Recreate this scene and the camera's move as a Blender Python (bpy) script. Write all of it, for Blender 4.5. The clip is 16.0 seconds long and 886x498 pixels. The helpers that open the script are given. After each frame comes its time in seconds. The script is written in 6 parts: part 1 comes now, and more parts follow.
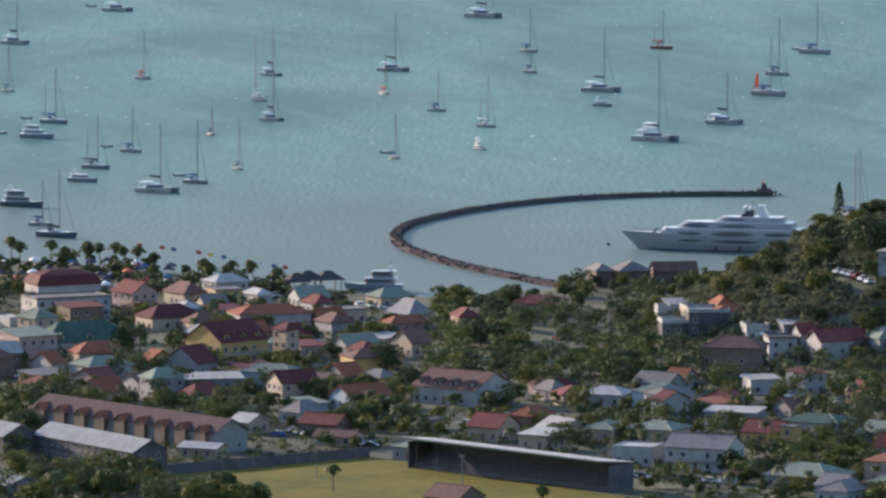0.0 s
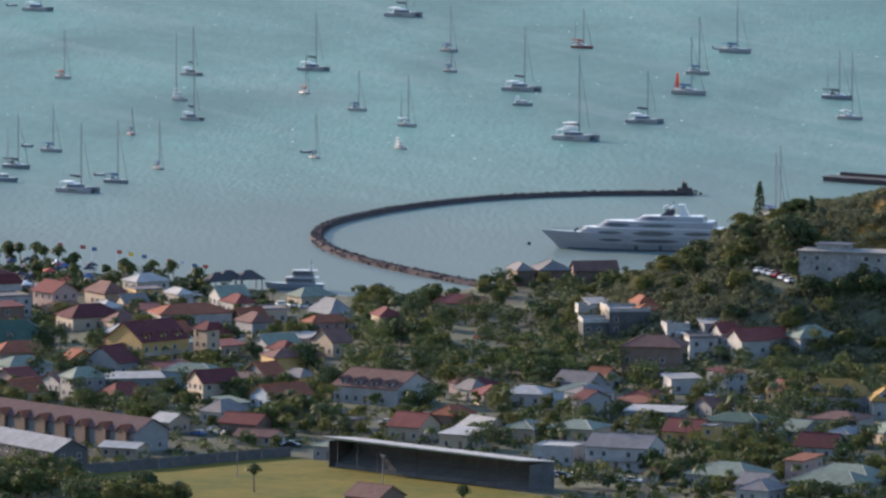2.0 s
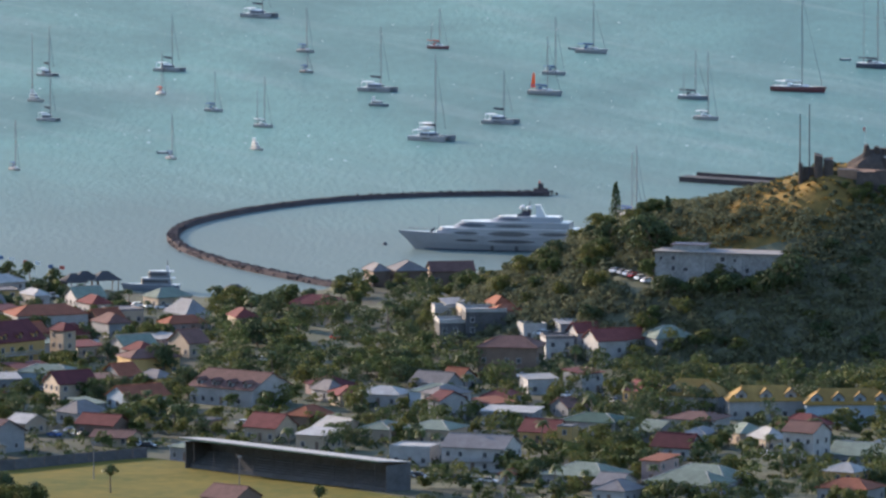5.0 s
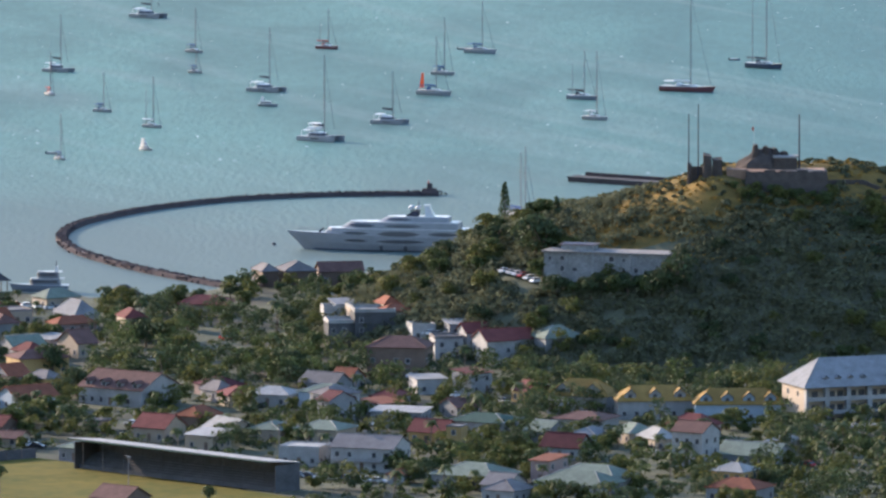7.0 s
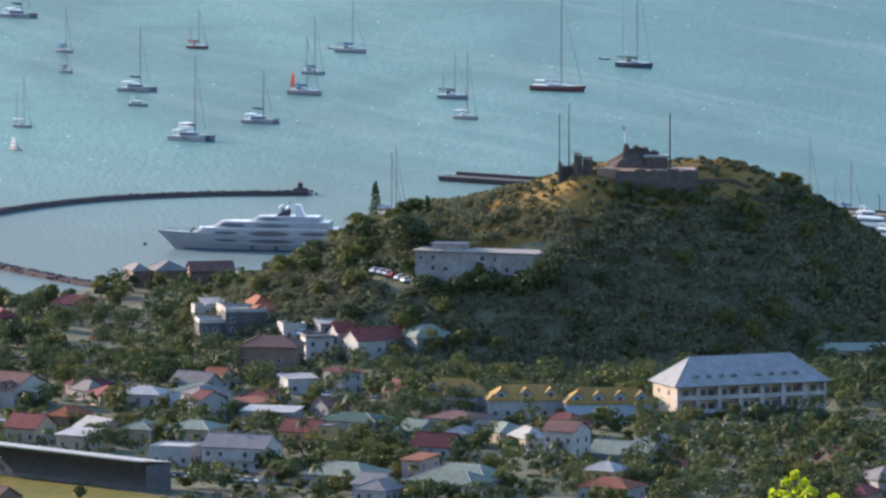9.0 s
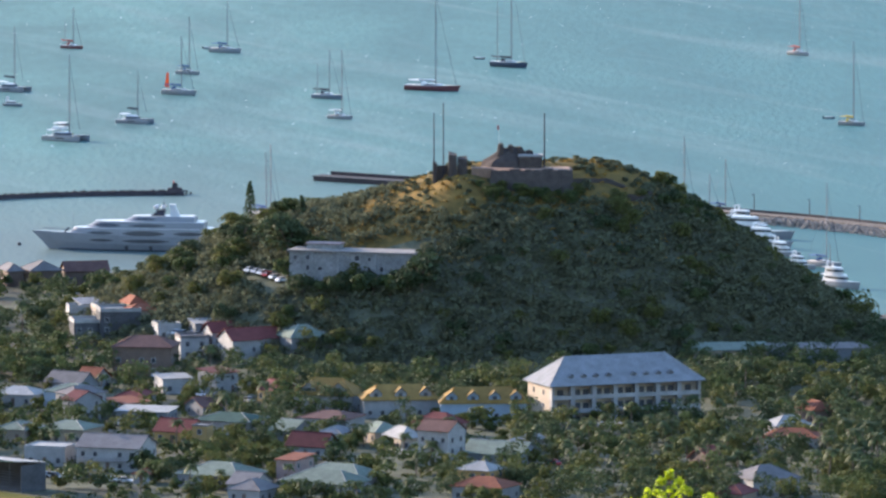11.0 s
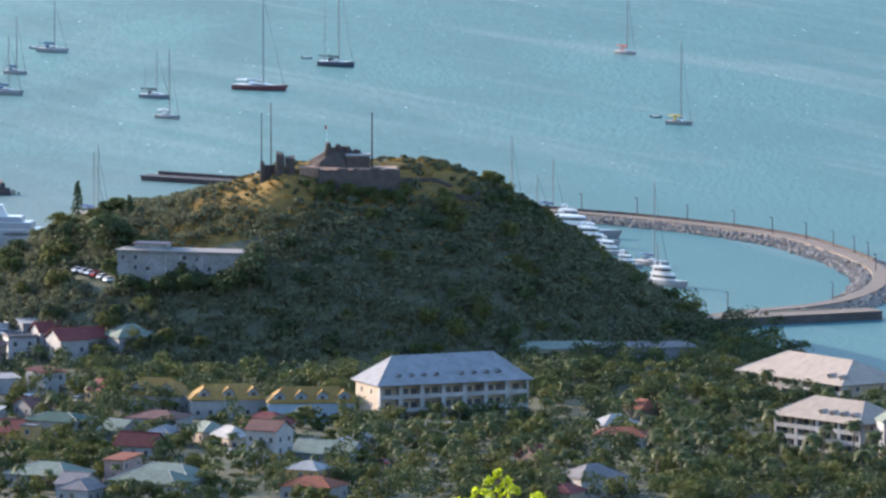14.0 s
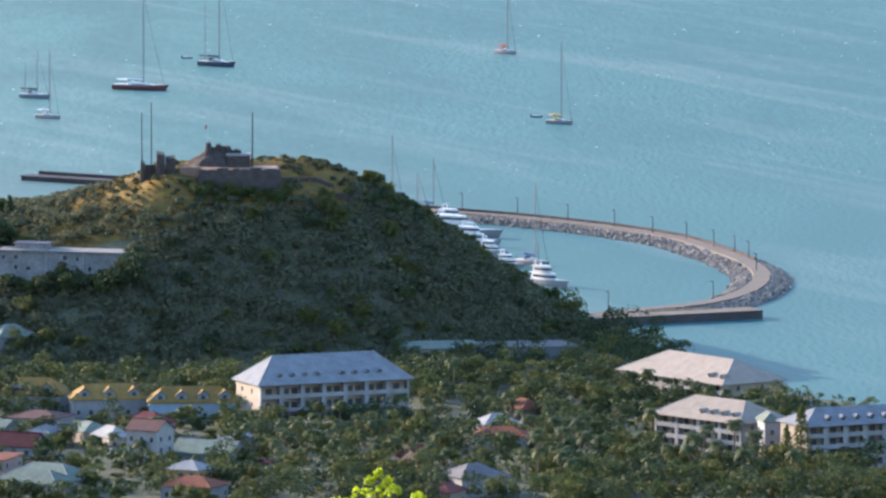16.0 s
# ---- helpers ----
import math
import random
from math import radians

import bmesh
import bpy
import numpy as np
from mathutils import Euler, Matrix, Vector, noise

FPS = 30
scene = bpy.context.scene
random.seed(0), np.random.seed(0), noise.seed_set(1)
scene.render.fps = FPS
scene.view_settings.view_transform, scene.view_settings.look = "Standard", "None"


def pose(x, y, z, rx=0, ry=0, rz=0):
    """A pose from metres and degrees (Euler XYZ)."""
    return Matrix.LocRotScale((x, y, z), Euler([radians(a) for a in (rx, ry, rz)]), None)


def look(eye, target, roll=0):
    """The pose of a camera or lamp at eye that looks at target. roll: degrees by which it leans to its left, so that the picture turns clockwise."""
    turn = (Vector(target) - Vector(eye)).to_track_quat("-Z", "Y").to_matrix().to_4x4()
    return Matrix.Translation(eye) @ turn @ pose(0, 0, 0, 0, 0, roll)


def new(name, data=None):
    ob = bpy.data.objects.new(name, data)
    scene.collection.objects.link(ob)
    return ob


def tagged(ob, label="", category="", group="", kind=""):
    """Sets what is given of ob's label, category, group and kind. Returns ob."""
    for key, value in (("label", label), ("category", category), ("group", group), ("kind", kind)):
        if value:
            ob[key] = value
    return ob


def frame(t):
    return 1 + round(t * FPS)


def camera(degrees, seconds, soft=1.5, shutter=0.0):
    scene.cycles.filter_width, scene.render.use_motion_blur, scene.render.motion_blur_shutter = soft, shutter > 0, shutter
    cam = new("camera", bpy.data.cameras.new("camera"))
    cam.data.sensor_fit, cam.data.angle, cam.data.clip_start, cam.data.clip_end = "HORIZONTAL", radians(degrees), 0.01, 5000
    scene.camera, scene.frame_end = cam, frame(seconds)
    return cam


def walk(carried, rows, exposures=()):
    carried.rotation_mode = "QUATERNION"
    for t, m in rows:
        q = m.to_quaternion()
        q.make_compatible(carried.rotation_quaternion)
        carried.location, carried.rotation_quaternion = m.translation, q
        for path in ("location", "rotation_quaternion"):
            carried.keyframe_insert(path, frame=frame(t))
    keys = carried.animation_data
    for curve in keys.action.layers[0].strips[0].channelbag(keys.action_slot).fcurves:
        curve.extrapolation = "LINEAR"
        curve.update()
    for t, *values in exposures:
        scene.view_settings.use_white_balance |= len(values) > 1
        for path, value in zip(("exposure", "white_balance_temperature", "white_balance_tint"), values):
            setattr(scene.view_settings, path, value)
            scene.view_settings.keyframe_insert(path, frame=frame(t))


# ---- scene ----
# A tripod on a hillside lookout turns slowly over a bay town, far below.
EYE = (0.0, -3750.0, 386.0)
cam = camera(3.9918, 16.0, soft=2.6)
ROWS = [
    (0, 1.7877, 84.1190),
    (0.5, 1.7077, 84.1174),
    (1, 1.6249, 84.1174),
    (1.5, 1.5308, 84.1175),
    (2, 1.4281, 84.1164),
    (2.5, 1.3252, 84.1189),
    (3, 1.2211, 84.1188),
    (3.5, 1.1132, 84.1186),
    (4, 1.0037, 84.1189),
    (6.5, 0.4061, 84.1193),
    (7, 0.2736, 84.1196),
    (7.5, 0.1409, 84.1188),
    (8, 0.0000, 84.1180),
    (8.5, -0.1547, 84.1163),
    (9, -0.3117, 84.1175),
    (9.5, -0.4628, 84.1180),
    (12, -1.1307, 84.1147),
    (12.5, -1.2511, 84.1146),
    (13, -1.3802, 84.1119),
    (13.5, -1.5218, 84.1118),
    (14, -1.6605, 84.1135),
    (14.5, -1.8049, 84.1141),
    (15, -1.9563, 84.1133),
    (15.5, -2.0951, 84.1148),
    (16, -2.2020, 84.1116),
]
walk(cam, [(t, pose(*EYE, tilt, 0, yaw)) for t, yaw, tilt in ROWS],
     [(0.0, 1.2, 6050, 19), (8.0, 1.52, 5900, 19), (16.0, 1.74, 5700, 18)])

# ---- light ----
SUN_TURN, SUN_RISE = 50.0, 16.5          # degrees to the left of +y, degrees up
world = bpy.data.worlds.new("world")
scene.world = world
world.use_nodes = True
wn = world.node_tree
sky = wn.nodes.new("ShaderNodeTexSky")
sky.sky_type, sky.sun_disc = "NISHITA", False
sky.sun_elevation, sky.sun_rotation = radians(SUN_RISE), radians(-SUN_TURN)
sky.air_density, sky.dust_density, sky.ozone_density = 1.4, 1.0, 3.0
wn.links.new(sky.outputs[0], wn.nodes["Background"].inputs[0])
wn.nodes["Background"].inputs[1].default_value = 0.15
sun = new("sun", bpy.data.lights.new("sun", "SUN"))
sun.data.energy, sun.data.angle, sun.data.color = 4.1, radians(0.6), (1.0, 0.8, 0.56)
sun.matrix_world = look((-math.sin(radians(SUN_TURN)) * 900, math.cos(radians(SUN_TURN)) * 900, math.tan(radians(SUN_RISE)) * 900), (0, 0, 0))


# ---- materials ----
def mat(name, color, rough=0.7, metal=0.0, vary=0.25, scale=0.6, bump=0.1, spec=0.4, island=0.0, second=None, each=0.12, glow=0.0):
    """A surface with two scales of colour change, a fine relief and a small difference from thing to thing."""
    m = bpy.data.materials.new(name)
    m.use_nodes = True
    nt = m.node_tree
    N, L = nt.nodes, nt.links
    bs = N["Principled BSDF"]
    bs.inputs["Roughness"].default_value = rough
    bs.inputs["Metallic"].default_value = metal
    bs.inputs["Specular IOR Level"].default_value = spec
    co = N.new("ShaderNodeTexCoord")
    n1, n2 = N.new("ShaderNodeTexNoise"), N.new("ShaderNodeTexNoise")
    n1.inputs["Scale"].default_value, n2.inputs["Scale"].default_value = scale, scale * 7
    n1.inputs["Detail"].default_value, n2.inputs["Detail"].default_value = 4, 3
    L.new(co.outputs["Object"], n1.inputs["Vector"])
    L.new(co.outputs["Object"], n2.inputs["Vector"])
    add = N.new("ShaderNodeMath")
    add.operation = "ADD"
    L.new(n1.outputs[0], add.inputs[0])
    L.new(n2.outputs[0], add.inputs[1])
    ramp = N.new("ShaderNodeValToRGB")
    ramp.color_ramp.elements[0].position, ramp.color_ramp.elements[1].position = 0.32, 0.68
    lo = tuple(c * (1 - vary) for c in color)
    hi = second or tuple(min(1, c * (1 + vary * 0.6)) for c in color)
    ramp.color_ramp.elements[0].color, ramp.color_ramp.elements[1].color = (*lo, 1), (*hi, 1)
    half = N.new("ShaderNodeMath")
    half.operation = "MULTIPLY"
    half.inputs[1].default_value = 0.5
    L.new(add.outputs[0], half.inputs[0])
    L.new(half.outputs[0], ramp.inputs[0])
    hsv = N.new("ShaderNodeHueSaturation")
    L.new(ramp.outputs[0], hsv.inputs["Color"])
    if island:
        src = N.new("ShaderNodeNewGeometry").outputs["Random Per Island"]
        amount = island
    else:
        src = N.new("ShaderNodeObjectInfo").outputs["Random"]
        amount = each
    mr = N.new("ShaderNodeMapRange")
    mr.inputs["To Min"].default_value, mr.inputs["To Max"].default_value = 1 - amount, 1 + amount
    L.new(src, mr.inputs["Value"])
    L.new(mr.outputs[0], hsv.inputs["Value"])
    L.new(hsv.outputs[0], bs.inputs["Base Color"])
    if glow:
        # leaves let some of the light through
        tr, mx = N.new("ShaderNodeBsdfTranslucent"), N.new("ShaderNodeMixShader")
        mx.inputs[0].default_value = glow
        L.new(hsv.outputs[0], tr.inputs[0])
        L.new(bs.outputs[0], mx.inputs[1])
        L.new(tr.outputs[0], mx.inputs[2])
        L.new(mx.outputs[0], N["Material Output"].inputs[0])
    if bump:
        b = N.new("ShaderNodeBump")
        b.inputs["Strength"].default_value, b.inputs["Distance"].default_value = bump, 0.1
        L.new(n2.outputs[0], b.inputs["Height"])
        L.new(b.outputs[0], bs.inputs["Normal"])
    return m


def sea_mat():
    m = bpy.data.materials.new("sea_water")
    m.use_nodes = True
    N, L = m.node_tree.nodes, m.node_tree.links
    bs = N["Principled BSDF"]
    bs.inputs["Roughness"].default_value, bs.inputs["Specular IOR Level"].default_value = 0.6, 0.0
    # the light that comes up out of the water, and a share of sky and sun from the wave faces
    gl, mx = N.new("ShaderNodeBsdfGlossy"), N.new("ShaderNodeMixShader")
    gl.inputs["Roughness"].default_value, mx.inputs[0].default_value = 0.3, 0.1
    L.new(bs.outputs[0], mx.inputs[1])
    L.new(gl.outputs[0], mx.inputs[2])
    L.new(mx.outputs[0], N["Material Output"].inputs[0])
    co = N.new("ShaderNodeTexCoord")
    mp = N.new("ShaderNodeMapping")
    mp.inputs["Rotation"].default_value[2] = radians(-14)
    mp.inputs["Scale"].default_value = (0.55, 0.16, 1)
    L.new(co.outputs["Object"], mp.inputs["Vector"])
    waves = N.new("ShaderNodeTexNoise")
    waves.inputs["Scale"].default_value, waves.inputs["Detail"].default_value = 0.9, 5
    L.new(mp.outputs[0], waves.inputs["Vector"])
    wide = N.new("ShaderNodeTexNoise")
    wide.inputs["Scale"].default_value, wide.inputs["Detail"].default_value = 0.012, 5
    wide.inputs["Distortion"].default_value = 0.6
    mw = N.new("ShaderNodeMapping")
    mw.inputs["Rotation"].default_value[2] = radians(20)
    mw.inputs["Scale"].default_value = (1.0, 0.35, 1)
    L.new(co.outputs["Object"], mw.inputs["Vector"])
    L.new(mw.outputs[0], wide.inputs["Vector"])
    ramp = N.new("ShaderNodeValToRGB")
    ramp.color_ramp.elements[0].position, ramp.color_ramp.elements[1].position = 0.38, 0.62
    ramp.color_ramp.elements[0].color = (0.066, 0.128, 0.121, 1)
    ramp.color_ramp.elements[1].color = (0.098, 0.192, 0.174, 1)
    L.new(wide.outputs[0], ramp.inputs[0])
    # pale grey slicks drawn out by wind and wakes
    slick = N.new("ShaderNodeTexNoise")
    slick.inputs["Scale"].default_value, slick.inputs["Detail"].default_value, slick.inputs["Distortion"].default_value = 0.012, 6, 1.8
    ms = N.new("ShaderNodeMapping")
    ms.vector_type = "TEXTURE"
    ms.inputs["Rotation"].default_value[2] = radians(-68)
    ms.inputs["Scale"].default_value = (5.0, 0.55, 1)
    L.new(co.outputs["Object"], ms.inputs["Vector"])
    L.new(ms.outputs[0], slick.inputs["Vector"])
    sr = N.new("ShaderNodeMapRange")
    sr.inputs["From Min"].default_value, sr.inputs["From Max"].default_value, sr.inputs["To Max"].default_value = 0.5, 0.74, 0.5
    L.new(slick.outputs[0], sr.inputs["Value"])
    m1 = N.new("ShaderNodeMixRGB")
    m1.inputs[2].default_value = (0.16, 0.215, 0.205, 1)
    L.new(sr.outputs[0], m1.inputs[0])
    # the bed falls away towards the open bay, and the water deepens in colour
    sep = N.new("ShaderNodeSeparateXYZ")
    L.new(co.outputs["Object"], sep.inputs[0])
    deep = N.new("ShaderNodeMapRange")
    deep.inputs["From Min"].default_value, deep.inputs["From Max"].default_value, deep.inputs["To Max"].default_value = -60, 220, 0.75
    L.new(sep.outputs[0], deep.inputs["Value"])
    m0 = N.new("ShaderNodeMixRGB")
    m0.inputs[2].default_value = (0.042, 0.118, 0.126, 1)
    L.new(deep.outputs[0], m0.inputs[0])
    L.new(ramp.outputs[0], m0.inputs[1])
    L.new(m0.outputs[0], m1.inputs[1])
    # the calm water near the shore is greyer
    edge = N.new("ShaderNodeMath")
    edge.operation, edge.inputs[1].default_value = "MULTIPLY_ADD", 330.0
    L.new(slick.outputs[0], edge.inputs[0])
    L.new(sep.outputs[1], edge.inputs[2])
    near = N.new("ShaderNodeMapRange")
    near.inputs["From Min"].default_value, near.inputs["From Max"].default_value = 480, 190
    near.inputs["To Max"].default_value = 0.75
    L.new(edge.outputs[0], near.inputs["Value"])
    west = N.new("ShaderNodeMapRange")
    west.inputs["From Min"].default_value, west.inputs["From Max"].default_value = 150, -20
    L.new(sep.outputs[0], west.inputs["Value"])
    both = N.new("ShaderNodeMath")
    both.operation = "MULTIPLY"
    L.new(near.outputs[0], both.inputs[0])
    L.new(west.outputs[0], both.inputs[1])
    m3 = N.new("ShaderNodeMixRGB")
    m3.inputs[2].default_value = (0.117, 0.142, 0.136, 1)
    L.new(both.outputs[0], m3.inputs[0])
    L.new(m1.outputs[0], m3.inputs[1])
    # ripples drawn across the wind, their bright and dark faces put into the colour
    rip = N.new("ShaderNodeTexNoise")
    rip.inputs["Scale"].default_value, rip.inputs["Detail"].default_value = 0.32, 5
    mq = N.new("ShaderNodeMapping")
    mq.inputs["Rotation"].default_value[2] = radians(12)
    mq.inputs["Scale"].default_value = (0.8, 0.16, 1)
    L.new(co.outputs["Object"], mq.inputs["Vector"])
    L.new(mq.outputs[0], rip.inputs["Vector"])
    rr = N.new("ShaderNodeMapRange")
    rr.inputs["From Min"].default_value, rr.inputs["From Max"].default_value = 0.3, 0.72
    rr.inputs["To Min"].default_value, rr.inputs["To Max"].default_value = 0.87, 1.14
    L.new(rip.outputs[0], rr.inputs["Value"])
    m4 = N.new("ShaderNodeHueSaturation")
    L.new(rr.outputs[0], m4.inputs["Value"])
    L.new(m3.outputs[0], m4.inputs["Color"])
    # scattered sun glints, painted as small white flecks
    fleck = N.new("ShaderNodeTexNoise")
    fleck.inputs["Scale"].default_value, fleck.inputs["Detail"].default_value = 0.75, 2
    mf = N.new("ShaderNodeMapping")
    mf.inputs["Scale"].default_value = (0.6, 0.22, 1)
    L.new(co.outputs["Object"], mf.inputs["Vector"])
    L.new(mf.outputs[0], fleck.inputs["Vector"])
    fr = N.new("ShaderNodeMapRange")
    fr.inputs["From Min"].default_value, fr.inputs["From Max"].default_value, fr.inputs["To Max"].default_value = 0.733, 0.75, 0.9
    L.new(fleck.outputs[0], fr.inputs["Value"])
    m2 = N.new("ShaderNodeMixRGB")
    m2.inputs[2].default_value = (0.8, 0.82, 0.82, 1)
    still = N.new("ShaderNodeMath")
    still.operation, still.inputs[0].default_value = "SUBTRACT", 0.75
    L.new(near.outputs[0], still.inputs[1])
    less = N.new("ShaderNodeMath")
    less.operation = "MULTIPLY"
    L.new(fr.outputs[0], less.inputs[0])
    L.new(still.outputs[0], less.inputs[1])
    L.new(less.outputs[0], m2.inputs[0])
    L.new(still.outputs[0], m4.inputs["Fac"])
    L.new(m4.outputs[0], m2.inputs[1])
    L.new(m2.outputs[0], bs.inputs["Base Color"])
    # calmer slicks lie between the ruffled stretches
    calm = N.new("ShaderNodeMapRange")
    calm.inputs["From Min"].default_value, calm.inputs["From Max"].default_value = 0.35, 0.6
    calm.inputs["To Min"].default_value, calm.inputs["To Max"].default_value = 0.15, 0.4
    L.new(wide.outputs[0], calm.inputs["Value"])
    b = N.new("ShaderNodeBump")
    b.inputs["Distance"].default_value = 1.0
    L.new(calm.outputs[0], b.inputs["Strength"])
    L.new(waves.outputs[0], b.inputs["Height"])
    L.new(b.outputs[0], bs.inputs["Normal"])
    L.new(b.outputs[0], gl.inputs["Normal"])
    return m


SEA = sea_mat()
GLASS = mat("window_glass", (0.055, 0.058, 0.066), 0.25, 0, 0.3, 0.5, 0, 0.4)
TOWN = mat("town_ground", (0.075, 0.07, 0.055), 0.9, 0, 0.4, 0.08, 0.4, 0.2, second=(0.055, 0.062, 0.034))
SCRUB = mat("hill_grass", (0.07, 0.072, 0.03), 0.95, 0, 0.3, 0.06, 0.6, 0.1, second=(0.22, 0.135, 0.038))
WOODED = mat("leafy_ground", (0.1, 0.104, 0.07), 0.95, 0, 0.35, 0.15, 0.6, 0.1)
TURF = mat("turf", (0.06, 0.074, 0.012), 0.95, 0, 0.2, 0.04, 0.3, 0.1, second=(0.13, 0.098, 0.017))
LEAF = mat("foliage", (0.069, 0.092, 0.032), 0.7, 0, 0.3, 0.3, 0, 0.12, island=0.28, glow=0.25)
LEAF2 = mat("foliage_olive", (0.099, 0.107, 0.032), 0.7, 0, 0.3, 0.3, 0, 0.12, island=0.28, glow=0.25)
LEAF3 = mat("foliage_dark", (0.055, 0.076, 0.035), 0.7, 0, 0.3, 0.3, 0, 0.12, island=0.35, glow=0.22)
SPRIG = mat("foliage_bright", (0.36, 0.47, 0.008), 0.5, 0, 0.2, 3.0, 0, 0.3, island=0.3, glow=0.5)
PALM = mat("palm_frond", (0.08, 0.098, 0.038), 0.6, 0, 0.3, 0.5, 0, 0.12, island=0.35, glow=0.22)
BARK = mat("bark", (0.13, 0.10, 0.075), 0.9, 0, 0.3, 2.0, 0.3)
STONE = mat("fort_stone", (0.075, 0.062, 0.056), 0.95, 0, 0.35, 0.6, 0.6, 0.1)
PAVE = mat("fort_paving", (0.26, 0.16, 0.11), 0.9, 0, 0.3, 0.3, 0.3)
ROCK = mat("breakwater_rock", (0.3, 0.27, 0.24), 0.9, 0, 0.45, 0.5, 0.5, 0.1, each=0.8)
ROCK_DARK = mat("wet_dark_rock", (0.066, 0.056, 0.06), 0.95, 0, 0.35, 0.4, 0.6, 0.04)
ROAD = mat("gravel_track", (0.115, 0.092, 0.074), 0.9, 0, 0.25, 0.2, 0.3)
CONC = mat("concrete", (0.22, 0.21, 0.20), 0.85, 0, 0.3, 0.3, 0.2)
DARK_CONC = mat("stained_concrete", (0.085, 0.085, 0.09), 0.9, 0, 0.35, 0.35, 0.2, 0.1)
WHITE = mat("white_render", (0.27, 0.265, 0.265), 0.7, 0, 0.32, 0.4, 0.05)
CREAM = mat("cream_render", (0.28, 0.225, 0.17), 0.75, 0, 0.18, 0.4, 0.05)
YELLOW = mat("yellow_render", (0.32, 0.21, 0.08), 0.75, 0, 0.2, 0.4, 0.05)
PINK = mat("pink_render", (0.27, 0.19, 0.175), 0.75, 0, 0.2, 0.4, 0.05)
GREY = mat("grey_render", (0.17, 0.175, 0.185), 0.8, 0, 0.25, 0.4, 0.05)
BROWN = mat("brown_boards", (0.13, 0.09, 0.07), 0.85, 0, 0.3, 0.5, 0.1)
BLUE = mat("blue_render", (0.24, 0.30, 0.36), 0.75, 0, 0.2, 0.4, 0.05)
R_RED = mat("red_roof", (0.135, 0.044, 0.04), 0.8, 0, 0.35, 0.5, 0.2, 0.12)
R_DARK = mat("dark_red_roof", (0.085, 0.027, 0.030), 0.8, 0, 0.35, 0.5, 0.2, 0.12)
R_ORANGE = mat("orange_roof", (0.2, 0.072, 0.042), 0.8, 0, 0.35, 0.5, 0.2, 0.12)
R_BROWN = mat("brown_roof", (0.125, 0.07, 0.06), 0.8, 0, 0.35, 0.5, 0.2, 0.12)
R_WHITE = mat("white_metal_roof", (0.30, 0.295, 0.285), 0.8, 0, 0.35, 0.4, 0.2, 0.12)
R_GREEN = mat("pale_green_roof", (0.15, 0.18, 0.145), 0.8, 0, 0.35, 0.4, 0.2, 0.12)
R_TEAL = mat("green_roof", (0.05, 0.088, 0.07), 0.8, 0, 0.35, 0.4, 0.2, 0.12)
R_BLUE = mat("blue_grey_roof", (0.2, 0.207, 0.22), 0.8, 0, 0.35, 0.4, 0.2, 0.12)
R_GREY = mat("grey_roof", (0.15, 0.14, 0.14), 0.8, 0, 0.35, 0.4, 0.2, 0.12)
R_YEL = mat("ochre_roof", (0.24, 0.15, 0.046), 0.8, 0, 0.35, 0.5, 0.2, 0.12)
R_PURPLE = mat("plum_roof", (0.06, 0.037, 0.042), 0.8, 0, 0.35, 0.5, 0.2, 0.12)
R_CHARCOAL = mat("charcoal_roof", (0.06, 0.058, 0.062), 0.85, 0, 0.3, 0.4, 0.2, 0.12)
HILLSCRUB = mat("thorn_scrub", (0.115, 0.122, 0.072), 0.85, 0, 0.35, 0.1, 0, 0.05, island=0.2, glow=0.25)
# pale hotel roofs with the sun's warm light put into a cream colour
R_SUNLIT = mat("cream_metal_roof", (0.28, 0.235, 0.19), 0.8, 0, 0.25, 0.4, 0.2, 0.12)
WEATHERED = mat("weathered_white_render", (0.25, 0.25, 0.25), 0.85, 0, 0.5, 0.25, 0.1, 0.1)
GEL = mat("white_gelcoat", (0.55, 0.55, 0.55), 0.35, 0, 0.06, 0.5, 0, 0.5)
# white hull and deckhouse sides: their shade is put into this darker tone
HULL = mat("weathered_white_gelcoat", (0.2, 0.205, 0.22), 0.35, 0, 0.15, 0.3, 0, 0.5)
NAVY = mat("navy_gelcoat", (0.05, 0.057, 0.085), 0.25, 0, 0.1, 0.5, 0, 0.5)
MAROON = mat("maroon_gelcoat", (0.13, 0.045, 0.05), 0.3, 0, 0.1, 0.5, 0, 0.5)
GREYH = mat("grey_gelcoat", (0.13, 0.145, 0.175), 0.3, 0, 0.1, 0.5, 0, 0.5)
DECK = mat("pale_deck", (0.46, 0.43, 0.39), 0.7, 0, 0.2, 1.0, 0.05)
ALU = mat("mast_metal", (0.11, 0.11, 0.125), 0.5, 0.1, 0.1, 1, 0)
CANVAS_BLUE = mat("blue_canvas", (0.05, 0.10, 0.22), 0.85, 0, 0.2, 1, 0.1)
CANVAS_DARK = mat("dark_canvas", (0.035, 0.035, 0.05), 0.85, 0, 0.2, 1, 0.1)
CANVAS_RED = mat("red_canvas", (0.38, 0.07, 0.05), 0.8, 0, 0.15, 1, 0.1)
CANVAS_YEL = mat("yellow_canvas", (0.65, 0.42, 0.06), 0.8, 0, 0.15, 1, 0.1)
CANVAS_WHITE = mat("white_canvas", (0.70, 0.69, 0.66), 0.8, 0, 0.1, 1, 0.1)
TYRE = mat("dark_rubber", (0.02, 0.02, 0.02), 0.8, 0, 0.1, 1, 0)
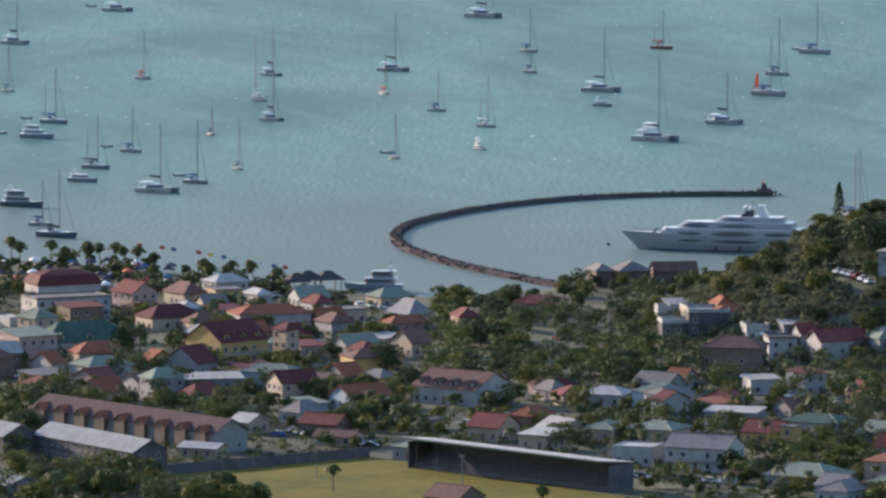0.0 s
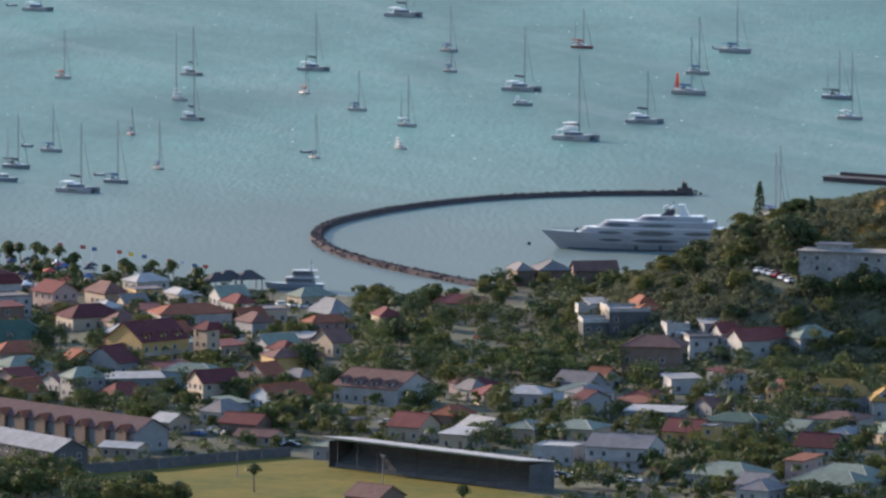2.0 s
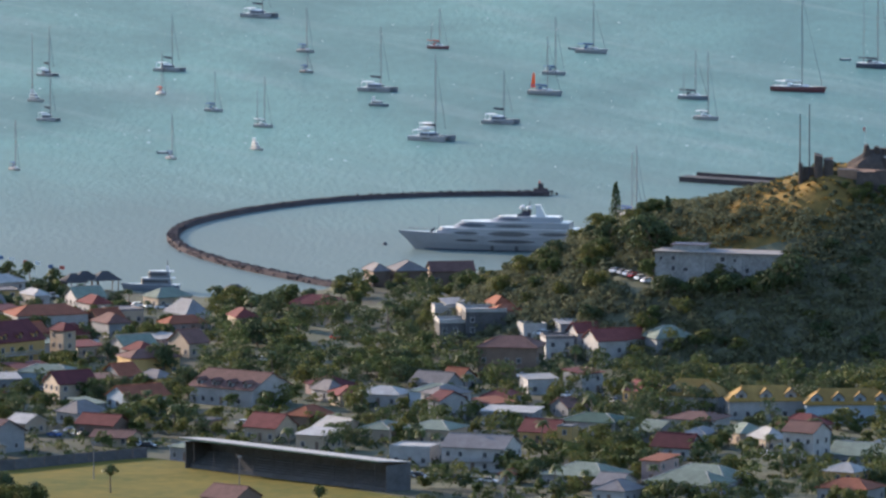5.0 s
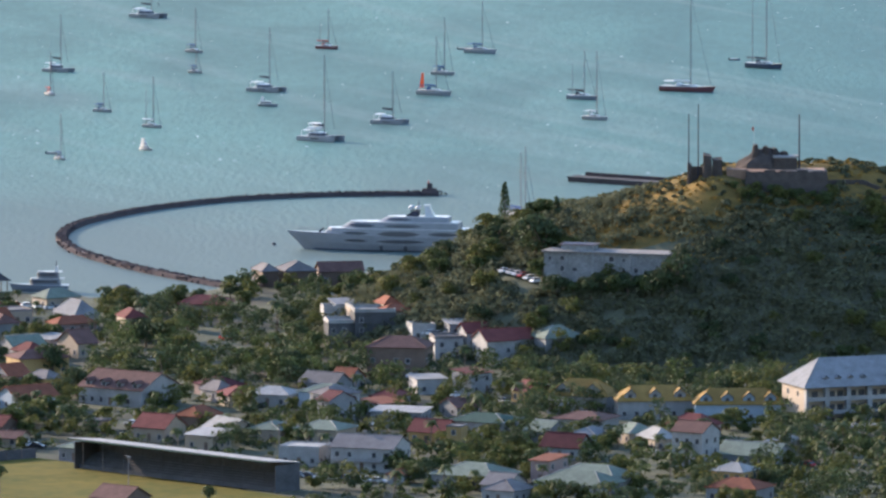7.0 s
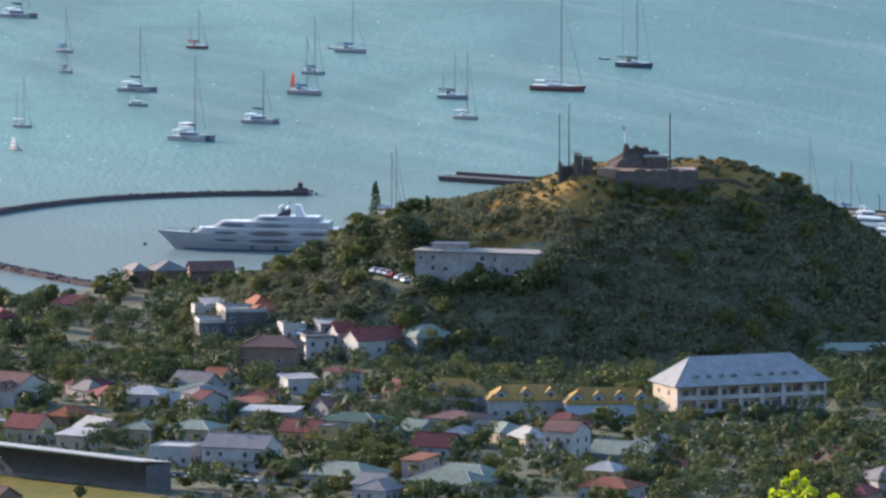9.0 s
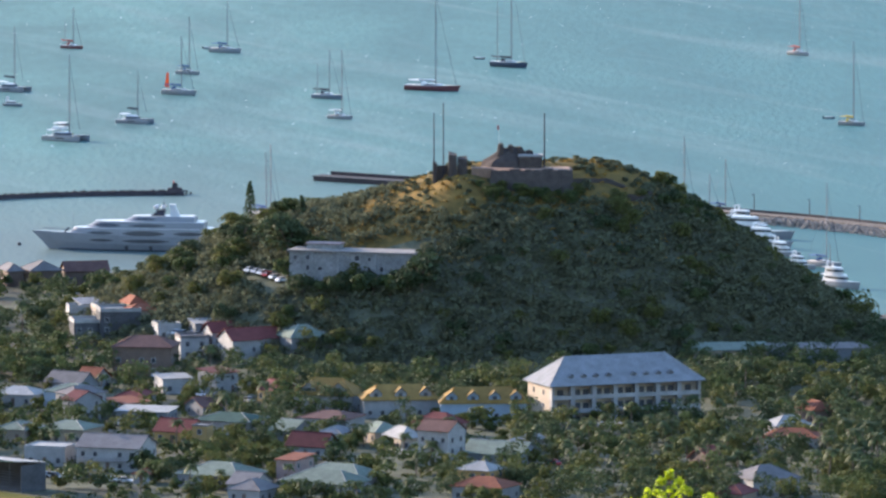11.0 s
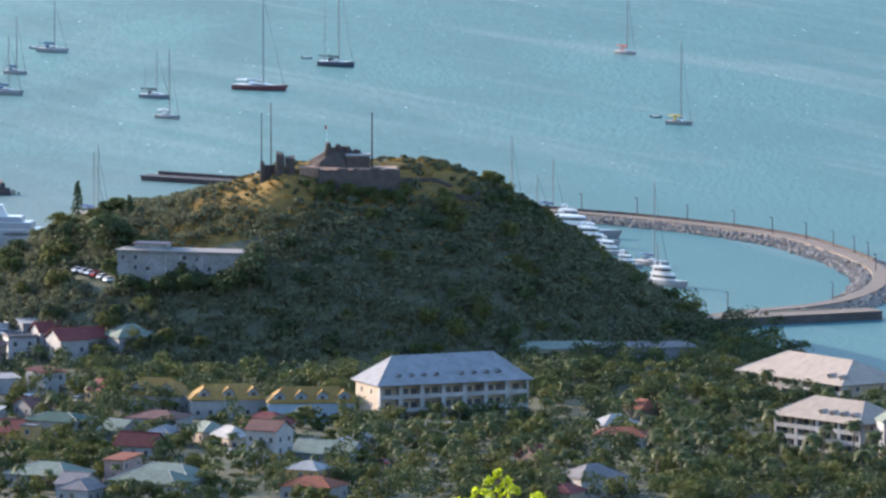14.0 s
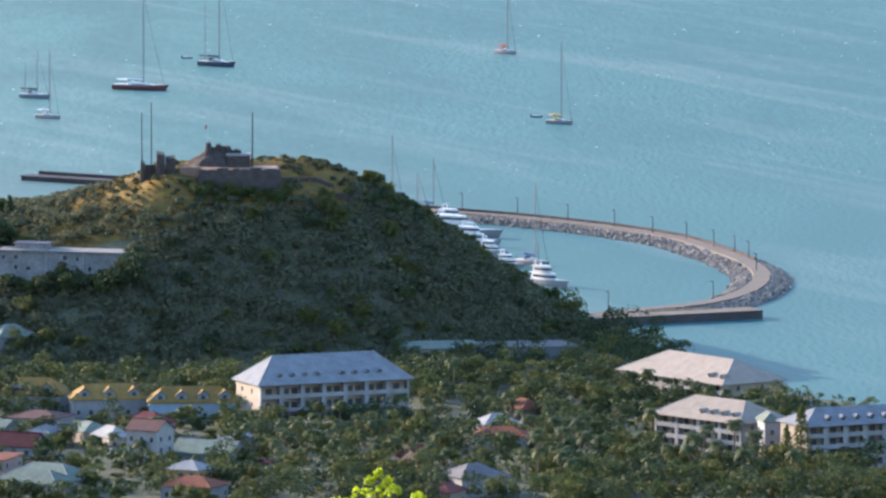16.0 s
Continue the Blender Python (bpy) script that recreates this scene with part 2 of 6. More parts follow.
PAINTS = [mat(n + "_car_paint", c, 0.25, 0.1, 0.05, 1, 0, 0.6) for n, c in (
    ("white", (0.7, 0.7, 0.7)), ("silver", (0.4, 0.41, 0.43)), ("black", (0.02, 0.02, 0.025)), ("red", (0.35, 0.03, 0.03)), ("blue", (0.05, 0.1, 0.25)))]


# ---- mesh helpers ----
class Geo:
    """Corners and faces of one part."""

    def __init__(self):
        self.v, self.f = [], []

    def face(self, pts):
        n = len(self.v)
        self.v += [tuple(p) for p in pts]
        self.f.append(tuple(range(n, n + len(pts))))

    def box(self, x0, x1, y0, y1, z0, z1):
        n = len(self.v)
        self.v += [(x0, y0, z0), (x1, y0, z0), (x1, y1, z0), (x0, y1, z0), (x0, y0, z1), (x1, y0, z1), (x1, y1, z1), (x0, y1, z1)]
        self.f += [tuple(n + k for k in q) for q in ((3, 2, 1, 0), (4, 5, 6, 7), (0, 1, 5, 4), (1, 2, 6, 5), (2, 3, 7, 6), (3, 0, 4, 7))]
        return self

    def loft(self, rings, closed=True, caps=True):
        n, k = len(self.v), len(rings[0])
        for r in rings:
            self.v += [tuple(p) for p in r]
        for i in range(len(rings) - 1):
            for j in range(k if closed else k - 1):
                a, b = n + i * k + j, n + i * k + (j + 1) % k
                self.f.append((a, b, b + k, a + k))
        if caps:
            self.f.append(tuple(n + j for j in reversed(range(k))))
            self.f.append(tuple(n + (len(rings) - 1) * k + j for j in range(k)))
        return self

    def prism(self, plan, z0, z1, grow=0.0, cx=0.0, cy=0.0):
        """plan: corners counter-clockwise; grow scales the top about (cx, cy)."""
        g = 1 + grow
        return self.loft([[(x, y, z0) for x, y in plan], [(cx + (x - cx) * g, cy + (y - cy) * g, z1) for x, y in plan]])

    def tube(self, p, q, r0, r1, n=6):
        p, q = Vector(p), Vector(q)
        ax = (q - p).normalized()
        u = ax.orthogonal().normalized()
        w = ax.cross(u)
        ring = lambda c, r: [c + u * (math.cos(a) * r) + w * (math.sin(a) * r) for a in (2 * math.pi * k / n for k in range(n))]
        return self.loft([ring(p, r0), ring(q, r1)])

    def ball(self, c, r, n=8, squash=1.0):
        rings = []
        for i in range(1, n // 2 + 2):
            th = math.pi * i / (n // 2 + 2)
            rings.append([(c[0] + r * math.sin(th) * math.cos(2 * math.pi * k / n), c[1] + r * math.sin(th) * math.sin(2 * math.pi * k / n),
                           c[2] - r * squash * math.cos(th)) for k in range(n)])
        return self.loft(rings)

    def moved(self, m):
        self.v = [tuple(m @ Vector(p)) for p in self.v]
        return self

    def data(self, name, material, smooth=False):
        me = bpy.data.meshes.new(name)
        me.from_pydata(self.v, [], self.f)
        me.materials.append(material)
        if smooth:
            me.polygons.foreach_set("use_smooth", [True] * len(me.polygons))
        me.update()
        return me


def part(name, geo, material, parent, label="", smooth=False, m=None):
    """One mesh under a thing or a part; geo may be ready mesh data."""
    ob = new(name, geo if isinstance(geo, bpy.types.Mesh) else geo.data(name, material, smooth))
    ob.parent = parent
    if m is not None:
        ob.matrix_basis = m
    return tagged(ob, label)


def thing(name, x, y, z, turn, label, category, group="", kind=""):
    ob = new(name)
    ob.matrix_basis = pose(x, y, z, 0, 0, turn)
    return tagged(ob, label, category, group, kind)


def cards(name, centres, radii, count, size, material, seed, flat=1.0, shell=0.55):
    """Many small leaf clumps round the given centres, as one mesh: each a bent pair of triangles."""
    rng = np.random.default_rng(seed)
    c = np.repeat(np.asarray(centres, float), count, axis=0)
    r = np.repeat(np.asarray(radii, float), count, axis=0)
    d = rng.normal(size=(len(c), 3))
    d /= np.linalg.norm(d, axis=1)[:, None]
    d[:, 2] = np.where(d[:, 2] < -0.35, -d[:, 2], d[:, 2])
    p = c + d * r * (shell + (1 - shell) * rng.random((len(c), 1)) ** 0.5)
    nrm = d + rng.normal(size=d.shape) * 0.55
    nrm /= np.linalg.norm(nrm, axis=1)[:, None]
    u = np.cross(nrm, rng.normal(size=d.shape))
    u /= np.linalg.norm(u, axis=1)[:, None]
    w = np.cross(nrm, u)
    s = size * (0.55 + 0.9 * rng.random((len(c), 1)))
    quad = np.stack([p - u * s, p - w * s * 0.7 + nrm * s * 0.25, p + u * s, p + w * s * 0.7 + nrm * s * 0.25], 1)
    me = bpy.data.meshes.new(name)
    n = len(c)
    me.vertices.add(4 * n)
    me.vertices.foreach_set("co", quad.reshape(-1))
    me.loops.add(4 * n)
    me.loops.foreach_set("vertex_index", np.arange(4 * n, dtype=np.int32))
    me.polygons.add(n)
    me.polygons.foreach_set("loop_start", np.arange(0, 4 * n, 4, dtype=np.int32))
    me.update(calc_edges=True)
    me.materials.append(material)
    return me


# ---- sea and land ----
def smooth(a, b, x):
    t = min(1.0, max(0.0, (x - a) / (b - a)))
    return t * t * (3 - 2 * t)


HILL_X, HILL_Y, HILL_H = 77.4, -250.0, 46.0
SHORE = [(-3000, 60), (-315.3, -7.2), (-245.8, -44.1), (-202.6, -74.7), (-159.6, -117.1), (-109.8, -149.3), (-84.6, -124.0), (-73.5, -111.3),
         (-39.8, -75.9), (-13.6, -62.4), (35.8, -60.9), (127.6, -70.6), (157.8, -134.1), (175.4, -203.9), (192.2, -274.0), (220.3, -393.0),
         (244.6, -428.0), (289.1, -485.9), (3000, -700)]
SX, SY = [p[0] for p in SHORE], [p[1] for p in SHORE]


def shore(x):
    return float(np.interp(x, SX, SY)) + 2.5 * noise.noise((x * 0.05, 3.1, 0)) + 1.2 * noise.noise((x * 0.2, 9.1, 0))


def hill(x, y):
    dx, dy = x - HILL_X, y - HILL_Y
    r = math.hypot(dx / (140.0 if dx < 0 else 99.5), dy / (95.0 if dy < 0 else 115.0))
    if r >= 1:
        return 0.0
    z = HILL_H * (1 - r * r) ** 1.3 + 4.6 * math.exp(-((dx - 25) / 19) ** 2 - ((dy - 1) / 15) ** 2) + 3.4 * math.exp(-((dx + 17) / 20) ** 2 - ((dy + 8) / 10) ** 2) + 4.6 * math.exp(-((dx + 20) / 10) ** 2 - ((dy + 25) / 10) ** 2)
    z -= 2.8 * math.exp(-((dx + 50) / 22) ** 2 - (dy / 45) ** 2)
    z += smooth(0.3, 0.55, r) * smooth(1, 0.75, r) * 1.8 * noise.noise((x * 0.035, y * 0.035, 1.7))
    return z


def land(x, y):
    """Height of the ground."""
    inside = smooth(1.5, -5.0, y - shore(x))
    z = -3.0 + inside * 4.5 + hill(x, y) + 0.25 * noise.noise((x * 0.03, y * 0.03, 5)) * inside
    far = y + 3750.0
    if far < 3000:
        z += 382.5 * (1 - max(far, -200) / 3000.0) ** 3
    return z


sea = Geo()
sea.face([(-40000, -3000, 0), (40000, -3000, 0), (40000, 60000, 0), (-40000, 60000, 0)])
part("water", sea, SEA, None)
tagged(bpy.data.objects["water"], "turquoise bay water ruffled by a light wind", "water", "", "structure")

gx = [-3000, -2000, -1200, -800, -600, -450, -380] + [x for x in range(-340, 401, 4)] + [440, 520, 700, 1000, 1600, 3000]
gy = [-4600, -4200, -3950] + [y for y in range(-3850, -3600, 25)] + [y for y in range(-3600, -700, 100)] + [y for y in range(-700, 80, 4)] + [100]
ground = Geo()
ground.v = [(x, y, land(x, y)) for y in gy for x in gx]
w = len(gx)
ground.f = [(j * w + i, j * w + i + 1, (j + 1) * w + i + 1, (j + 1) * w + i) for j in range(len(gy) - 1) for i in range(w - 1)]
gob = part("ground", ground, TOWN, None, smooth=True)
gob.data.materials.append(SCRUB)
gob.data.materials.append(WOODED)
for poly in gob.data.polygons:
    c = poly.center
    if hill(c[0], c[1]) > 1.5 or c[1] < -760:
        # open grass on the top and the sunny shoulder, leaf litter below
        dry = c[2] > 39 or c[2] > 27 + 8 * noise.noise((c[0] * 0.06, c[1] * 0.06, 2)) and c[0] < HILL_X - 12 and c[1] > HILL_Y - 42
        poly.material_index = 1 if dry else 2
    elif c[0] > 25 + 12 * noise.noise((c[0] * 0.03, c[1] * 0.03, 4)) or noise.noise((c[0] * 0.03, c[1] * 0.03, 6)) > 0.1:
        poly.material_index = 2
tagged(gob, "earth and asphalt town ground rising to a dry grassy hill", "ground", "", "structure")
TAKEN = []          # footprints that trees keep clear of: x, y, radius


def clear(x, y, r):
    return all((x - a) ** 2 + (y - b) ** 2 > (r + c) ** 2 for a, b, c in TAKEN)


# ---- buildings ----
def window_meshes():
    fr = Geo()
    ring = lambda u, z0, z1, y: [(-u, y, z0), (u, y, z0), (u, y, z1), (-u, y, z1)]
    fr.loft([ring(0.64, -0.06, 1.42, 0.0), ring(0.64, -0.06, 1.42, -0.08), ring(0.5, 0.1, 1.3, -0.08), ring(0.5, 0.1, 1.3, 0.0)], caps=False)
    pn = Geo().box(-0.5, 0.5, -0.03, 0.0, 0.1, 1.3)
    dr = Geo().box(-0.5, 0.5, -0.06, 0.0, 0.0, 2.1)
    dr.box(0.3, 0.38, -0.1, -0.06, 0.95, 1.05)
    bal = Geo().box(-1.5, 1.5, -1.1, 0.0, -0.15, 0.0)
    for k in range(13):
        bal.box(-1.5 + k * 0.245, -1.44 + k * 0.245, -1.1, -1.05, 0, 0.95)
    bal.box(-1.5, 1.5, -1.12, -1.03, 0.95, 1.02)
    return fr.data("window", WHITE), pn.data("pane", GLASS), dr.data("door", BROWN), bal.data("balcony", WHITE)


W_FRAME, W_PANE, W_DOOR, W_BALC = window_meshes()


def window_on(parent, m):
    f = part("window", W_FRAME, None, parent, m=m)
    part("pane", W_PANE, None, f)


def roof_geo(kind, w, d, h, rise, over=0.5, th=0.16):
    """A roof over a w x d plan whose walls end at h; the ridge runs along the longer side for hips, along x for gables."""
    g = Geo()
    a, b = w / 2 + over, d / 2 + over
    k = rise / (d / 2)
    if kind == "gable":
        e, top = h - over * k, h + rise
        for s in (-1, 1):
            lo, hi = [(-a, s * b, e), (a, s * b, e)], [(-a, 0, top), (a, 0, top)]
            ring = [lo[0], lo[1], hi[1], hi[0]]
            if s > 0:
                ring.reverse()
            g.loft([ring, [(x, y, z + th) for x, y, z in ring]])
    elif kind == "hip":
        e, top = h - 0.12, h + rise
        r = max(0.0, a - 0.85 * b) if a > b else 0.0
        q = max(0.0, b - 0.85 * a) if b > a else 0.0
        base = [(-a, -b), (a, -b), (a, b), (-a, b)]
        ridge = [(-r, -q), (r, -q), (r, q), (-r, q)]
        g.loft([[(x, y, e) for x, y in base], [(x, y, e + th) for x, y in base], [(x * 1.0 + (0.02 if x >= 0 else -0.02), y, top) for x, y in ridge]])
    elif kind == "shed":
        ring = [(-a, -b, h), (a, -b, h), (a, b, h + rise), (-a, b, h + rise)]
        g.loft([ring, [(x, y, z + th) for x, y, z in ring]])
    elif kind == "mansard":
        base = [(-a, -b), (a, -b), (a, b), (-a, b)]
        mid = [(x * (a - 1.6) / a, y * (b - 1.6) / b) for x, y in base]
        g.loft([[(x, y, h) for x, y in base], [(x, y, h + rise * 0.7) for x, y in mid], [(x * 0.45, y * 0.2, h + rise) for x, y in mid]])
    else:
        g.box(-a + over - 0.15, a - over + 0.15, -b + over - 0.15, b - over + 0.15, h, h + 0.2)
        for x0, x1, y0, y1 in ((-w / 2, w / 2, -d / 2, -d / 2 + 0.2), (-w / 2, w / 2, d / 2 - 0.2, d / 2), (-w / 2, -w / 2 + 0.2, -d / 2 + 0.2, d / 2 - 0.2), (w / 2 - 0.2, w / 2, -d / 2 + 0.2, d / 2 - 0.2)):
            g.box(x0, x1, y0, y1, h + 0.2, h + max(0.4, rise))
    return g


def ridge_caps(ob, roof, kind, w, d, h, rise, over=0.5, th=0.16):
    """The caps along the hips and the ridge."""
    a, b, top = w / 2 + over, d / 2 + over, h + rise
    r, q = (max(0.0, a - 0.85 * b), 0.0) if a > b else (0.0, max(0.0, b - 0.85 * a))
    if kind == "hip":
        for sx in (-1, 1):
            for sy in (-1, 1):
                part("ridge_cap", Geo().tube((sx * a, sy * b, h - 0.1 + th), (sx * r, sy * q, top), 0.13, 0.13, 4), roof, ob)
    elif kind == "gable":
        part("ridge_cap", Geo().box(-a, a, -0.16, 0.16, top + th * 0.6, top + th + 0.1), roof, ob)


def house(x, y, span, d, h, turn, kind, rise, wall, roof, label, z=None, dormers=0, seed=0, balcony=False, name="house", category="house", group="town houses", wide=0.8):
    """A house seen span metres wide from the lookout, its nearest corner on the line through (x, y)."""
    t = radians(turn)
    w = max(4.0, (span - d * abs(math.sin(t))) / max(0.3, abs(math.cos(t))))
    cy = y + (w * abs(math.sin(t)) + d * abs(math.cos(t))) / 2
    if z is None:
        z = land(x, y) - 0.1
    ob = thing(name, x, cy, z, turn, label, category, group)
    TAKEN.append((x, cy, 0.36 * max(w, d)))
    g = Geo().box(-w / 2, w / 2, -d / 2, d / 2, -4, h)
    if kind == "gable":
        for s in (-1, 1):
            tri = [(s * w / 2, -d / 2, h), (s * w / 2, d / 2, h), (s * w / 2, 0, h + rise)]
            inner = [(s * (w / 2 - 0.25), p[1], p[2]) for p in tri]
            g.loft([inner, tri] if s > 0 else [tri, inner])
    g.box(-w / 2 - 0.08, w / 2 + 0.08, -d / 2 - 0.08, d / 2 + 0.08, -4, 0.35)
    part("wall", g, wall, ob)
    rf = part("roof", roof_geo(kind, w, d, h, rise), roof, ob)
    ridge_caps(rf, R_WHITE if roof in (R_GREEN, R_BLUE, R_TEAL) else roof, kind, w, d, h, rise)
    rng = random.Random(seed + int(x * 7 + y * 3))
    storeys = max(1, int(h / 2.7))
    sides = [(0, w, -d / 2), (180, w, -d / 2), (90, d, -w / 2), (-90, d, -w / 2)]
    for ang, length, off in sides:
        # openings on the street and garden sides
        if math.cos(radians(turn + ang)) < 0.15:
            continue
        n = max(1, int(length / 2.9))
        for k in range(n):
            px = (k + 0.5) * length / n - length / 2
            for s in range(storeys):
                zz = 0.9 + s * 2.8
                if zz + 1.5 > h:
                    continue
                m = pose(0, 0, 0, 0, 0, ang) @ pose(px, off, zz)
                if s == 0 and k == n // 2 and ang == 0:
                    part("door", W_DOOR, None, ob, m=pose(0, 0, 0, 0, 0, ang) @ pose(px, off, 0.3))
                elif rng.random() < 0.86:
                    window_on(ob, m)
                if balcony and s > 0 and ang == 0 and rng.random() < 0.8:
                    part("balcony", W_BALC, None, ob, m=pose(px, off, zz - 0.85))
    for k in range(dormers):
        px = (k + 0.5) * w / dormers - w / 2
        k2 = rise / (d / 2)
        y0 = -d / 2 + 0.7
        z0 = h + 0.7 * k2
        peak = 0.85 * wide
        dg = Geo().box(px - wide, px + wide, y0, y0 + 1.6 / k2, z0 - 0.2, z0 + 1.3)
        tri = [(px - wide, y0, z0 + 1.3), (px + wide, y0, z0 + 1.3), (px, y0, z0 + 1.3 + peak)]
        dg.loft([tri, [(a, b + 0.25, c) for a, b, c in tri]])
        dm = part("dormer", dg, wall, ob)
        rg = roof_geo("gable", 3.0, 2 * wide, 0, peak, 0.25, 0.12).moved(pose(px, y0 + 1.15, z0 + 1.3, 0, 0, 90))
        part("roof", rg, roof, dm)
        part("pane", W_PANE, None, dm, m=pose(px, y0, z0 - 0.15))
    if kind in ("gable", "hip") and rng.random() < 0.3:
        part("water_tank", Geo().tube((w * 0.5 + 0.9, d * 0.2, -0.5), (w * 0.5 + 0.9, d * 0.2, 1.7), 0.6, 0.6, 10), GREY if rng.random() < 0.5 else TYRE, ob, "dark plastic water tank")
    return ob


# the waterfront streets
house(-165.9, -329.9, 22.4, 15, 6.6, 43, "gable", 4.6, YELLOW, R_DARK, "large yellow house with a steep dark red roof", dormers=3, balcony=True)
house(-150.0, -318.3, 7.1, 6, 8.6, 40, "hip", 2.0, CREAM, R_DARK, "tall cream house with a dark red hipped roof")
house(-157.8, -250.7, 23.5, 12, 5.2, 20, "hip", 2.4, WHITE, R_ORANGE, "long white house with an orange tiled roof")
house(-173.1, -189.8, 10.5, 9, 5.6, 20, "flat", 0.4, YELLOW, R_GREY, "yellow flat-roofed block with few windows")
house(-163.9, -182.5, 8.6, 9, 3.6, 30, "hip", 1.6, WHITE, R_WHITE, "white house with a pale metal roof")
house(-206.4, -309.0, 28.0, 13, 4.0, 24, "hip", 5.0, WHITE, R_TEAL, "white house under a large green hipped roof", dormers=3)
house(-219.1, -341.1, 15.9, 11, 9.0, 34, "shed", 1.2, PINK, R_GREEN, "pink two-storey house with a pale green roof", balcony=True)
house(-197.7, -370.1, 17.0, 11, 4.2, 33, "hip", 2.2, WHITE, R_GREEN, "white house with a pale hipped metal roof")
house(-212.1, -361.0, 9.1, 9, 4.0, 38, "gable", 2.4, WHITE, R_ORANGE, "white house with an orange gable roof")
house(-200.5, -331.0, 17.2, 10, 3.4, 22, "hip", 2.8, CREAM, R_ORANGE, "low cream house with a broad orange roof")
house(-174.1, -357.3, 14.6, 12, 3.8, 52, "gable", 4.0, GREY, R_DARK, "grey gabled house with a dark red roof")
house(-216.4, -217.8, 25.3, 12, 5.8, 25, "flat", 0.6, WHITE, R_GREY, "long white flat-roofed town block")
house(-220.2, -169.0, 22.0, 12, 4.6, 22, "mansard", 4.0, WHITE, R_DARK, "long white house with a dark red mansard roof")
house(-184.5, -183.1, 12.5, 12, 4.0, 32, "hip", 3.0, CREAM, R_BROWN, "cream house with a brown hipped roof")
house(-229.8, -252.9, 7.2, 9, 4.4, 30, "flat", 0.5, WHITE, R_WHITE, "small white flat-roofed house")
house(-169.1, -393.4, 22.0, 9, 3.4, 12, "shed", 0.8, GREY, R_WHITE, "low grey workshop with a bright metal roof")
house(-151.2, -383.2, 16.3, 10, 4.4, -14, "hip", 1.8, BLUE, R_GREEN, "pale blue house with a pale hipped roof")
house(-185.9, -246.0, 18.8, 11, 3.8, 28, "hip", 3.2, CREAM, R_DARK, "cream house with a dark red hipped roof")
house(-182.6, -213.7, 10.1, 8, 3.2, 30, "hip", 1.8, WHITE, R_WHITE, "small white house with a pale metal roof")
house(-200.8, -176.1, 9.6, 8, 3.8, 26, "hip", 2.0, CREAM, R_WHITE, "cream house with a pale metal roof")
house(-119.1, -235.4, 12.6, 12, 3.8, 32, "hip", 4.0, WHITE, R_BLUE, "white house with a blue-grey hipped roof")
house(-116.2, -308.7, 11.1, 10, 4.2, 36, "gable", 3.2, CREAM, R_BROWN, "cream house with a brown gable roof")
house(-125.4, -355.8, 17.0, 10, 5.2, 24, "hip", 2.0, YELLOW, R_BROWN, "yellow house with a brown hipped roof")
house(-102.7, -269.1, 8.1, 9, 7.0, 18, "hip", 2.2, CREAM, R_RED, "tall cream villa with a red hipped roof", balcony=True)
house(-83.6, -202.1, 15.2, 11, 3.6, -8, "hip", 2.2, CREAM, R_RED, "long cream house with a faded red roof")
house(-98.7, -426.4, 26.8, 17, 4.8, -36, "gable", 3.8, WHITE, R_BROWN, "white house with a brown tiled roof and four dormers", dormers=4)
house(-139.2, -261.7, 10.9, 10, 4.4, 30, "hip", 2.4, GREY, R_BROWN, "grey house with a brown hipped roof")
house(-137.4, -225.9, 12.0, 10, 4.0, 22, "flat", 0.5, CREAM, R_GREY, "cream flat-roofed block beside the waterfront")
house(-146.2, -204.1, 9.5, 9, 3.6, 30, "hip", 2.2, WHITE, R_RED, "white house with a red hipped roof")
house(-184.7, -400.4, 12.0, 9, 3.4, 36, "gable", 2.0, WHITE, R_BROWN, "white bungalow with a brown gable roof")
house(-211.3, -407.7, 11.4, 9, 3.4, 36, "hip", 2.0, WHITE, R_RED, "white bungalow with a red hipped roof")
# the town below the hill
house(-125.3, -434.7, 16.6, 10, 3.6, 36, "gable", 2.6, BLUE, R_ORANGE, "blue bungalow with an orange gable roof")
house(-137.8, -453.2, 9.7, 9, 4.0, 38, "shed", 0.8, GREY, R_GREEN, "grey house with a pale green roof")
house(-105.1, -484.9, 5.3, 7, 3.4, -30, "flat", 0.4, BROWN, R_GREY, "small brown flat-roofed shed")
house(-88.5, -505.5, 13.4, 10, 4.0, -32, "gable", 3.0, CREAM, R_RED, "cream house with a red gable roof")
house(-75.6, -523.7, 11.8, 9, 4.0, -30, "shed", 1.0, CREAM, R_WHITE, "cream house with a pale lean-to roof")
house(-79.2, -479.1, 11.7, 10, 4.0, -34, "hip", 2.4, BROWN, R_ORANGE, "brown house with a faded orange hipped roof")
house(-107.5, -546.3, 10.9, 9, 3.6, -40, "hip", 1.4, GREY, R_GREEN, "low grey house with a pale green roof")
house(-127.9, -515.3, 12.8, 8, 2.6, -20, "gable", 1.4, CREAM, R_BROWN, "low cream shed with a brown roof")
house(-46.5, -434.8, 14.8, 11, 5.0, -22, "hip", 1.8, BLUE, R_GREEN, "pale blue two-storey house with a green roof")
house(-60.5, -425.2, 14.3, 10, 3.4, -20, "hip", 1.8, WHITE, R_WHITE, "white bungalow with a pale metal roof")
house(-29.6, -431.7, 10.4, 9, 3.6, -24, "hip", 2.0, WHITE, R_RED, "white bungalow with a red hipped roof")
house(-59.4, -506.1, 12.2, 10, 3.6, -26, "hip", 1.8, CREAM, R_GREEN, "cream house with a pale green hipped roof")
house(-45.7, -510.7, 15.7, 11, 4.2, -26, "hip", 1.8, CREAM, R_GREEN, "long cream house with a pale green roof")
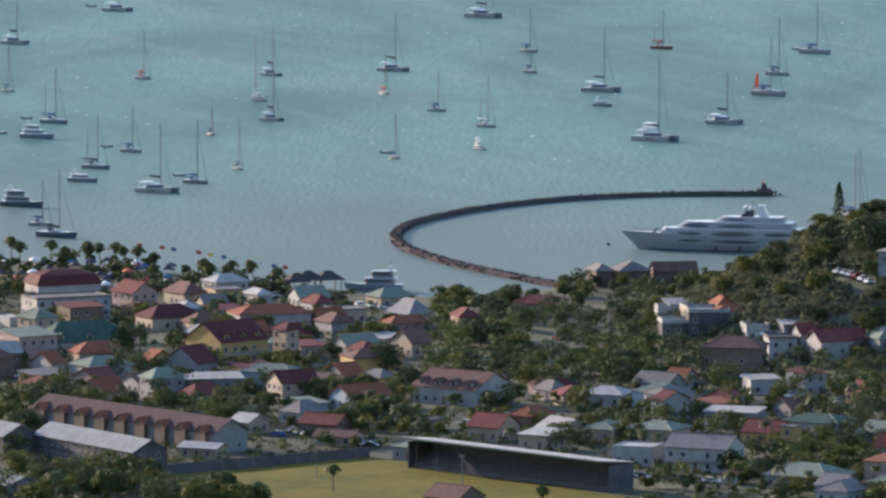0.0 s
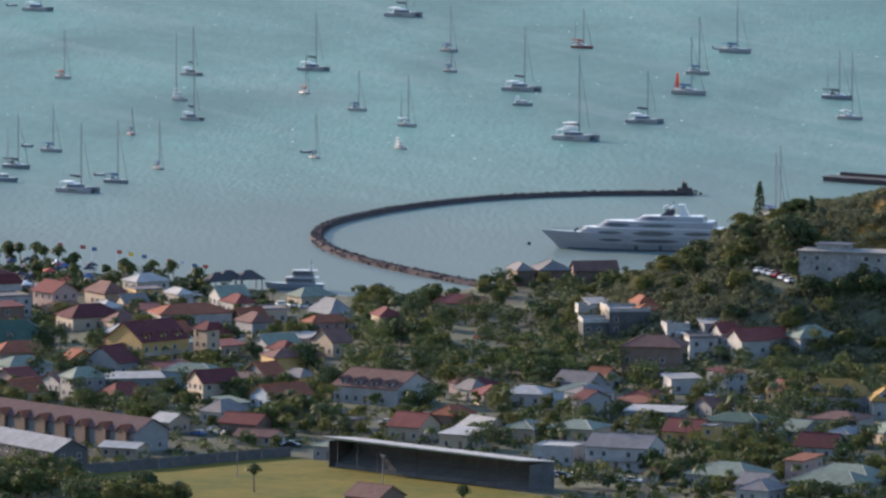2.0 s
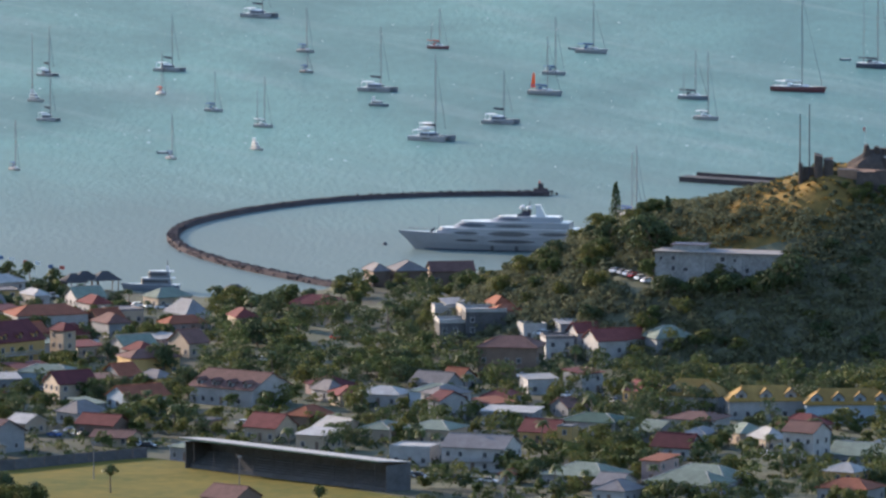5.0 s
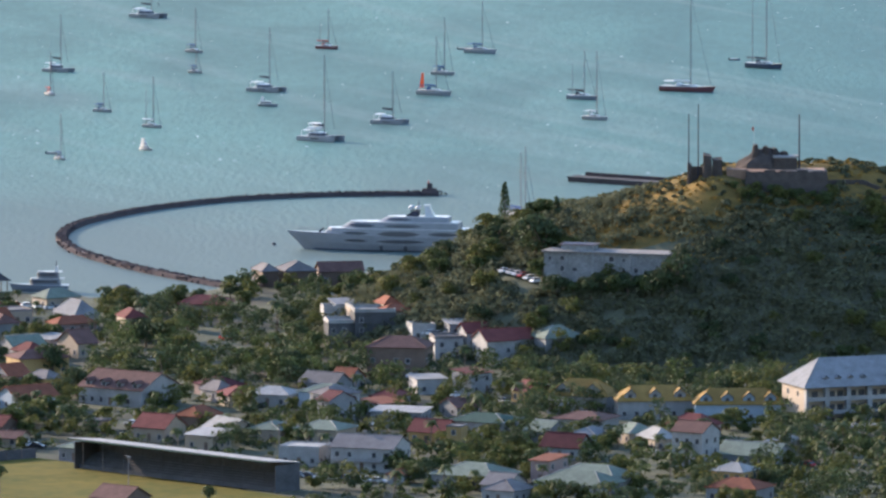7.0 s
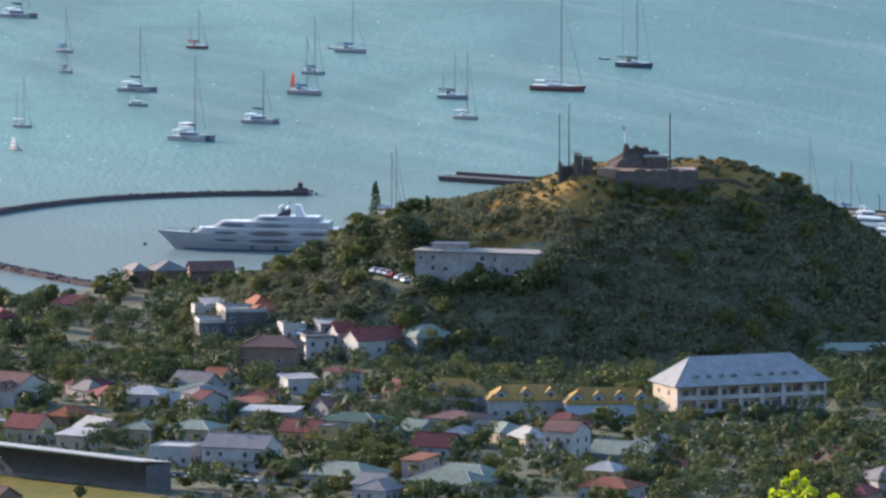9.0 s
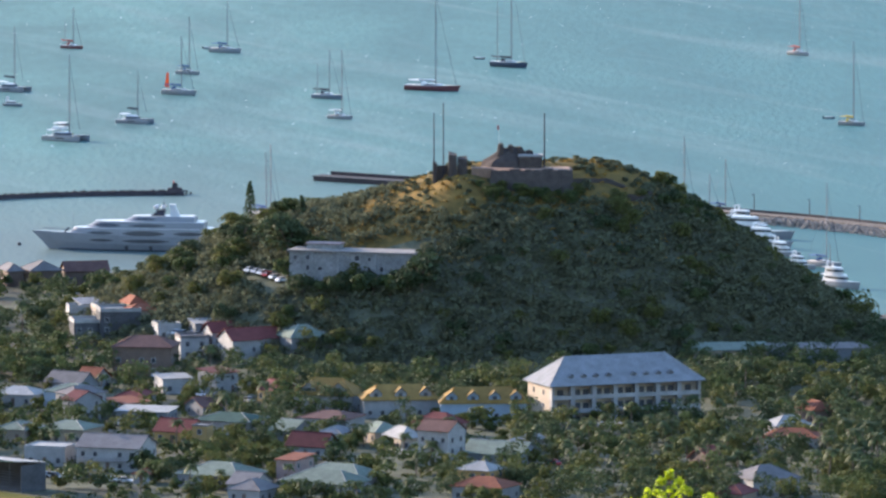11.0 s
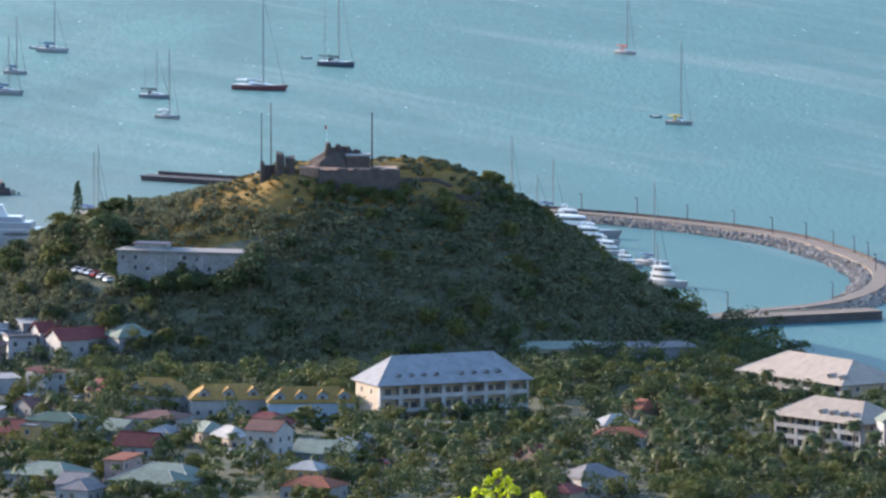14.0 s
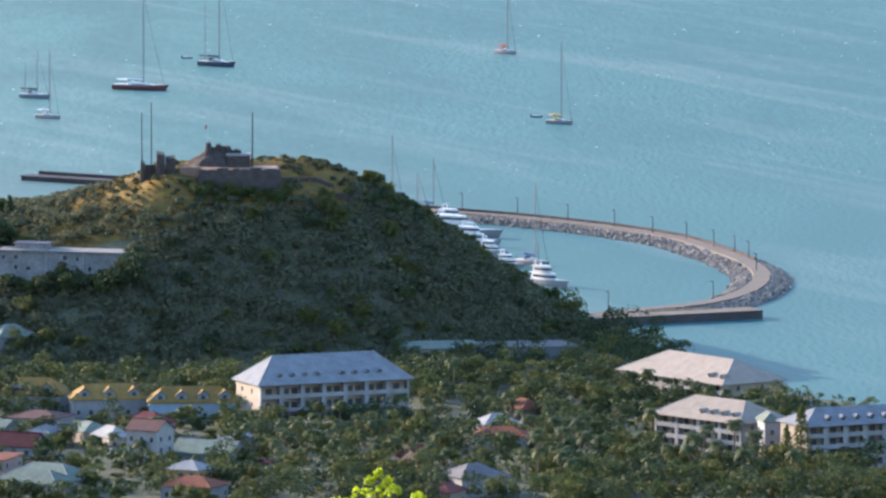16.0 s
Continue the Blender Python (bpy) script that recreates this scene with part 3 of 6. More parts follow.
house(-50.2, -556.6, 13.4, 10, 4.8, -18, "flat", 0.5, WHITE, R_WHITE, "white flat-roofed two-storey house")
house(-33.5, -568.2, 20.0, 13, 6.2, -20, "gable", 2.6, WHITE, R_GREY, "large white house with a grey gable roof", balcony=True)
house(-26.7, -462.3, 15.9, 9, 3.0, -16, "shed", 0.6, GREY, R_WHITE, "low grey house with a bright metal roof")
house(-4.6, -501.9, 19.2, 12, 5.0, -24, "hip", 1.8, WHITE, R_TEAL, "white house with a green hipped roof")
house(-11.9, -516.7, 4.9, 5, 5.8, -20, "flat", 0.4, YELLOW, R_GREY, "narrow yellow flat-roofed tower house")
house(-6.9, -605.0, 22.0, 14, 3.4, -30, "hip", 2.8, GREY, R_GREEN, "low house under a broad pale hipped roof")
house(1.2, -633.4, 12.6, 10, 3.4, -30, "hip", 2.4, WHITE, R_GREY, "white house with a grey hipped roof")
house(-26.0, -591.6, 5.1, 6, 2.6, -20, "hip", 1.2, WHITE, R_ORANGE, "small white kiosk with an orange roof")
house(-94.3, -647.5, 14.7, 10, 3.2, -40, "gable", 2.6, BROWN, R_BROWN, "brown shed with a dark gable roof")
house(-70.2, -423.0, 10.4, 9, 3.2, 20, "hip", 2.0, CREAM, R_RED, "cream bungalow with a red roof")
house(-152.1, -488.9, 10.2, 8, 3.4, -40, "gable", 1.8, CREAM, R_WHITE, "cream shed with a bright metal roof")
# the slope and terraces at the foot of the hill
house(-68.4, -123.2, 7.5, 9, 4.6, 20, "hip", 2.0, BROWN, R_GREY, "brown waterfront pavilion with a grey hipped roof")
house(-59.3, -125.9, 11.4, 11, 5.0, 14, "hip", 2.4, BROWN, R_GREY, "brown waterfront house with a grey hipped roof")
house(-47.1, -119.5, 13.7, 9, 4.2, 10, "gable", 2.2, BROWN, R_BROWN, "dark brown waterfront shed with a white gable")
# two terrace blocks whose wall shade is put into the dark concrete colour
house(-44.2, -290.2, 10.2, 10, 6.4, 8, "flat", 1.0, DARK_CONC, R_WHITE, "tall bare grey concrete block with shade-dark walls and white parapets")
house(-35.7, -290.9, 12.5, 12, 6.5, 6, "flat", 1.0, DARK_CONC, R_WHITE, "unfinished grey concrete block with shade-dark walls and pale parapets")
house(-27.8, -353.1, 17.8, 12, 8.0, -10, "hip", 2.6, BROWN, R_BROWN, "brown house with a hipped roof on a terrace")
house(-31.8, -281.9, 6.7, 8, 3.2, 20, "hip", 2.0, CREAM, R_ORANGE, "small house with an orange hipped roof")
house(-43.8, -263.5, 8.9, 8, 3.2, 16, "shed", 0.8, GREY, R_BLUE, "small house with a blue metal roof")
house(-2.6, -328.9, 11.7, 10, 7.2, 24, "gable", 2.6, WHITE, R_RED, "white house with red roofs and bright gables")
house(14.4, -328.5, 14.8, 11, 5.0, 24, "hip", 3.0, GREY, R_GREEN, "grey house with a pale green hipped roof")
house(-15.5, -318.8, 9.3, 9, 6.0, 10, "flat", 0.8, WHITE, R_GREY, "white flat-roofed terrace house")
house(-20.2, -395.8, 9.9, 8, 4.2, 16, "shed", 0.5, WHITE, R_WHITE, "small house with a bright metal canopy")
house(-46.5, -266.2, 8, 7, 4.0, 8, "flat", 0.9, WHITE, R_WHITE, "small white terrace house with a parapet")
house(-39.0, -275.0, 9, 7, 3.2, 12, "flat", 0.8, CREAM, R_WHITE, "small cream terrace house with a pale parapet")
house(-29.5, -288.5, 9, 7, 3.2, 10, "hip", 1.6, CREAM, R_ORANGE, "small cream house with an orange roof")
house(-22.5, -304.4, 8, 7, 4.0, 14, "flat", 0.9, WHITE, R_WHITE, "small white terrace house with a roof parapet")
house(-12.1, -308.2, 9, 7, 3.4, 16, "shed", 0.7, GREY, R_WHITE, "small grey house with a bright metal roof")
house(-8.1, -315.4, 9, 7, 4.2, 22, "gable", 2.2, WHITE, R_RED, "small white gabled house with a red roof")
house(4.2, -323.5, 9, 8, 4.0, 24, "gable", 2.4, WHITE, R_RED, "white gabled house with a dark red roof")
# ochre-roofed villas and bungalows in front of the hill
house(20.9, -442.9, 18.7, 11, 5.0, -16, "hip", 4.0, WHITE, R_YEL, "white villa with a steep ochre roof", dormers=2, balcony=True, wide=1.8)
house(39.2, -452.5, 20.5, 10, 5.0, 6, "hip", 3.6, WHITE, R_YEL, "white row of villas under an ochre hipped roof with dormers", balcony=True, dormers=3, wide=1.5)
house(61.0, -459.4, 23.0, 10, 5.0, 3, "hip", 3.8, BLUE, R_YEL, "pale blue row of villas under an ochre hipped roof", balcony=True, dormers=4, wide=1.5)
house(21.3, -493.2, 17.2, 12, 4.6, -24, "hip", 1.6, WHITE, R_BROWN, "white house with a low brown hipped roof")
house(11.2, -505.8, 11.6, 11, 3.2, -34, "gable", 2.2, GREY, R_GREEN, "bungalow with a pale green gable roof")
house(22.2, -513.3, 9.6, 9, 3.4, -24, "hip", 1.6, BLUE, R_BLUE, "blue bungalow with a blue-grey roof")
house(39.4, -522.8, 10.1, 10, 3.4, 26, "hip", 2.6, CREAM, R_WHITE, "cream house with a pale hipped roof")
house(33.8, -508.2, 11.6, 10, 3.2, 26, "hip", 2.2, CREAM, R_GREEN, "cream house with a green hipped roof")
house(48.7, -561.5, 12.0, 8, 9.6, -34, "gable", 2.2, WHITE, R_BROWN, "tall narrow house with brown front and white end wall")
house(63.7, -562.7, 20.0, 12, 3.6, -28, "gable", 2.6, GREY, R_GREEN, "bungalow with a long pale green roof")
house(71.4, -526.8, 8.7, 9, 3.2, -20, "hip", 1.6, WHITE, R_WHITE, "white bungalow with a bright roof")
house(22.7, -608.3, 22.5, 13, 3.0, -30, "hip", 3.0, GREY, R_GREEN, "low house under a broad grey-green hipped roof")
house(0.2, -617.9, 11.2, 10, 3.0, -30, "gable", 2.4, WHITE, R_GREY, "white house with a grey gable roof")
house(58.6, -632.4, 16.8, 11, 3.8, -26, "hip", 2.2, WHITE, R_ORANGE, "white house with a faded orange roof")
house(18.9, -619.4, 22.5, 12, 3.0, -30, "hip", 2.8, GREY, R_GREEN, "low grey-green hipped house among trees")
house(139.1, -529.4, 15.0, 10, 4.0, -10, "hip", 2.0, WHITE, R_ORANGE, "white house with an orange hipped roof")
house(138.9, -502.2, 12.2, 9, 3.8, 20, "hip", 2.4, WHITE, R_WHITE, "white house with a pale metal roof")
house(115.0, -578.8, 8.0, 9, 4.2, 34, "gable", 3.0, BROWN, R_RED, "brown house with a rust-red roof among palms")
house(128.0, -626.1, 16.8, 12, 5.0, 26, "hip", 3.0, WHITE, R_GREY, "white house with a dark grey roof")
house(147.6, -470.4, 10.3, 10, 4.0, 26, "hip", 2.2, BROWN, R_ORANGE, "brown house with an orange hipped roof")
house(120.2, -646.4, 9.8, 9, 3.8, -26, "hip", 2.0, CREAM, R_RED, "cream house with a red roof")


def long_block(x0, y0, x1, y1, d, h, rise, wall, roof, label, gables=0, gable_wall=None, name="school_building", category="building"):
    """A long block along the line of its front foot."""
    L, turn = math.hypot(x1 - x0, y1 - y0), math.degrees(math.atan2(y1 - y0, x1 - x0))
    cx, cy = (x0 + x1) / 2, (y0 + y1) / 2
    z = land(cx, cy) - 0.1
    ob = thing(name, cx, cy, z, turn, label, category)
    for k in range(int(L / 8) + 1):
        TAKEN.append((x0 + (x1 - x0) * k * 8 / L, y0 + (y1 - y0) * k * 8 / L, d * 0.55))
    g = Geo().box(-L / 2, L / 2, -d / 2, d / 2, -1.5, h)
    for s in (-1, 1):
        tri = [(s * L / 2, -d / 2, h), (s * L / 2, d / 2, h), (s * L / 2, 0, h + rise)]
        inner = [(s * (L / 2 - 0.25), p[1], p[2]) for p in tri]
        g.loft([inner, tri] if s > 0 else [tri, inner])
    part("wall", g, wall, ob)
    rf = part("roof", roof_geo("gable", L, d, h, rise, 0.7), roof, ob)
    seams = int(L / 2.2)
    for k in range(seams if not gables else 0):
        px = (k + 0.5) * L / seams - L / 2
        b = d / 2 + 0.7
        kk = rise / (d / 2)
        sg = Geo()
        for s in (-1, 1):
            sg.tube((px, s * b, h - 0.7 * kk + 0.17), (px, 0, h + rise + 0.17), 0.06, 0.06, 4)
        part("roof_seam", sg, roof, rf)
    for k in range(int(L / 3.2)):
        px = (k + 0.5) * 3.2 - L / 2
        for s in range(max(1, int(h / 2.8))):
            window_on(ob, pose(px, -d / 2, 0.9 + s * 2.8))
    for s in range(max(1, int(h / 2.8))):
        for q in (-0.25, 0.25):
            window_on(ob, pose(0, 0, 0, 0, 0, 90) @ pose(q * d, -L / 2, 0.9 + s * 2.8))
    for k in range(gables):
        px = (k + 0.5) * L / gables - L / 2
        gg = Geo().box(px - 2.0, px + 2.0, -d / 2 - 1.2, -d / 2, -1.5, h - 0.2)
        tri = [(px - 2.0, -d / 2 - 1.2, h - 0.2), (px + 2.0, -d / 2 - 1.2, h - 0.2), (px, -d / 2 - 1.2, h + 1.5)]
        gg.loft([tri, [(a, b + 1.2, c) for a, b, c in tri]])
        bay = part("bay", gg, gable_wall, ob, "dull brown gabled bay")
        part("roof", roof_geo("gable", 3.4, 4.0, 0, 1.7, 0.2, 0.12).moved(pose(px, -d / 2 + 0.4, h - 0.2, 0, 0, 90)), R_ORANGE, bay)
    return ob


long_block(-200.1, -535.1, -173.0, -572.7, 10, 6.0, 2.6, DARK_CONC, R_BLUE, "long grey two-storey school block with a pale grey metal roof")
long_block(-228.0, -511.5, -207.9, -540.2, 10, 6.0, 2.6, DARK_CONC, R_BLUE, "grey school block with a pale grey metal roof")
long_block(-204.7, -470.8, -154.9, -526.4, 11, 5.4, 3.0, GREY, R_PURPLE, "long row of terraced houses with a plum roof", gables=9, gable_wall=BROWN, name="terrace_row", category="terraced houses")
long_block(-165.7, -536.5, -156.5, -541.0, 7, 3.0, 1.0, CREAM, R_WHITE, "low cream shed with a white roof", name="shed", category="shed")
long_block(-216.9, -609.3, -202.0, -622.7, 10, 3.6, 1.6, GREY, R_BLUE, "low building with a pale blue metal roof", name="shed", category="shed")


def white_villa_block():
    """The long white two-storey building on the flank of the hill."""
    (xa, ya), (xb, yb) = (12.4, -298.1), (45.9, -308.7)
    L, cx, Y = math.hypot(xb - xa, yb - ya), (xa + xb) / 2, (ya + yb) / 2
    z0 = land(cx, Y) - 0.3
    z1 = z0 + 7.4
    ob = thing("hillside_building", cx, Y + 4.5, z0, math.degrees(math.atan2(yb - ya, xb - xa)), "long weathered white flat-roofed building on the hill flank", "building")
    TAKEN.append((cx - 9, Y + 6, 9)), TAKEN.append((cx + 9, Y + 6, 9))
    h = z1 - z0
    part("wall", Geo().box(-L / 2, L / 2, -4.5, 4.5, -8, h), WEATHERED, ob)
    part("roof", Geo().box(-L / 2 - 0.5, L / 2 + 0.5, -5.2, 5.0, h, h + 0.35), CONC, ob)
    pent = part("rooftop_room", Geo().box(-L / 2 + 4, -L / 2 + 13, -1, 3.5, h + 0.35, h + 1.7), WEATHERED, ob)
    part("roof", Geo().box(-L / 2 + 3.5, -L / 2 + 13.5, -1.6, 4.0, h + 1.7, h + 1.95), PINK, pent)
    part("pilaster", Geo().box(-4.0, -3.2, -4.85, -4.5, -5, h), WEATHERED, ob)
    part("pilaster", Geo().box(6.6, 7.4, -4.85, -4.5, -5, h), WEATHERED, ob)
    for k in range(10):
        for s in (0, 1):
            if (k * 3 + s * 2) % 5 in (0, 3):
                window_on(ob, pose((k + 0.5) * L / 10 - L / 2, -4.5, h - 2.3 - s * 2.9) @ Matrix.Diagonal((0.8 + 0.25 * ((k * 7 + s * 3) % 3), 1, 0.8 + 0.15 * ((k + s) % 3), 1)))


white_villa_block()


def hotel(x, y, turn, L, d, h, rise, bays, label, dormer_pairs, storeys=3, hip=True, name="hotel_block", roof=None):
    """A white hotel block with loggias between broad piers and small dormers, its middle at (x, y)."""
    t = radians(turn)
    cx, cy = x, y
    ob = thing(name, cx, cy, land(cx, cy) - 0.1, turn, label, "hotel", "hotel blocks")
    for k in range(-3, 4):
        TAKEN.append((cx + math.cos(t) * L * k / 7.5, cy + math.sin(t) * L * k / 7.5, d * 0.6))
    part("wall", Geo().box(-L / 2, L / 2, -d / 2 + 1.6, d / 2, -1.5, h), CREAM, ob)
    rf = part("roof", roof_geo("hip" if hip else "gable", L, d, h, rise, 1.0, 0.2), roof or R_BLUE, ob, "pale metal roof with white ridge caps")
    ridge_caps(rf, R_WHITE, "hip" if hip else "gable", L, d, h, rise, 1.0, 0.2)
    bw = L / bays
    for k in range(bays + 1):
        px = -L / 2 + k * bw
        part("pier", Geo().box(max(-L / 2, px - 0.6), min(L / 2, px + 0.6), -d / 2, -d / 2 + 1.6, -1.5, h), WHITE, ob)
    for s in range(storeys):
        z = h - (storeys - s) * h / storeys
        for k in range(bays):
            a, b = -L / 2 + k * bw + 0.6, -L / 2 + (k + 1) * bw - 0.6
            sl = part("balcony", Geo().box(a, b, -d / 2 + 0.05, -d / 2 + 1.6, z - 0.2, z), WHITE, ob)
            part("parapet", Geo().box(a, b, -d / 2 + 0.05, -d / 2 + 0.2, z, z + 0.95), WHITE, sl)
            n = max(1, int((b - a) / 2.4))
            for j in range(n):
                px = a + (j + 0.5) * (b - a) / n
                part("pane", Geo().box(px - 0.85, px + 0.85, -d / 2 + 1.55, -d / 2 + 1.6, z + 0.1, z + 2.3), GLASS, sl)
    for s in range(storeys):
        z = 0.8 + s * h / storeys
        for q in (-0.25, 0.15):
            for ang in (90, -90):
                window_on(ob, pose(0, 0, 0, 0, 0, ang) @ pose(q * d, -L / 2, z))
    k2 = rise / (d / 2)
    for px in dormer_pairs:
        y0 = -d / 2 + 1.4
        z0 = h + 1.4 * k2
        dm = part("dormer", Geo().box(px - 0.75, px + 0.75, y0, y0 + 1.3 / k2, z0 - 0.2, z0 + 1.0), WHITE, ob)
        part("roof", roof_geo("gable", 2.6, 1.7, 0, 0.6, 0.12, 0.1).moved(pose(px, y0 + 1.1, z0 + 1.0, 0, 0, 90)), roof or R_BLUE, dm)
        part("pane", Geo().box(px - 0.5, px + 0.5, y0 - 0.03, y0, z0 - 0.05, z0 + 0.85), GLASS, dm)
    return ob


hotel(95.3, -455.2, 21, 42, 16.5, 10.6, 6.8, 7, "white three-storey hotel block with a pale hipped roof", (-15, -11.5, -8, -4.5, 2.5, 6, 9.5, 13))
hotel(241.5, -555.4, 22, 66, 15, 11.4, 3.8, 12, "long white four-storey hotel block with small dormers", (-26, -22, -18, -14, -10, -6, -2, 2, 6, 14, 22), storeys=4)
hotel(195.1, -523.7, -50, 32, 16, 8.4, 4.8, 4, "white hotel wing with a broad pale roof", (0, 4, 8, 12), storeys=3, roof=R_SUNLIT)
hotel(197.2, -405.0, -56, 45, 20, 5.6, 5.4, 5, "white beachside pavilion with a broad pale roof", (15, 20), storeys=2, roof=R_SUNLIT)
house(206.0, -550.1, 4.9, 8, 10.0, 10, "hip", 2.2, WHITE, R_GREEN, "narrow white stair tower with a pale roof", name="stair_tower", category="tower", group="")
house(130.0, -337.9, 20.5, 10, 5.2, 4, "shed", 1.0, CREAM, R_GREEN, "low building with a long pale green roof", name="service_building", category="building", group="")
house(153.7, -333.8, 27.6, 9, 5.0, 6, "shed", 0.6, GREY, R_GREY, "long low grey building with pale edges", name="service_building", category="building", group="")
house(89.7, -490.3, 19.1, 6, 2.6, -4, "flat", 0.3, CREAM, R_WHITE, "low cream wall and flat canopy", name="canopy_building", category="building", group="")


def stand():
    """The covered stand beside the playing field."""
    x0, y0 = -106.6, -558.7
    x1, y1 = -55.0, -608.9
    L, turn = math.hypot(x1 - x0, y1 - y0), math.degrees(math.atan2(y1 - y0, x1 - x0))
    ob = thing("grandstand", (x0 + x1) / 2, (y0 + y1) / 2, land(x0, y0), turn, "dark covered grandstand with a thin white metal roof", "grandstand")
    for k in range(9):
        TAKEN.append((x0 + (x1 - x0) * k / 8, y0 + (y1 - y0) * k / 8, 7))
    rg = Geo()
    ring = [(-L / 2, -5.0, 8.0), (L / 2, -5.0, 8.0), (L / 2, 6.5, 6.85), (-L / 2, 6.5, 6.85)]
    rg.loft([ring, [(x, y, z + 0.25) for x, y, z in ring]])
    part("roof", rg, R_WHITE, ob)
    part("fascia", Geo().box(-L / 2, L / 2, -5.12, -5.0, 7.7, 8.1), R_TEAL, ob, "green roof edge")
    # walls, tiers and posts: the shade under the roof is put into their dark colour
    part("back_wall", Geo().box(-L / 2, L / 2, 5.9, 6.2, 0, 6.8), DARK_CONC, ob)
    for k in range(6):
        part("tier", Geo().box(-L / 2, L / 2, -0.5 + k, 0.5 + k, 0, 1.2 + 0.5 * k), DARK_CONC, ob)
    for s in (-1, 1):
        part("end_wall", Geo().box(s * L / 2 - 0.15, s * L / 2 + 0.15, -2.5, 5.9, 0, 6.8), DARK_CONC, ob)
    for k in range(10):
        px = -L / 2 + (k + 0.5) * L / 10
        part("post", Geo().tube((px, -2.9, 0), (px, -2.9, 7.4), 0.1, 0.1, 6), DARK_CONC, ob)
    part("front_wall", Geo().box(-L / 2, L / 2, -1.2, -1.0, 0, 1.1), DARK_CONC, ob)


stand()


def pitch():
    cx, cy = -118.1, -537.4
    e1, e2 = Vector((0.62, -0.785)), Vector((-0.785, -0.62))
    g = Geo()
    n = 24
    for i in range(n):
        for j in range(n):
            q = [Vector((cx, cy)) + e1 * (110 * a / n) + e2 * (72 * b / n) for a, b in ((i, j), (i, j + 1), (i + 1, j + 1), (i + 1, j))]
            g.face([(p.x, p.y, land(p.x, p.y) + 0.12) for p in q])
    ob = part("playing_field", g, TURF, None)
    tagged(ob, "worn yellow-green grass playing field", "playing field", "", "structure")
    for a in np.arange(0, 111, 6):
        for b in np.arange(0, 73, 6):
            p = Vector((cx, cy)) + e1 * a + e2 * b
            TAKEN.append((p.x, p.y, 4.5))
    # the wall along the two far sides
    wob = thing("boundary_wall", cx, cy, 1.4, 0, "blue-grey rendered boundary wall round the playing field", "wall")
    for k in range(16):
        a, b = e2 * (k * 4.6) - e1 * 1.5, e2 * (k * 4.6 + 4.5) - e1 * 1.5
        turn = math.degrees(math.atan2(e2.y, e2.x))
        part("wall_panel", Geo().box(0, 4.5, -0.12, 0.12, -0.5, 2.7), DARK_CONC, wob, m=pose(a.x, a.y, 0, 0, 0, turn))


pitch()


def mast_lamp(x, y, h, label, name="floodlight_mast", cat="lamp post"):
    ob = thing(name, x, y, land(x, y) - 0.1, 0, label, cat, "lamp posts")
    part("pole", Geo().tube((0, 0, -0.5), (0, 0, h), 0.17, 0.09, 6), ALU, ob)
    part("lamp_head", Geo().box(-0.6, 0.6, -0.2, 0.2, h - 0.1, h + 0.2), GREY, ob)


for px in ((-130.6, -583.2), (-93.1, -614.7), (-35.0, -558.9), (-56.9, -541.6)):
    mast_lamp(*px, 9.5, "slim metal lighting mast beside the field")


def fill(xa, ya, xb, yb, n, seed, turns, gap=7.5):
    """The other houses of the dense old streets."""
    rng = random.Random(seed)
    walls = ((WHITE, "white"), (CREAM, "cream"), (PINK, "pink"), (GREY, "grey"), (YELLOW, "yellow"), (BROWN, "brown"))
    roofs = ((R_DARK, "dark red"), (R_RED, "red"), (R_BROWN, "brown"), (R_ORANGE, "orange"), (R_GREY, "grey"), (R_WHITE, "pale metal"), (R_GREEN, "pale green"))
    made = 0
    for _ in range(n * 30):
        if made >= n:
            break
        x, y = rng.uniform(min(xa, xb), max(xa, xb)), rng.uniform(min(ya, yb), max(ya, yb))
        if y > shore(x) - 24 or not clear(x, y + 5, gap) or hill(x, y + 8) > 3:
            continue
        (w, wn), (r, rn) = rng.choice(walls), rng.choice(roofs)
        kind = rng.choice(("gable", "hip", "hip", "gable", "shed"))
        house(x, y, rng.uniform(9, 14), rng.uniform(7, 9.5), rng.choice((3.0, 3.2, 3.4, 5.8)), rng.choice(turns) + rng.uniform(-6, 6), kind, rng.uniform(1.8, 3.0) if kind != "shed" else 0.8, w, r,
              wn + " town house with a " + rn + " " + ("lean-to" if kind == "shed" else "hipped" if kind == "hip" else "gabled") + " roof", seed=made)
        made += 1


fill(-226.4, -428.0, -119.2, -158.6, 34, 201, (38, 38, -52, 28))
fill(-153.2, -526.4, 11.8, -381.1, 14, 202, (-30, -52, 38))
fill(-26.4, -629.5, 67.3, -486.0, 7, 203, (-30, 26))


# ---- the fort on the hill ----
def ruin_wall(ob, pts, h, thick, seed, name="stone_wall", m=STONE):
    """A broken stone wall along a line of (x, y) on the ground, its top uneven."""
    rng = random.Random(seed)
    for (xa, ya), (xb, yb) in zip(pts, pts[1:]):
        n = max(2, int(math.hypot(xb - xa, yb - ya) / 1.2))
        nx, ny = -(yb - ya), xb - xa
        q = thick / 2 / max(0.01, math.hypot(nx, ny))
        rings = []
        for k in range(n + 1):
            x, y = xa + (xb - xa) * k / n, ya + (yb - ya) * k / n
            z0, top = land(x, y) - 1.5, land(x, y) + h * (0.86 + 0.28 * rng.random())
            rings.append([(x - nx * q, y - ny * q, z0), (x + nx * q, y + ny * q, z0), (x + nx * q * 0.8, y + ny * q * 0.8, top), (x - nx * q * 0.8, y - ny * q * 0.8, top)])
        part(name, Geo().loft(rings), m, ob)


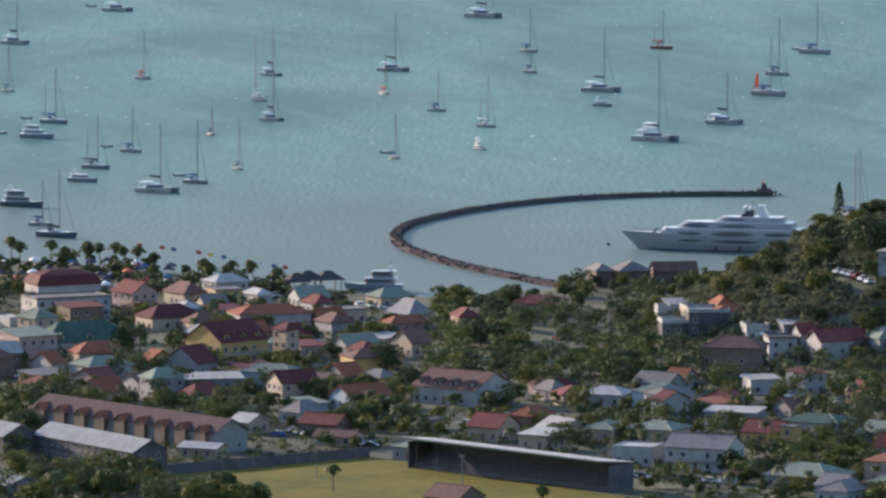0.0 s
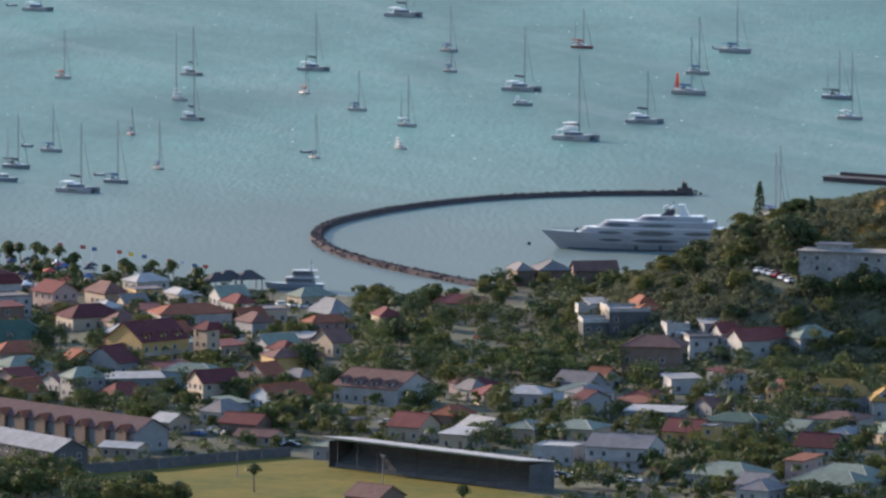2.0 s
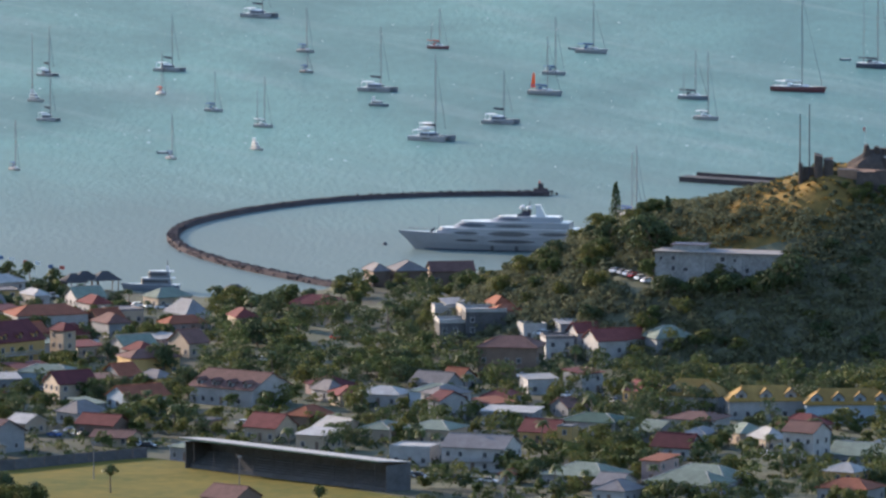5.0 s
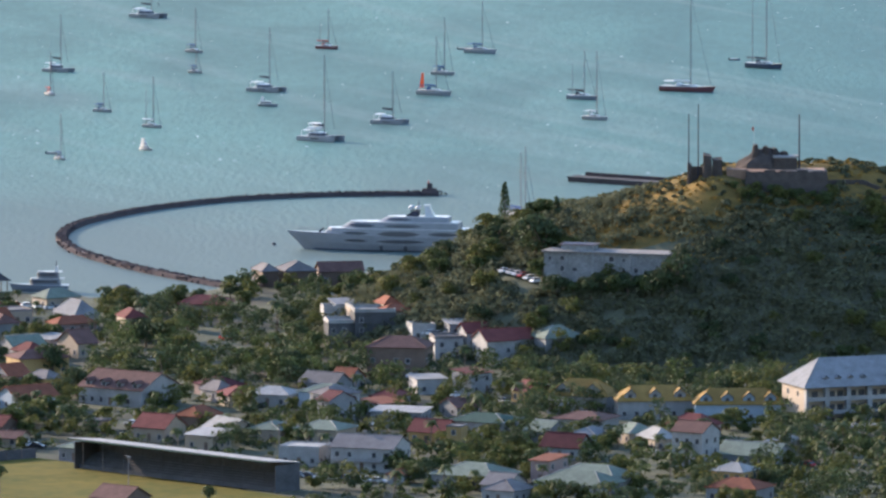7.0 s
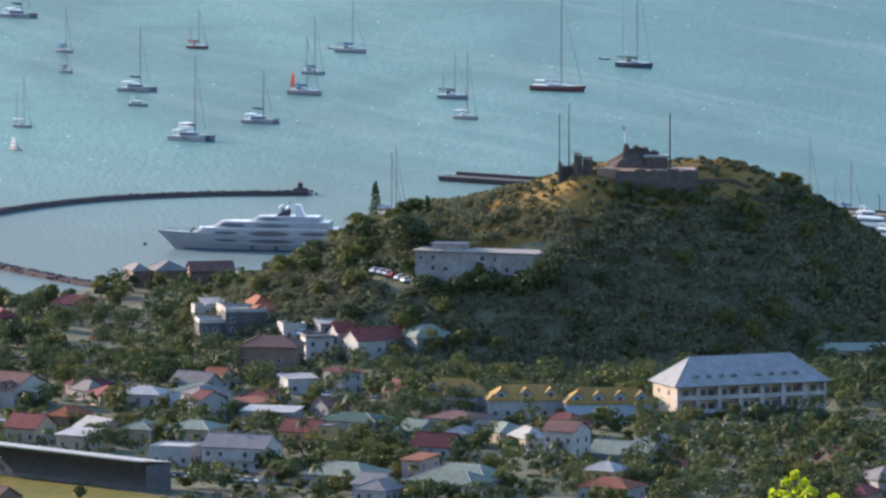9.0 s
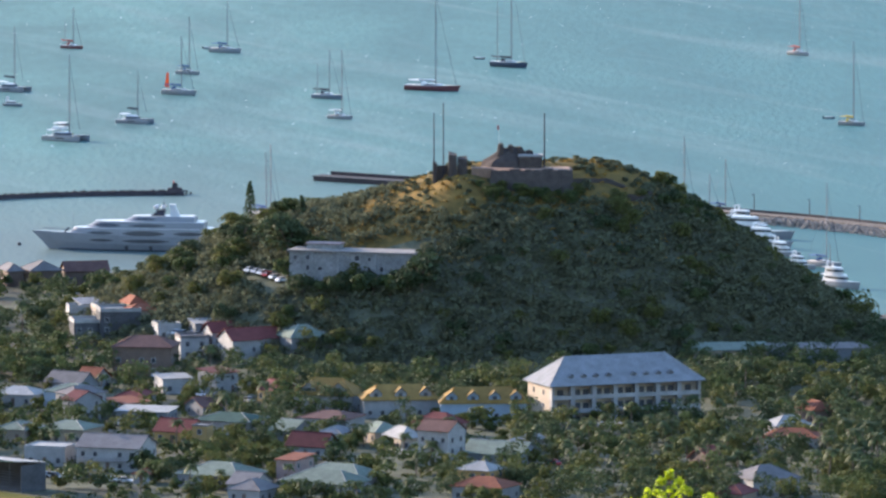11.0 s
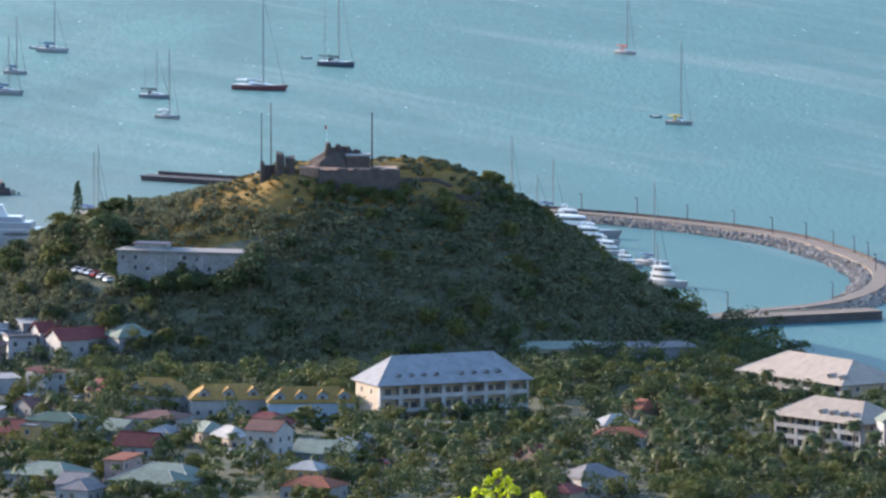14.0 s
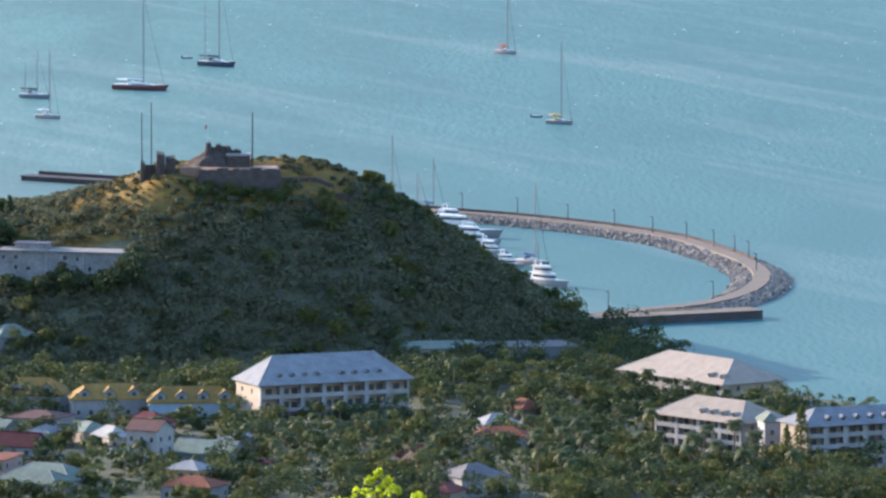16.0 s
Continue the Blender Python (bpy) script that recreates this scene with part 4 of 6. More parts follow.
def fort():
    FY = -266.0
    ob = thing("fort_ruin", 0, 0, 0, 0, "ruined dark stone hilltop fort with broken walls", "fort")
    X = {"a": 54.9, "b": 61.4, "c": 66.7, "d": 88.9, "e": 50.6, "f": 65.3, "g": 80.9}
    top = 49.3
    # front bastion: a battered curtain that holds up the terrace
    cx, w2 = (X["c"] + X["d"]) / 2, (X["d"] - X["c"]) / 2
    g = Geo()
    base = [(cx - w2 - 1.2, FY - 10.5), (cx + w2 + 1.2, FY - 10.5), (cx + w2 + 1.2, FY + 3), (cx - w2 - 1.2, FY + 3)]
    head = [(cx - w2, FY - 8.5), (cx + w2, FY - 8.5), (cx + w2, FY + 3), (cx - w2, FY + 3)]
    g.loft([[(x, y, top - 12) for x, y in base], [(x, y, top) for x, y in head]])
    part("bastion", g, STONE, ob)
    part("terrace", Geo().box(cx - w2 + 0.6, cx + w2 - 0.6, FY - 8.0, FY + 2.5, top, top + 0.15), PAVE, ob, "pale reddish stone terrace")
    rng = random.Random(4)
    x = cx - w2
    while x < cx + w2 - 2:
        l = rng.uniform(1.2, 3.2)
        part("merlon", Geo().box(x, x + l, FY - 8.5, FY - 7.7, top, top + rng.uniform(0.15, 0.6)), STONE, ob)
        x += l + rng.uniform(0.4, 1.6)
    # ramp of pale stone from the gate blocks
    part("ramp", Geo().prism([(X["b"], FY - 3.5), (X["c"] + 6, FY - 5.5), (X["c"] + 6, FY + 2), (X["b"], FY + 1)], 40, top + 0.3), PAVE, ob)
    for a, b, t, l in ((X["a"], X["a"] + 2.5, 53.8, 3), (X["a"] + 2.5, X["a"] + 5.4, 52.6, 3), (X["e"], X["e"] + 1.3, 51.3, 2)):
        plan = [(a, FY - l), ((a + b) / 2, FY - l - 0.4), (b, FY - l), (b, FY + l), (a, FY + l)]
        part("gate_block", Geo().loft([[(x, y, 38) for x, y in plan], [((a + b) / 2 + (x - (a + b) / 2) * 0.9, y, t - rng.uniform(0, 0.8)) for x, y in plan]]), STONE, ob)
    part("broken_wall", Geo().box(X["e"] + 1.3, X["a"], FY - 1, FY, 38, 50.1), STONE, ob)
    # keep mound with broken towers
    m0, m1 = X["f"], X["g"]
    mound = Geo()
    rings = []
    for s, zz in ((1.15, top - 1.0), (0.95, top + 1.6), (0.64, top + 3.7), (0.34, top + 5.3)):
        rings.append([((m0 + m1) / 2 - 1 + math.cos(a) * (m1 - m0) / 2 * s * rng.uniform(0.92, 1.06), FY + 4 + math.sin(a) * 6 * s, zz + rng.uniform(-0.3, 0.3)) for a in (2 * math.pi * k / 14 for k in range(14))])
    part("keep_mound", mound.loft(rings), STONE, ob)
    for px0, px1, zt, lean in ((67.7, 71.1, 56.3, 0.35), (71.3, 73.0, 55.7, 0.85), (74.0, 75.7, 55.2, 0.8), (76.1, 78.6, 54.1, 0.8)):
        c = (px0 + px1) / 2
        plan = [(px0, FY + 1), (c, FY + 0.4), (px1, FY + 0.6), (px1, FY + 3.6), (c, FY + 4.0), (px0, FY + 3.2)]
        part("broken_tower", Geo().loft([[(x, y, top) for x, y in plan], [(c + (x - c) * lean, y, zt - rng.uniform(0.0, 0.5)) for x, y in plan]]), STONE, ob)
    hut = part("guard_house", Geo().box(74.5, 80.8, FY - 2, FY + 2, top, 52.6), STONE, ob)
    part("roof", Geo().box(74.2, 81.1, FY - 2.4, FY + 2.4, 52.6, 53.1), R_WHITE, hut, "pale flat roof slab")
    # low walls along the right shoulder
    ruin_wall(ob, [(X["d"], FY - 2), (X["d"] + 10, FY + 2), (X["d"] + 15, FY + 1)], 1.0, 0.9, 5)
    ruin_wall(ob, [(X["d"] + 11, FY - 6), (X["d"] + 19, FY - 4), (X["d"] + 22, FY + 2)], 1.6, 1.0, 7)
    for x, zt, r in ((51.0, 64.7, 0.2), (53.6, 67.4, 0.2), (81.4, 64.6, 0.26)):
        p = thing("tall_pole", x, FY - 1, land(x, FY - 1) - 0.5, 0, "tall dark bare pole standing on the fort hill", "pole", "fort poles")
        part("pole", Geo().tube((0, 0, 0), (0, 0, zt - land(x, FY - 1) + 0.5), r, r * 0.7, 8), CANVAS_DARK, p)
    fx = 69.0
    f = thing("flagpole", fx, FY + 2, top + 4, 0, "thin flagpole with a small flag on the keep", "flagpole")
    part("pole", Geo().tube((0, 0, 0), (0, 0, 60.8 - top - 4), 0.05, 0.04, 6), GEL, f)
    part("flag", Geo().box(-0.5, -0.05, -0.02, 0.02, 59.7 - top - 4, 60.8 - top - 4), CANVAS_RED, f)
    TAKEN.append((cx - 4, FY + 1, 8)), TAKEN.append((cx + 5, FY + 1, 8)), TAKEN.append((X["b"], FY, 6))


fort()


# ---- breakwaters ----
def glide(pts, step):
    """Even points along a smooth line through pts."""
    out = []
    P = [pts[0], *pts, pts[-1]]
    for i in range(1, len(P) - 2):
        p0, p1, p2, p3 = [Vector(q) for q in P[i - 1:i + 3]]
        n = max(2, int((p2 - p1).length / step))
        for k in range(n):
            t = k / n
            out.append(0.5 * (2 * p1 + (p2 - p0) * t + (2 * p0 - 5 * p1 + 4 * p2 - p3) * t * t + (3 * p1 - p0 - 3 * p2 + p3) * t ** 3))
    return out + [Vector(pts[-1])]


def sweep(line, section):
    """section: (offset to the left, height) pairs, carried along a line of 2D points."""
    rings = []
    for i, p in enumerate(line):
        d = (line[min(i + 1, len(line) - 1)] - line[max(i - 1, 0)]).normalized()
        rings.append([(p.x - d.y * o, p.y + d.x * o, z) for o, z in section])
    return Geo().loft(rings)


def rock_data(seed, material):
    rng = random.Random(seed)
    g = Geo().ball((0, 0, 0), 1.0, 6, 0.75)
    g.v = [(x * rng.uniform(0.75, 1.2), y * rng.uniform(0.75, 1.2), z * rng.uniform(0.75, 1.15)) for x, y, z in g.v]
    return g.data("rock", material)


def heap(spots, seed, material, lo, hi, name="rubble"):
    """Many boulders joined into one mesh."""
    rng = random.Random(seed)
    g = Geo()
    shape = [rock_data(seed + k, material) for k in range(4)]
    src = [([tuple(v.co) for v in me.vertices], [tuple(p.vertices) for p in me.polygons]) for me in shape]
    for x, y, z in spots:
        m = pose(x, y, z, rng.uniform(0, 360), rng.uniform(0, 360), rng.uniform(0, 360))
        s = rng.uniform(lo, hi)
        vs, fs = src[rng.randrange(4)]
        n = len(g.v)
        g.v += [tuple(m @ (Vector(v) * s)) for v in vs]
        g.f += [tuple(n + k for k in f) for f in fs]
    return g


QUAY_WALL = mat("stained_quay_wall", (0.085, 0.075, 0.075), 0.9, 0, 0.4, 0.3, 0.3, 0.08)
MOLE = glide([(-20.0, 158.8), (-35.4, 158.3), (-59.7, 154.0), (-83.9, 140.9), (-105.8, 115.7), (-121.3, 85.8), (-129.5, 60.0), (-132.0, 29.7),
              (-128.3, -3.1), (-119.1, -33.7), (-104.0, -68.3), (-86.8, -99.1), (-73.3, -121.8)], 2.0)
mole = thing("rubble_mole", 0, 0, 0, 0, "long curved dark rubble mole in the bay", "breakwater", "", "structure")
part("core", sweep(MOLE, [(-2.6, -1.5), (2.6, -1.5), (1.2, 1.35), (-1.2, 1.35)]), ROCK_DARK, mole)
rng = random.Random(11)
spots = []
for i, p in enumerate(MOLE):
    for k in range(9):
        o = rng.uniform(-2.4, 2.4)
        spots.append((p.x + rng.uniform(-1, 1) + o * 0.5, p.y + rng.uniform(-1, 1) + o * 0.8, 1.35 * (1 - max(0, abs(o) - 1.1) / 1.7) + rng.uniform(-0.15, 0.1)))
tagged(part("rubble", heap(spots, 12, ROCK_DARK, 0.25, 0.45), ROCK_DARK, mole), kind="stuff")
bx, by = -22.8, 161.0
be = thing("light_beacon", bx, by, 1.0, 0, "small beacon on a stone block at the mole's end", "beacon")
part("block", Geo().prism([(-2.6, -2), (2.6, -2), (2.6, 2), (-2.6, 2)], -1, 1.0, -0.15), ROCK_DARK, be)
part("tower", Geo().prism([(-0.9, -0.9), (0.9, -0.9), (0.9, 0.9), (-0.9, 0.9)], 1.0, 2.6, -0.2), ROCK_DARK, be)
part("lamp", Geo().tube((-0.4, 0, 2.6), (-0.4, 0, 3.4), 0.25, 0.2, 8), CANVAS_RED, be)

PIER = glide([(123.2, 98.0), (140.1, 89.2), (150.0, 80.2), (166.5, 65.9), (182.8, 48.2), (198.7, 27.4), (214.0, -1.4), (222.3, -31.2), (228.8, -60.5), (232.2, -90.8),
              (231.5, -114.2), (227.4, -140.3), (219.1, -165.8), (210.1, -182.0), (199.9, -192.1), (188.0, -201.0), (178.0, -211.0)], 2.0)
pier = thing("marina_breakwater", 0, 0, 0, 0, "curved boulder breakwater with a gravel track on top", "breakwater", "", "structure")
part("core", sweep(PIER, [(-9.5, -2), (10.5, -2), (3.6, 1.6), (-3.4, 1.6)]), ROCK, pier)
part("track", sweep(PIER, [(-2.6, 1.5), (2.8, 1.5), (2.6, 2.2), (-2.4, 2.2)]), ROAD, pier, "pale reddish gravel track")
part("parapet", sweep(PIER[:int(len(PIER) * 0.56)], [(2.9, 1.5), (3.4, 1.5), (3.4, 2.9), (2.9, 2.9)]), QUAY_WALL, pier, "low dark stained parapet wall")
qa, qb = Vector((226.3, -204.0)), Vector((174.0, -226.5))
qd = (qb - qa)
quay = thing("quay", (qa.x + qb.x) / 2, (qa.y + qb.y) / 2, 0, math.degrees(math.atan2(-qd.y, -qd.x)), "straight dark-walled concrete quay with a gravel top", "quay", "", "structure")
ql = qd.length / 2
part("quay_wall", Geo().box(-ql, ql, 0, 9, -2, 2.3), QUAY_WALL, quay)
part("quay_top", Geo().box(-ql - 0.1, ql + 0.2, -0.2, 9, 2.3, 2.45), ROAD, quay)
part("grass_strip", Geo().prism([(-ql * 0.1, 9.0), (ql * 0.7, 9.0), (ql * 0.6, 11.0), (-ql * 0.1, 11.5)], 1.0, 2.6), WOODED, quay, "strip of grass and weeds")
near, rest = [], []
rng = random.Random(5)
for i, p in enumerate(PIER):
    d = (PIER[min(i + 1, len(PIER) - 1)] - PIER[max(i - 1, 0)]).normalized()
    for side in (-1, 1):
        if side < 0 and i > len(PIER) * 0.8:
            continue
        for k in range(14):
            o = side * rng.uniform(3.3, 8.6)
            z = 1.7 - (abs(o) - 3.3) * 0.33 + rng.uniform(-0.15, 0.25)
            spot = (p.x - d.y * o + rng.uniform(-0.8, 0.8), p.y + d.x * o + rng.uniform(-0.8, 0.8), z)
            (near if i > len(PIER) * 0.42 and k < 2 and len(near) < 290 else rest).append(spot)
tagged(part("rubble", heap(rest, 21, ROCK, 0.3, 0.62), ROCK, pier), kind="stuff")
ROCKS = [rock_data(40 + k, ROCK) for k in range(6)]
for x, y, z in near:
    s = rng.uniform(0.4, 0.75)
    part("boulder", ROCKS[rng.randrange(6)], None, pier, m=pose(x, y, z, rng.uniform(0, 360), rng.uniform(0, 360), rng.uniform(0, 360)) @ Matrix.Scale(s, 4))
for x, y in ((153.3, 85.5), (169.5, 71.2), (183.7, 50.2), (196.8, 32.8), (207.2, 12.4), (216.3, -4.5), (223.0, -27.7), (228.2, -44.1), (231.3, -60.3), (231.3, -95.1),
             (214.3, -171.3), (183.2, -197.0)):
    lp = thing("street_lamp", x, y, 1.9, 0, "slim dark lamp post on the breakwater track", "lamp post", "breakwater lamps")
    part("pole", Geo().tube((0, 0, 0), (0, 0, 5.2), 0.17, 0.12, 6), CANVAS_DARK, lp)
    part("lamp_head", Geo().box(-0.9, 0.1, -0.12, 0.12, 5.1, 5.3), CANVAS_DARK, lp)
ja, jb = Vector((20.3, 204.8)), Vector((61.2, 176.1))
jd = jb - ja
jetty = thing("jetty", ja.x, ja.y, 0, math.degrees(math.atan2(jd.y, jd.x)), "straight dark stone jetty beyond the hill", "jetty", "", "structure")
part("deck", Geo().box(0, jd.length, -1, 5, 1.3, 1.6), DARK_CONC, jetty)
part("wall", Geo().box(0.4, jd.length, -0.8, 4.6, -2, 1.3), ROCK_DARK, jetty)
part("parapet", Geo().box(3, jd.length, 5, 6.2, -1, 2.6), ROCK_DARK, jetty)


# ---- boats ----
CANVAS_ORANGE = mat("orange_canvas", (0.85, 0.17, 0.04), 0.8, 0, 0.15, 1, 0.1, glow=0.5)

def hull_geo(L, beam, free, stern=0.75, rake=0.0, depth=0.5, x0=None):
    """A round-sided hull, bow to +x, with its deck closed."""
    rings = []
    n = 11
    for i in range(n):
        t = i / (n - 1)
        wdt = beam / 2 * (stern + (1 - stern) * math.sin(min(1, t / 0.45) * math.pi / 2)) if t < 0.45 else beam / 2 * max(0.02, 1 - ((t - 0.45) / 0.55) ** 2.2)
        zd = free * (1 + 0.28 * t * t)
        lx = L * (t - 0.5)
        over = rake * L * t ** 6
        rings.append([(lx + over, -wdt, zd), (lx + over * 0.5, -wdt * 0.96, zd * 0.45), (lx, -wdt * 0.72, -depth * 0.4), (lx, 0, -depth),
                      (lx, wdt * 0.72, -depth * 0.4), (lx + over * 0.5, wdt * 0.96, zd * 0.45), (lx + over, wdt, zd)])
    return Geo().loft(rings)


def outline(a, b, hw, nose=0.45, n=6):
    """Plan of a deckhouse from x=a to x=b with a rounded front, counter-clockwise."""
    L = b - a
    f = b - L * nose
    pts = [(a, -hw)] + [(f + (b - f) * math.sin(k / n * math.pi / 2), -hw * math.cos(k / n * math.pi / 2)) for k in range(n)] + [(b, 0)]
    return pts + [(x, -y) for x, y in reversed(pts[:-1])]


def rig(ob, x, h, L, z, sail=CANVAS_BLUE, thick=0.11, furl=None):
    mast = part("mast", Geo().tube((x, 0, z * 0.3), (x, 0, h), thick, thick * 0.6, 6), ALU, ob)
    for f in (0.45, 0.7):
        part("spreader", Geo().tube((x, -L * 0.07, h * f), (x, L * 0.07, h * f), 0.04, 0.04, 4), ALU, mast)
    boom = part("boom", Geo().tube((x, 0, z + 1.3), (x - L * 0.34, 0, z + 1.5), 0.09, 0.09, 6), ALU, ob)
    part("sail_cover", Geo().tube((x - 0.1, 0, z + 1.62), (x - L * 0.33, 0, z + 1.9), 0.36, 0.22, 6), sail, boom)
    if furl:
        part("furled_jib", Geo().tube((furl, 0, z * 1.2), (x + 0.1, 0, h * 0.94), 0.075, 0.035, 5), CANVAS_DARK, ob)
    part("backstay", Geo().tube((-L / 2, 0, z), (x, 0, h), 0.022, 0.022, 4), ALU, ob)
    for s in (-1, 1):
        part("shroud", Geo().tube((x - 0.1, s * L * 0.13, z), (x, 0, h * 0.93), 0.02, 0.02, 4), ALU, ob)


COUNT = [0]


def heading(turn):
    """The boats lie to the wind, bows to the right and towards the shore."""
    COUNT[0] += 1
    return 0.5 * turn - 22.0 + 3 * math.sin(COUNT[0] * 2.3)


def length(span, turn, share):
    """The length of a hull that is seen span metres wide, its beam a share of the length."""
    t = radians(turn)
    return span / (abs(math.cos(t)) + share * abs(math.sin(t)))


def sailboat(x, y, span, turn, mast, hull=GEL, label="white sailing yacht at anchor with bare mast", canopy=CANVAS_BLUE, mizzen=0.0, name="sailing_yacht", group="anchored yachts"):
    """span: its length as seen across the view."""
    turn = heading(turn)
    L = min(length(span, turn, 0.25), 24)
    beam, free = 0.3 * L if L < 15 else 0.25 * L, 0.112 * L if L < 15 else 1.6
    ob = thing(name, x, y, 0, turn, label, "sailboat", group)
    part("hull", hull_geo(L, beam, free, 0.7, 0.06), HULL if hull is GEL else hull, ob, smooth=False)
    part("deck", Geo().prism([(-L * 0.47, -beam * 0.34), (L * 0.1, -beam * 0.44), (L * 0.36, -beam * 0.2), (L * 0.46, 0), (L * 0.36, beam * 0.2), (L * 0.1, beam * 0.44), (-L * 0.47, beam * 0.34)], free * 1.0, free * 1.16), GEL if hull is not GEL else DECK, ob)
    cab = part("cabin", Geo().prism(outline(-L * 0.14, L * 0.22, beam * 0.28), free * 1.1, free * 1.1 + 0.55, -0.12), GEL, ob)
    part("pane", Geo().prism(outline(-L * 0.12, L * 0.19, beam * 0.287), free * 1.1 + 0.14, free * 1.1 + 0.36, -0.02), GLASS, cab)
    bim = part("bimini", Geo().prism([(-L * 0.42, -beam * 0.32), (-L * 0.2, -beam * 0.32), (-L * 0.2, beam * 0.32), (-L * 0.42, beam * 0.32)], free + 1.75, free + 1.9, -0.1, -L * 0.31), canopy, ob)
    for sx, sy in ((-0.41, -0.3), (-0.21, -0.3), (-0.41, 0.3), (-0.21, 0.3)):
        part("bimini_post", Geo().tube((L * sx, beam * sy, free), (L * sx, beam * sy, free + 1.78), 0.03, 0.03, 4), ALU, bim)
    part("sprayhood", Geo().prism(outline(-L * 0.19, -L * 0.09, beam * 0.28, 0.6), free * 1.1, free * 1.1 + 1.1, -0.25, -L * 0.15), canopy, ob)
    rail = Geo()
    for s in (-1, 1):
        rail.tube((-L * 0.48, s * beam * 0.35, free + 0.6), (L * 0.3, s * beam * 0.3, free * 1.2 + 0.6), 0.025, 0.025, 4)
    part("guard_rail", rail, ALU, ob)
    rig(ob, L * 0.08, mast, L, free * 1.1, canopy, 0.1 + 0.003 * mast, L * 0.47)
    if mizzen:
        part("mizzen_mast", Geo().tube((-L * 0.33, 0, 0.5), (-L * 0.33, 0, mizzen), 0.12, 0.08, 6), ALU, ob)
        part("mizzen_sail", Geo().tube((-L * 0.35, 0, free + 1.9), (-L * 0.52, 0, free + 2.0), 0.2, 0.12, 6), canopy, ob)
    return ob


def catamaran(x, y, span, turn, mast, label="white sailing catamaran at anchor", canopy=CANVAS_DARK, high=False):
    turn = heading(turn)
    L = length(span, turn, 0.5)
    beam = 0.52 * L
    free = 0.105 * L
    ob = thing("catamaran", x, y, 0, turn, label, "catamaran", "anchored yachts")
    for s in (-1, 1):
        part("hull", hull_geo(L, L * 0.13, free, 0.75, 0.02).moved(pose(0, s * (beam / 2 - L * 0.065), 0)), HULL, ob)
        part("hull_window", Geo().box(-L * 0.1, L * 0.12, s * (beam / 2 - 0.02) - 0.05, s * (beam / 2 - 0.02) + 0.05, free * 0.55, free * 0.75), GLASS, ob)
    part("bridge_deck", Geo().box(-L * 0.44, L * 0.16, -beam * 0.4, beam * 0.4, free * 0.55, free * 1.02), HULL, ob)
    part("trampoline", Geo().box(L * 0.16, L * 0.36, -beam * 0.3, beam * 0.3, free * 0.9, free * 0.94), CANVAS_DARK, ob)
    part("cross_beam", Geo().tube((L * 0.37, -beam * 0.4, free), (L * 0.37, beam * 0.4, free), 0.14, 0.14, 6), ALU, ob)
    sal = part("saloon", Geo().prism(outline(-L * 0.24, L * 0.17, beam * 0.33, 0.5), free, free + 1.15, -0.16), HULL, ob)
    part("pane", Geo().prism(outline(-L * 0.2, L * 0.165, beam * 0.335, 0.5), free + 0.45, free + 0.9, -0.07), GLASS, sal)
    part("saloon_top", Geo().prism(outline(-L * 0.23, L * 0.11, beam * 0.28, 0.5), free + 1.15, free + 1.4, -0.2, -L * 0.06), GEL, ob)
    part("hard_top", Geo().prism(outline(-L * 0.43, -L * 0.14, beam * 0.3, 0.2), free + 1.75, free + 1.9, -0.08, -L * 0.28), GEL, ob)
    for s in (-1, 1):
        part("stern_step", Geo().box(-L * 0.5, -L * 0.4, s * beam * 0.37 - L * 0.045, s * beam * 0.37 + L * 0.045, free * 0.3, free * 0.62), GEL, ob)
    for sx in (-0.42, -0.26):
        for s in (-1, 1):
            part("top_post", Geo().tube((L * sx, s * beam * 0.3, free), (L * sx, s * beam * 0.27, free + 1.8), 0.06, 0.06, 5), GEL, ob)
    if high:
        fb = part("flybridge", Geo().prism(outline(-L * 0.3, L * 0.02, beam * 0.25, 0.3), free + 2.12, free + 3.0, -0.1), GEL, ob)
        part("flybridge_top", Geo().prism(outline(-L * 0.28, L * 0.0, beam * 0.24, 0.3), free + 4.0, free + 4.15, -0.05), CANVAS_WHITE, ob)
        for s in (-1, 1):
            part("top_post", Geo().tube((-L * 0.25, s * beam * 0.2, free + 2.9), (-L * 0.25, s * beam * 0.2, free + 4.05), 0.06, 0.06, 5), GEL, ob)
            part("top_post", Geo().tube((-L * 0.06, s * beam * 0.2, free + 2.9), (-L * 0.06, s * beam * 0.2, free + 4.05), 0.06, 0.06, 5), GEL, ob)
    rig(ob, L * 0.1, mast, L, free + 1.9, canopy, 0.11 + 0.003 * mast, L * 0.37)
    return ob


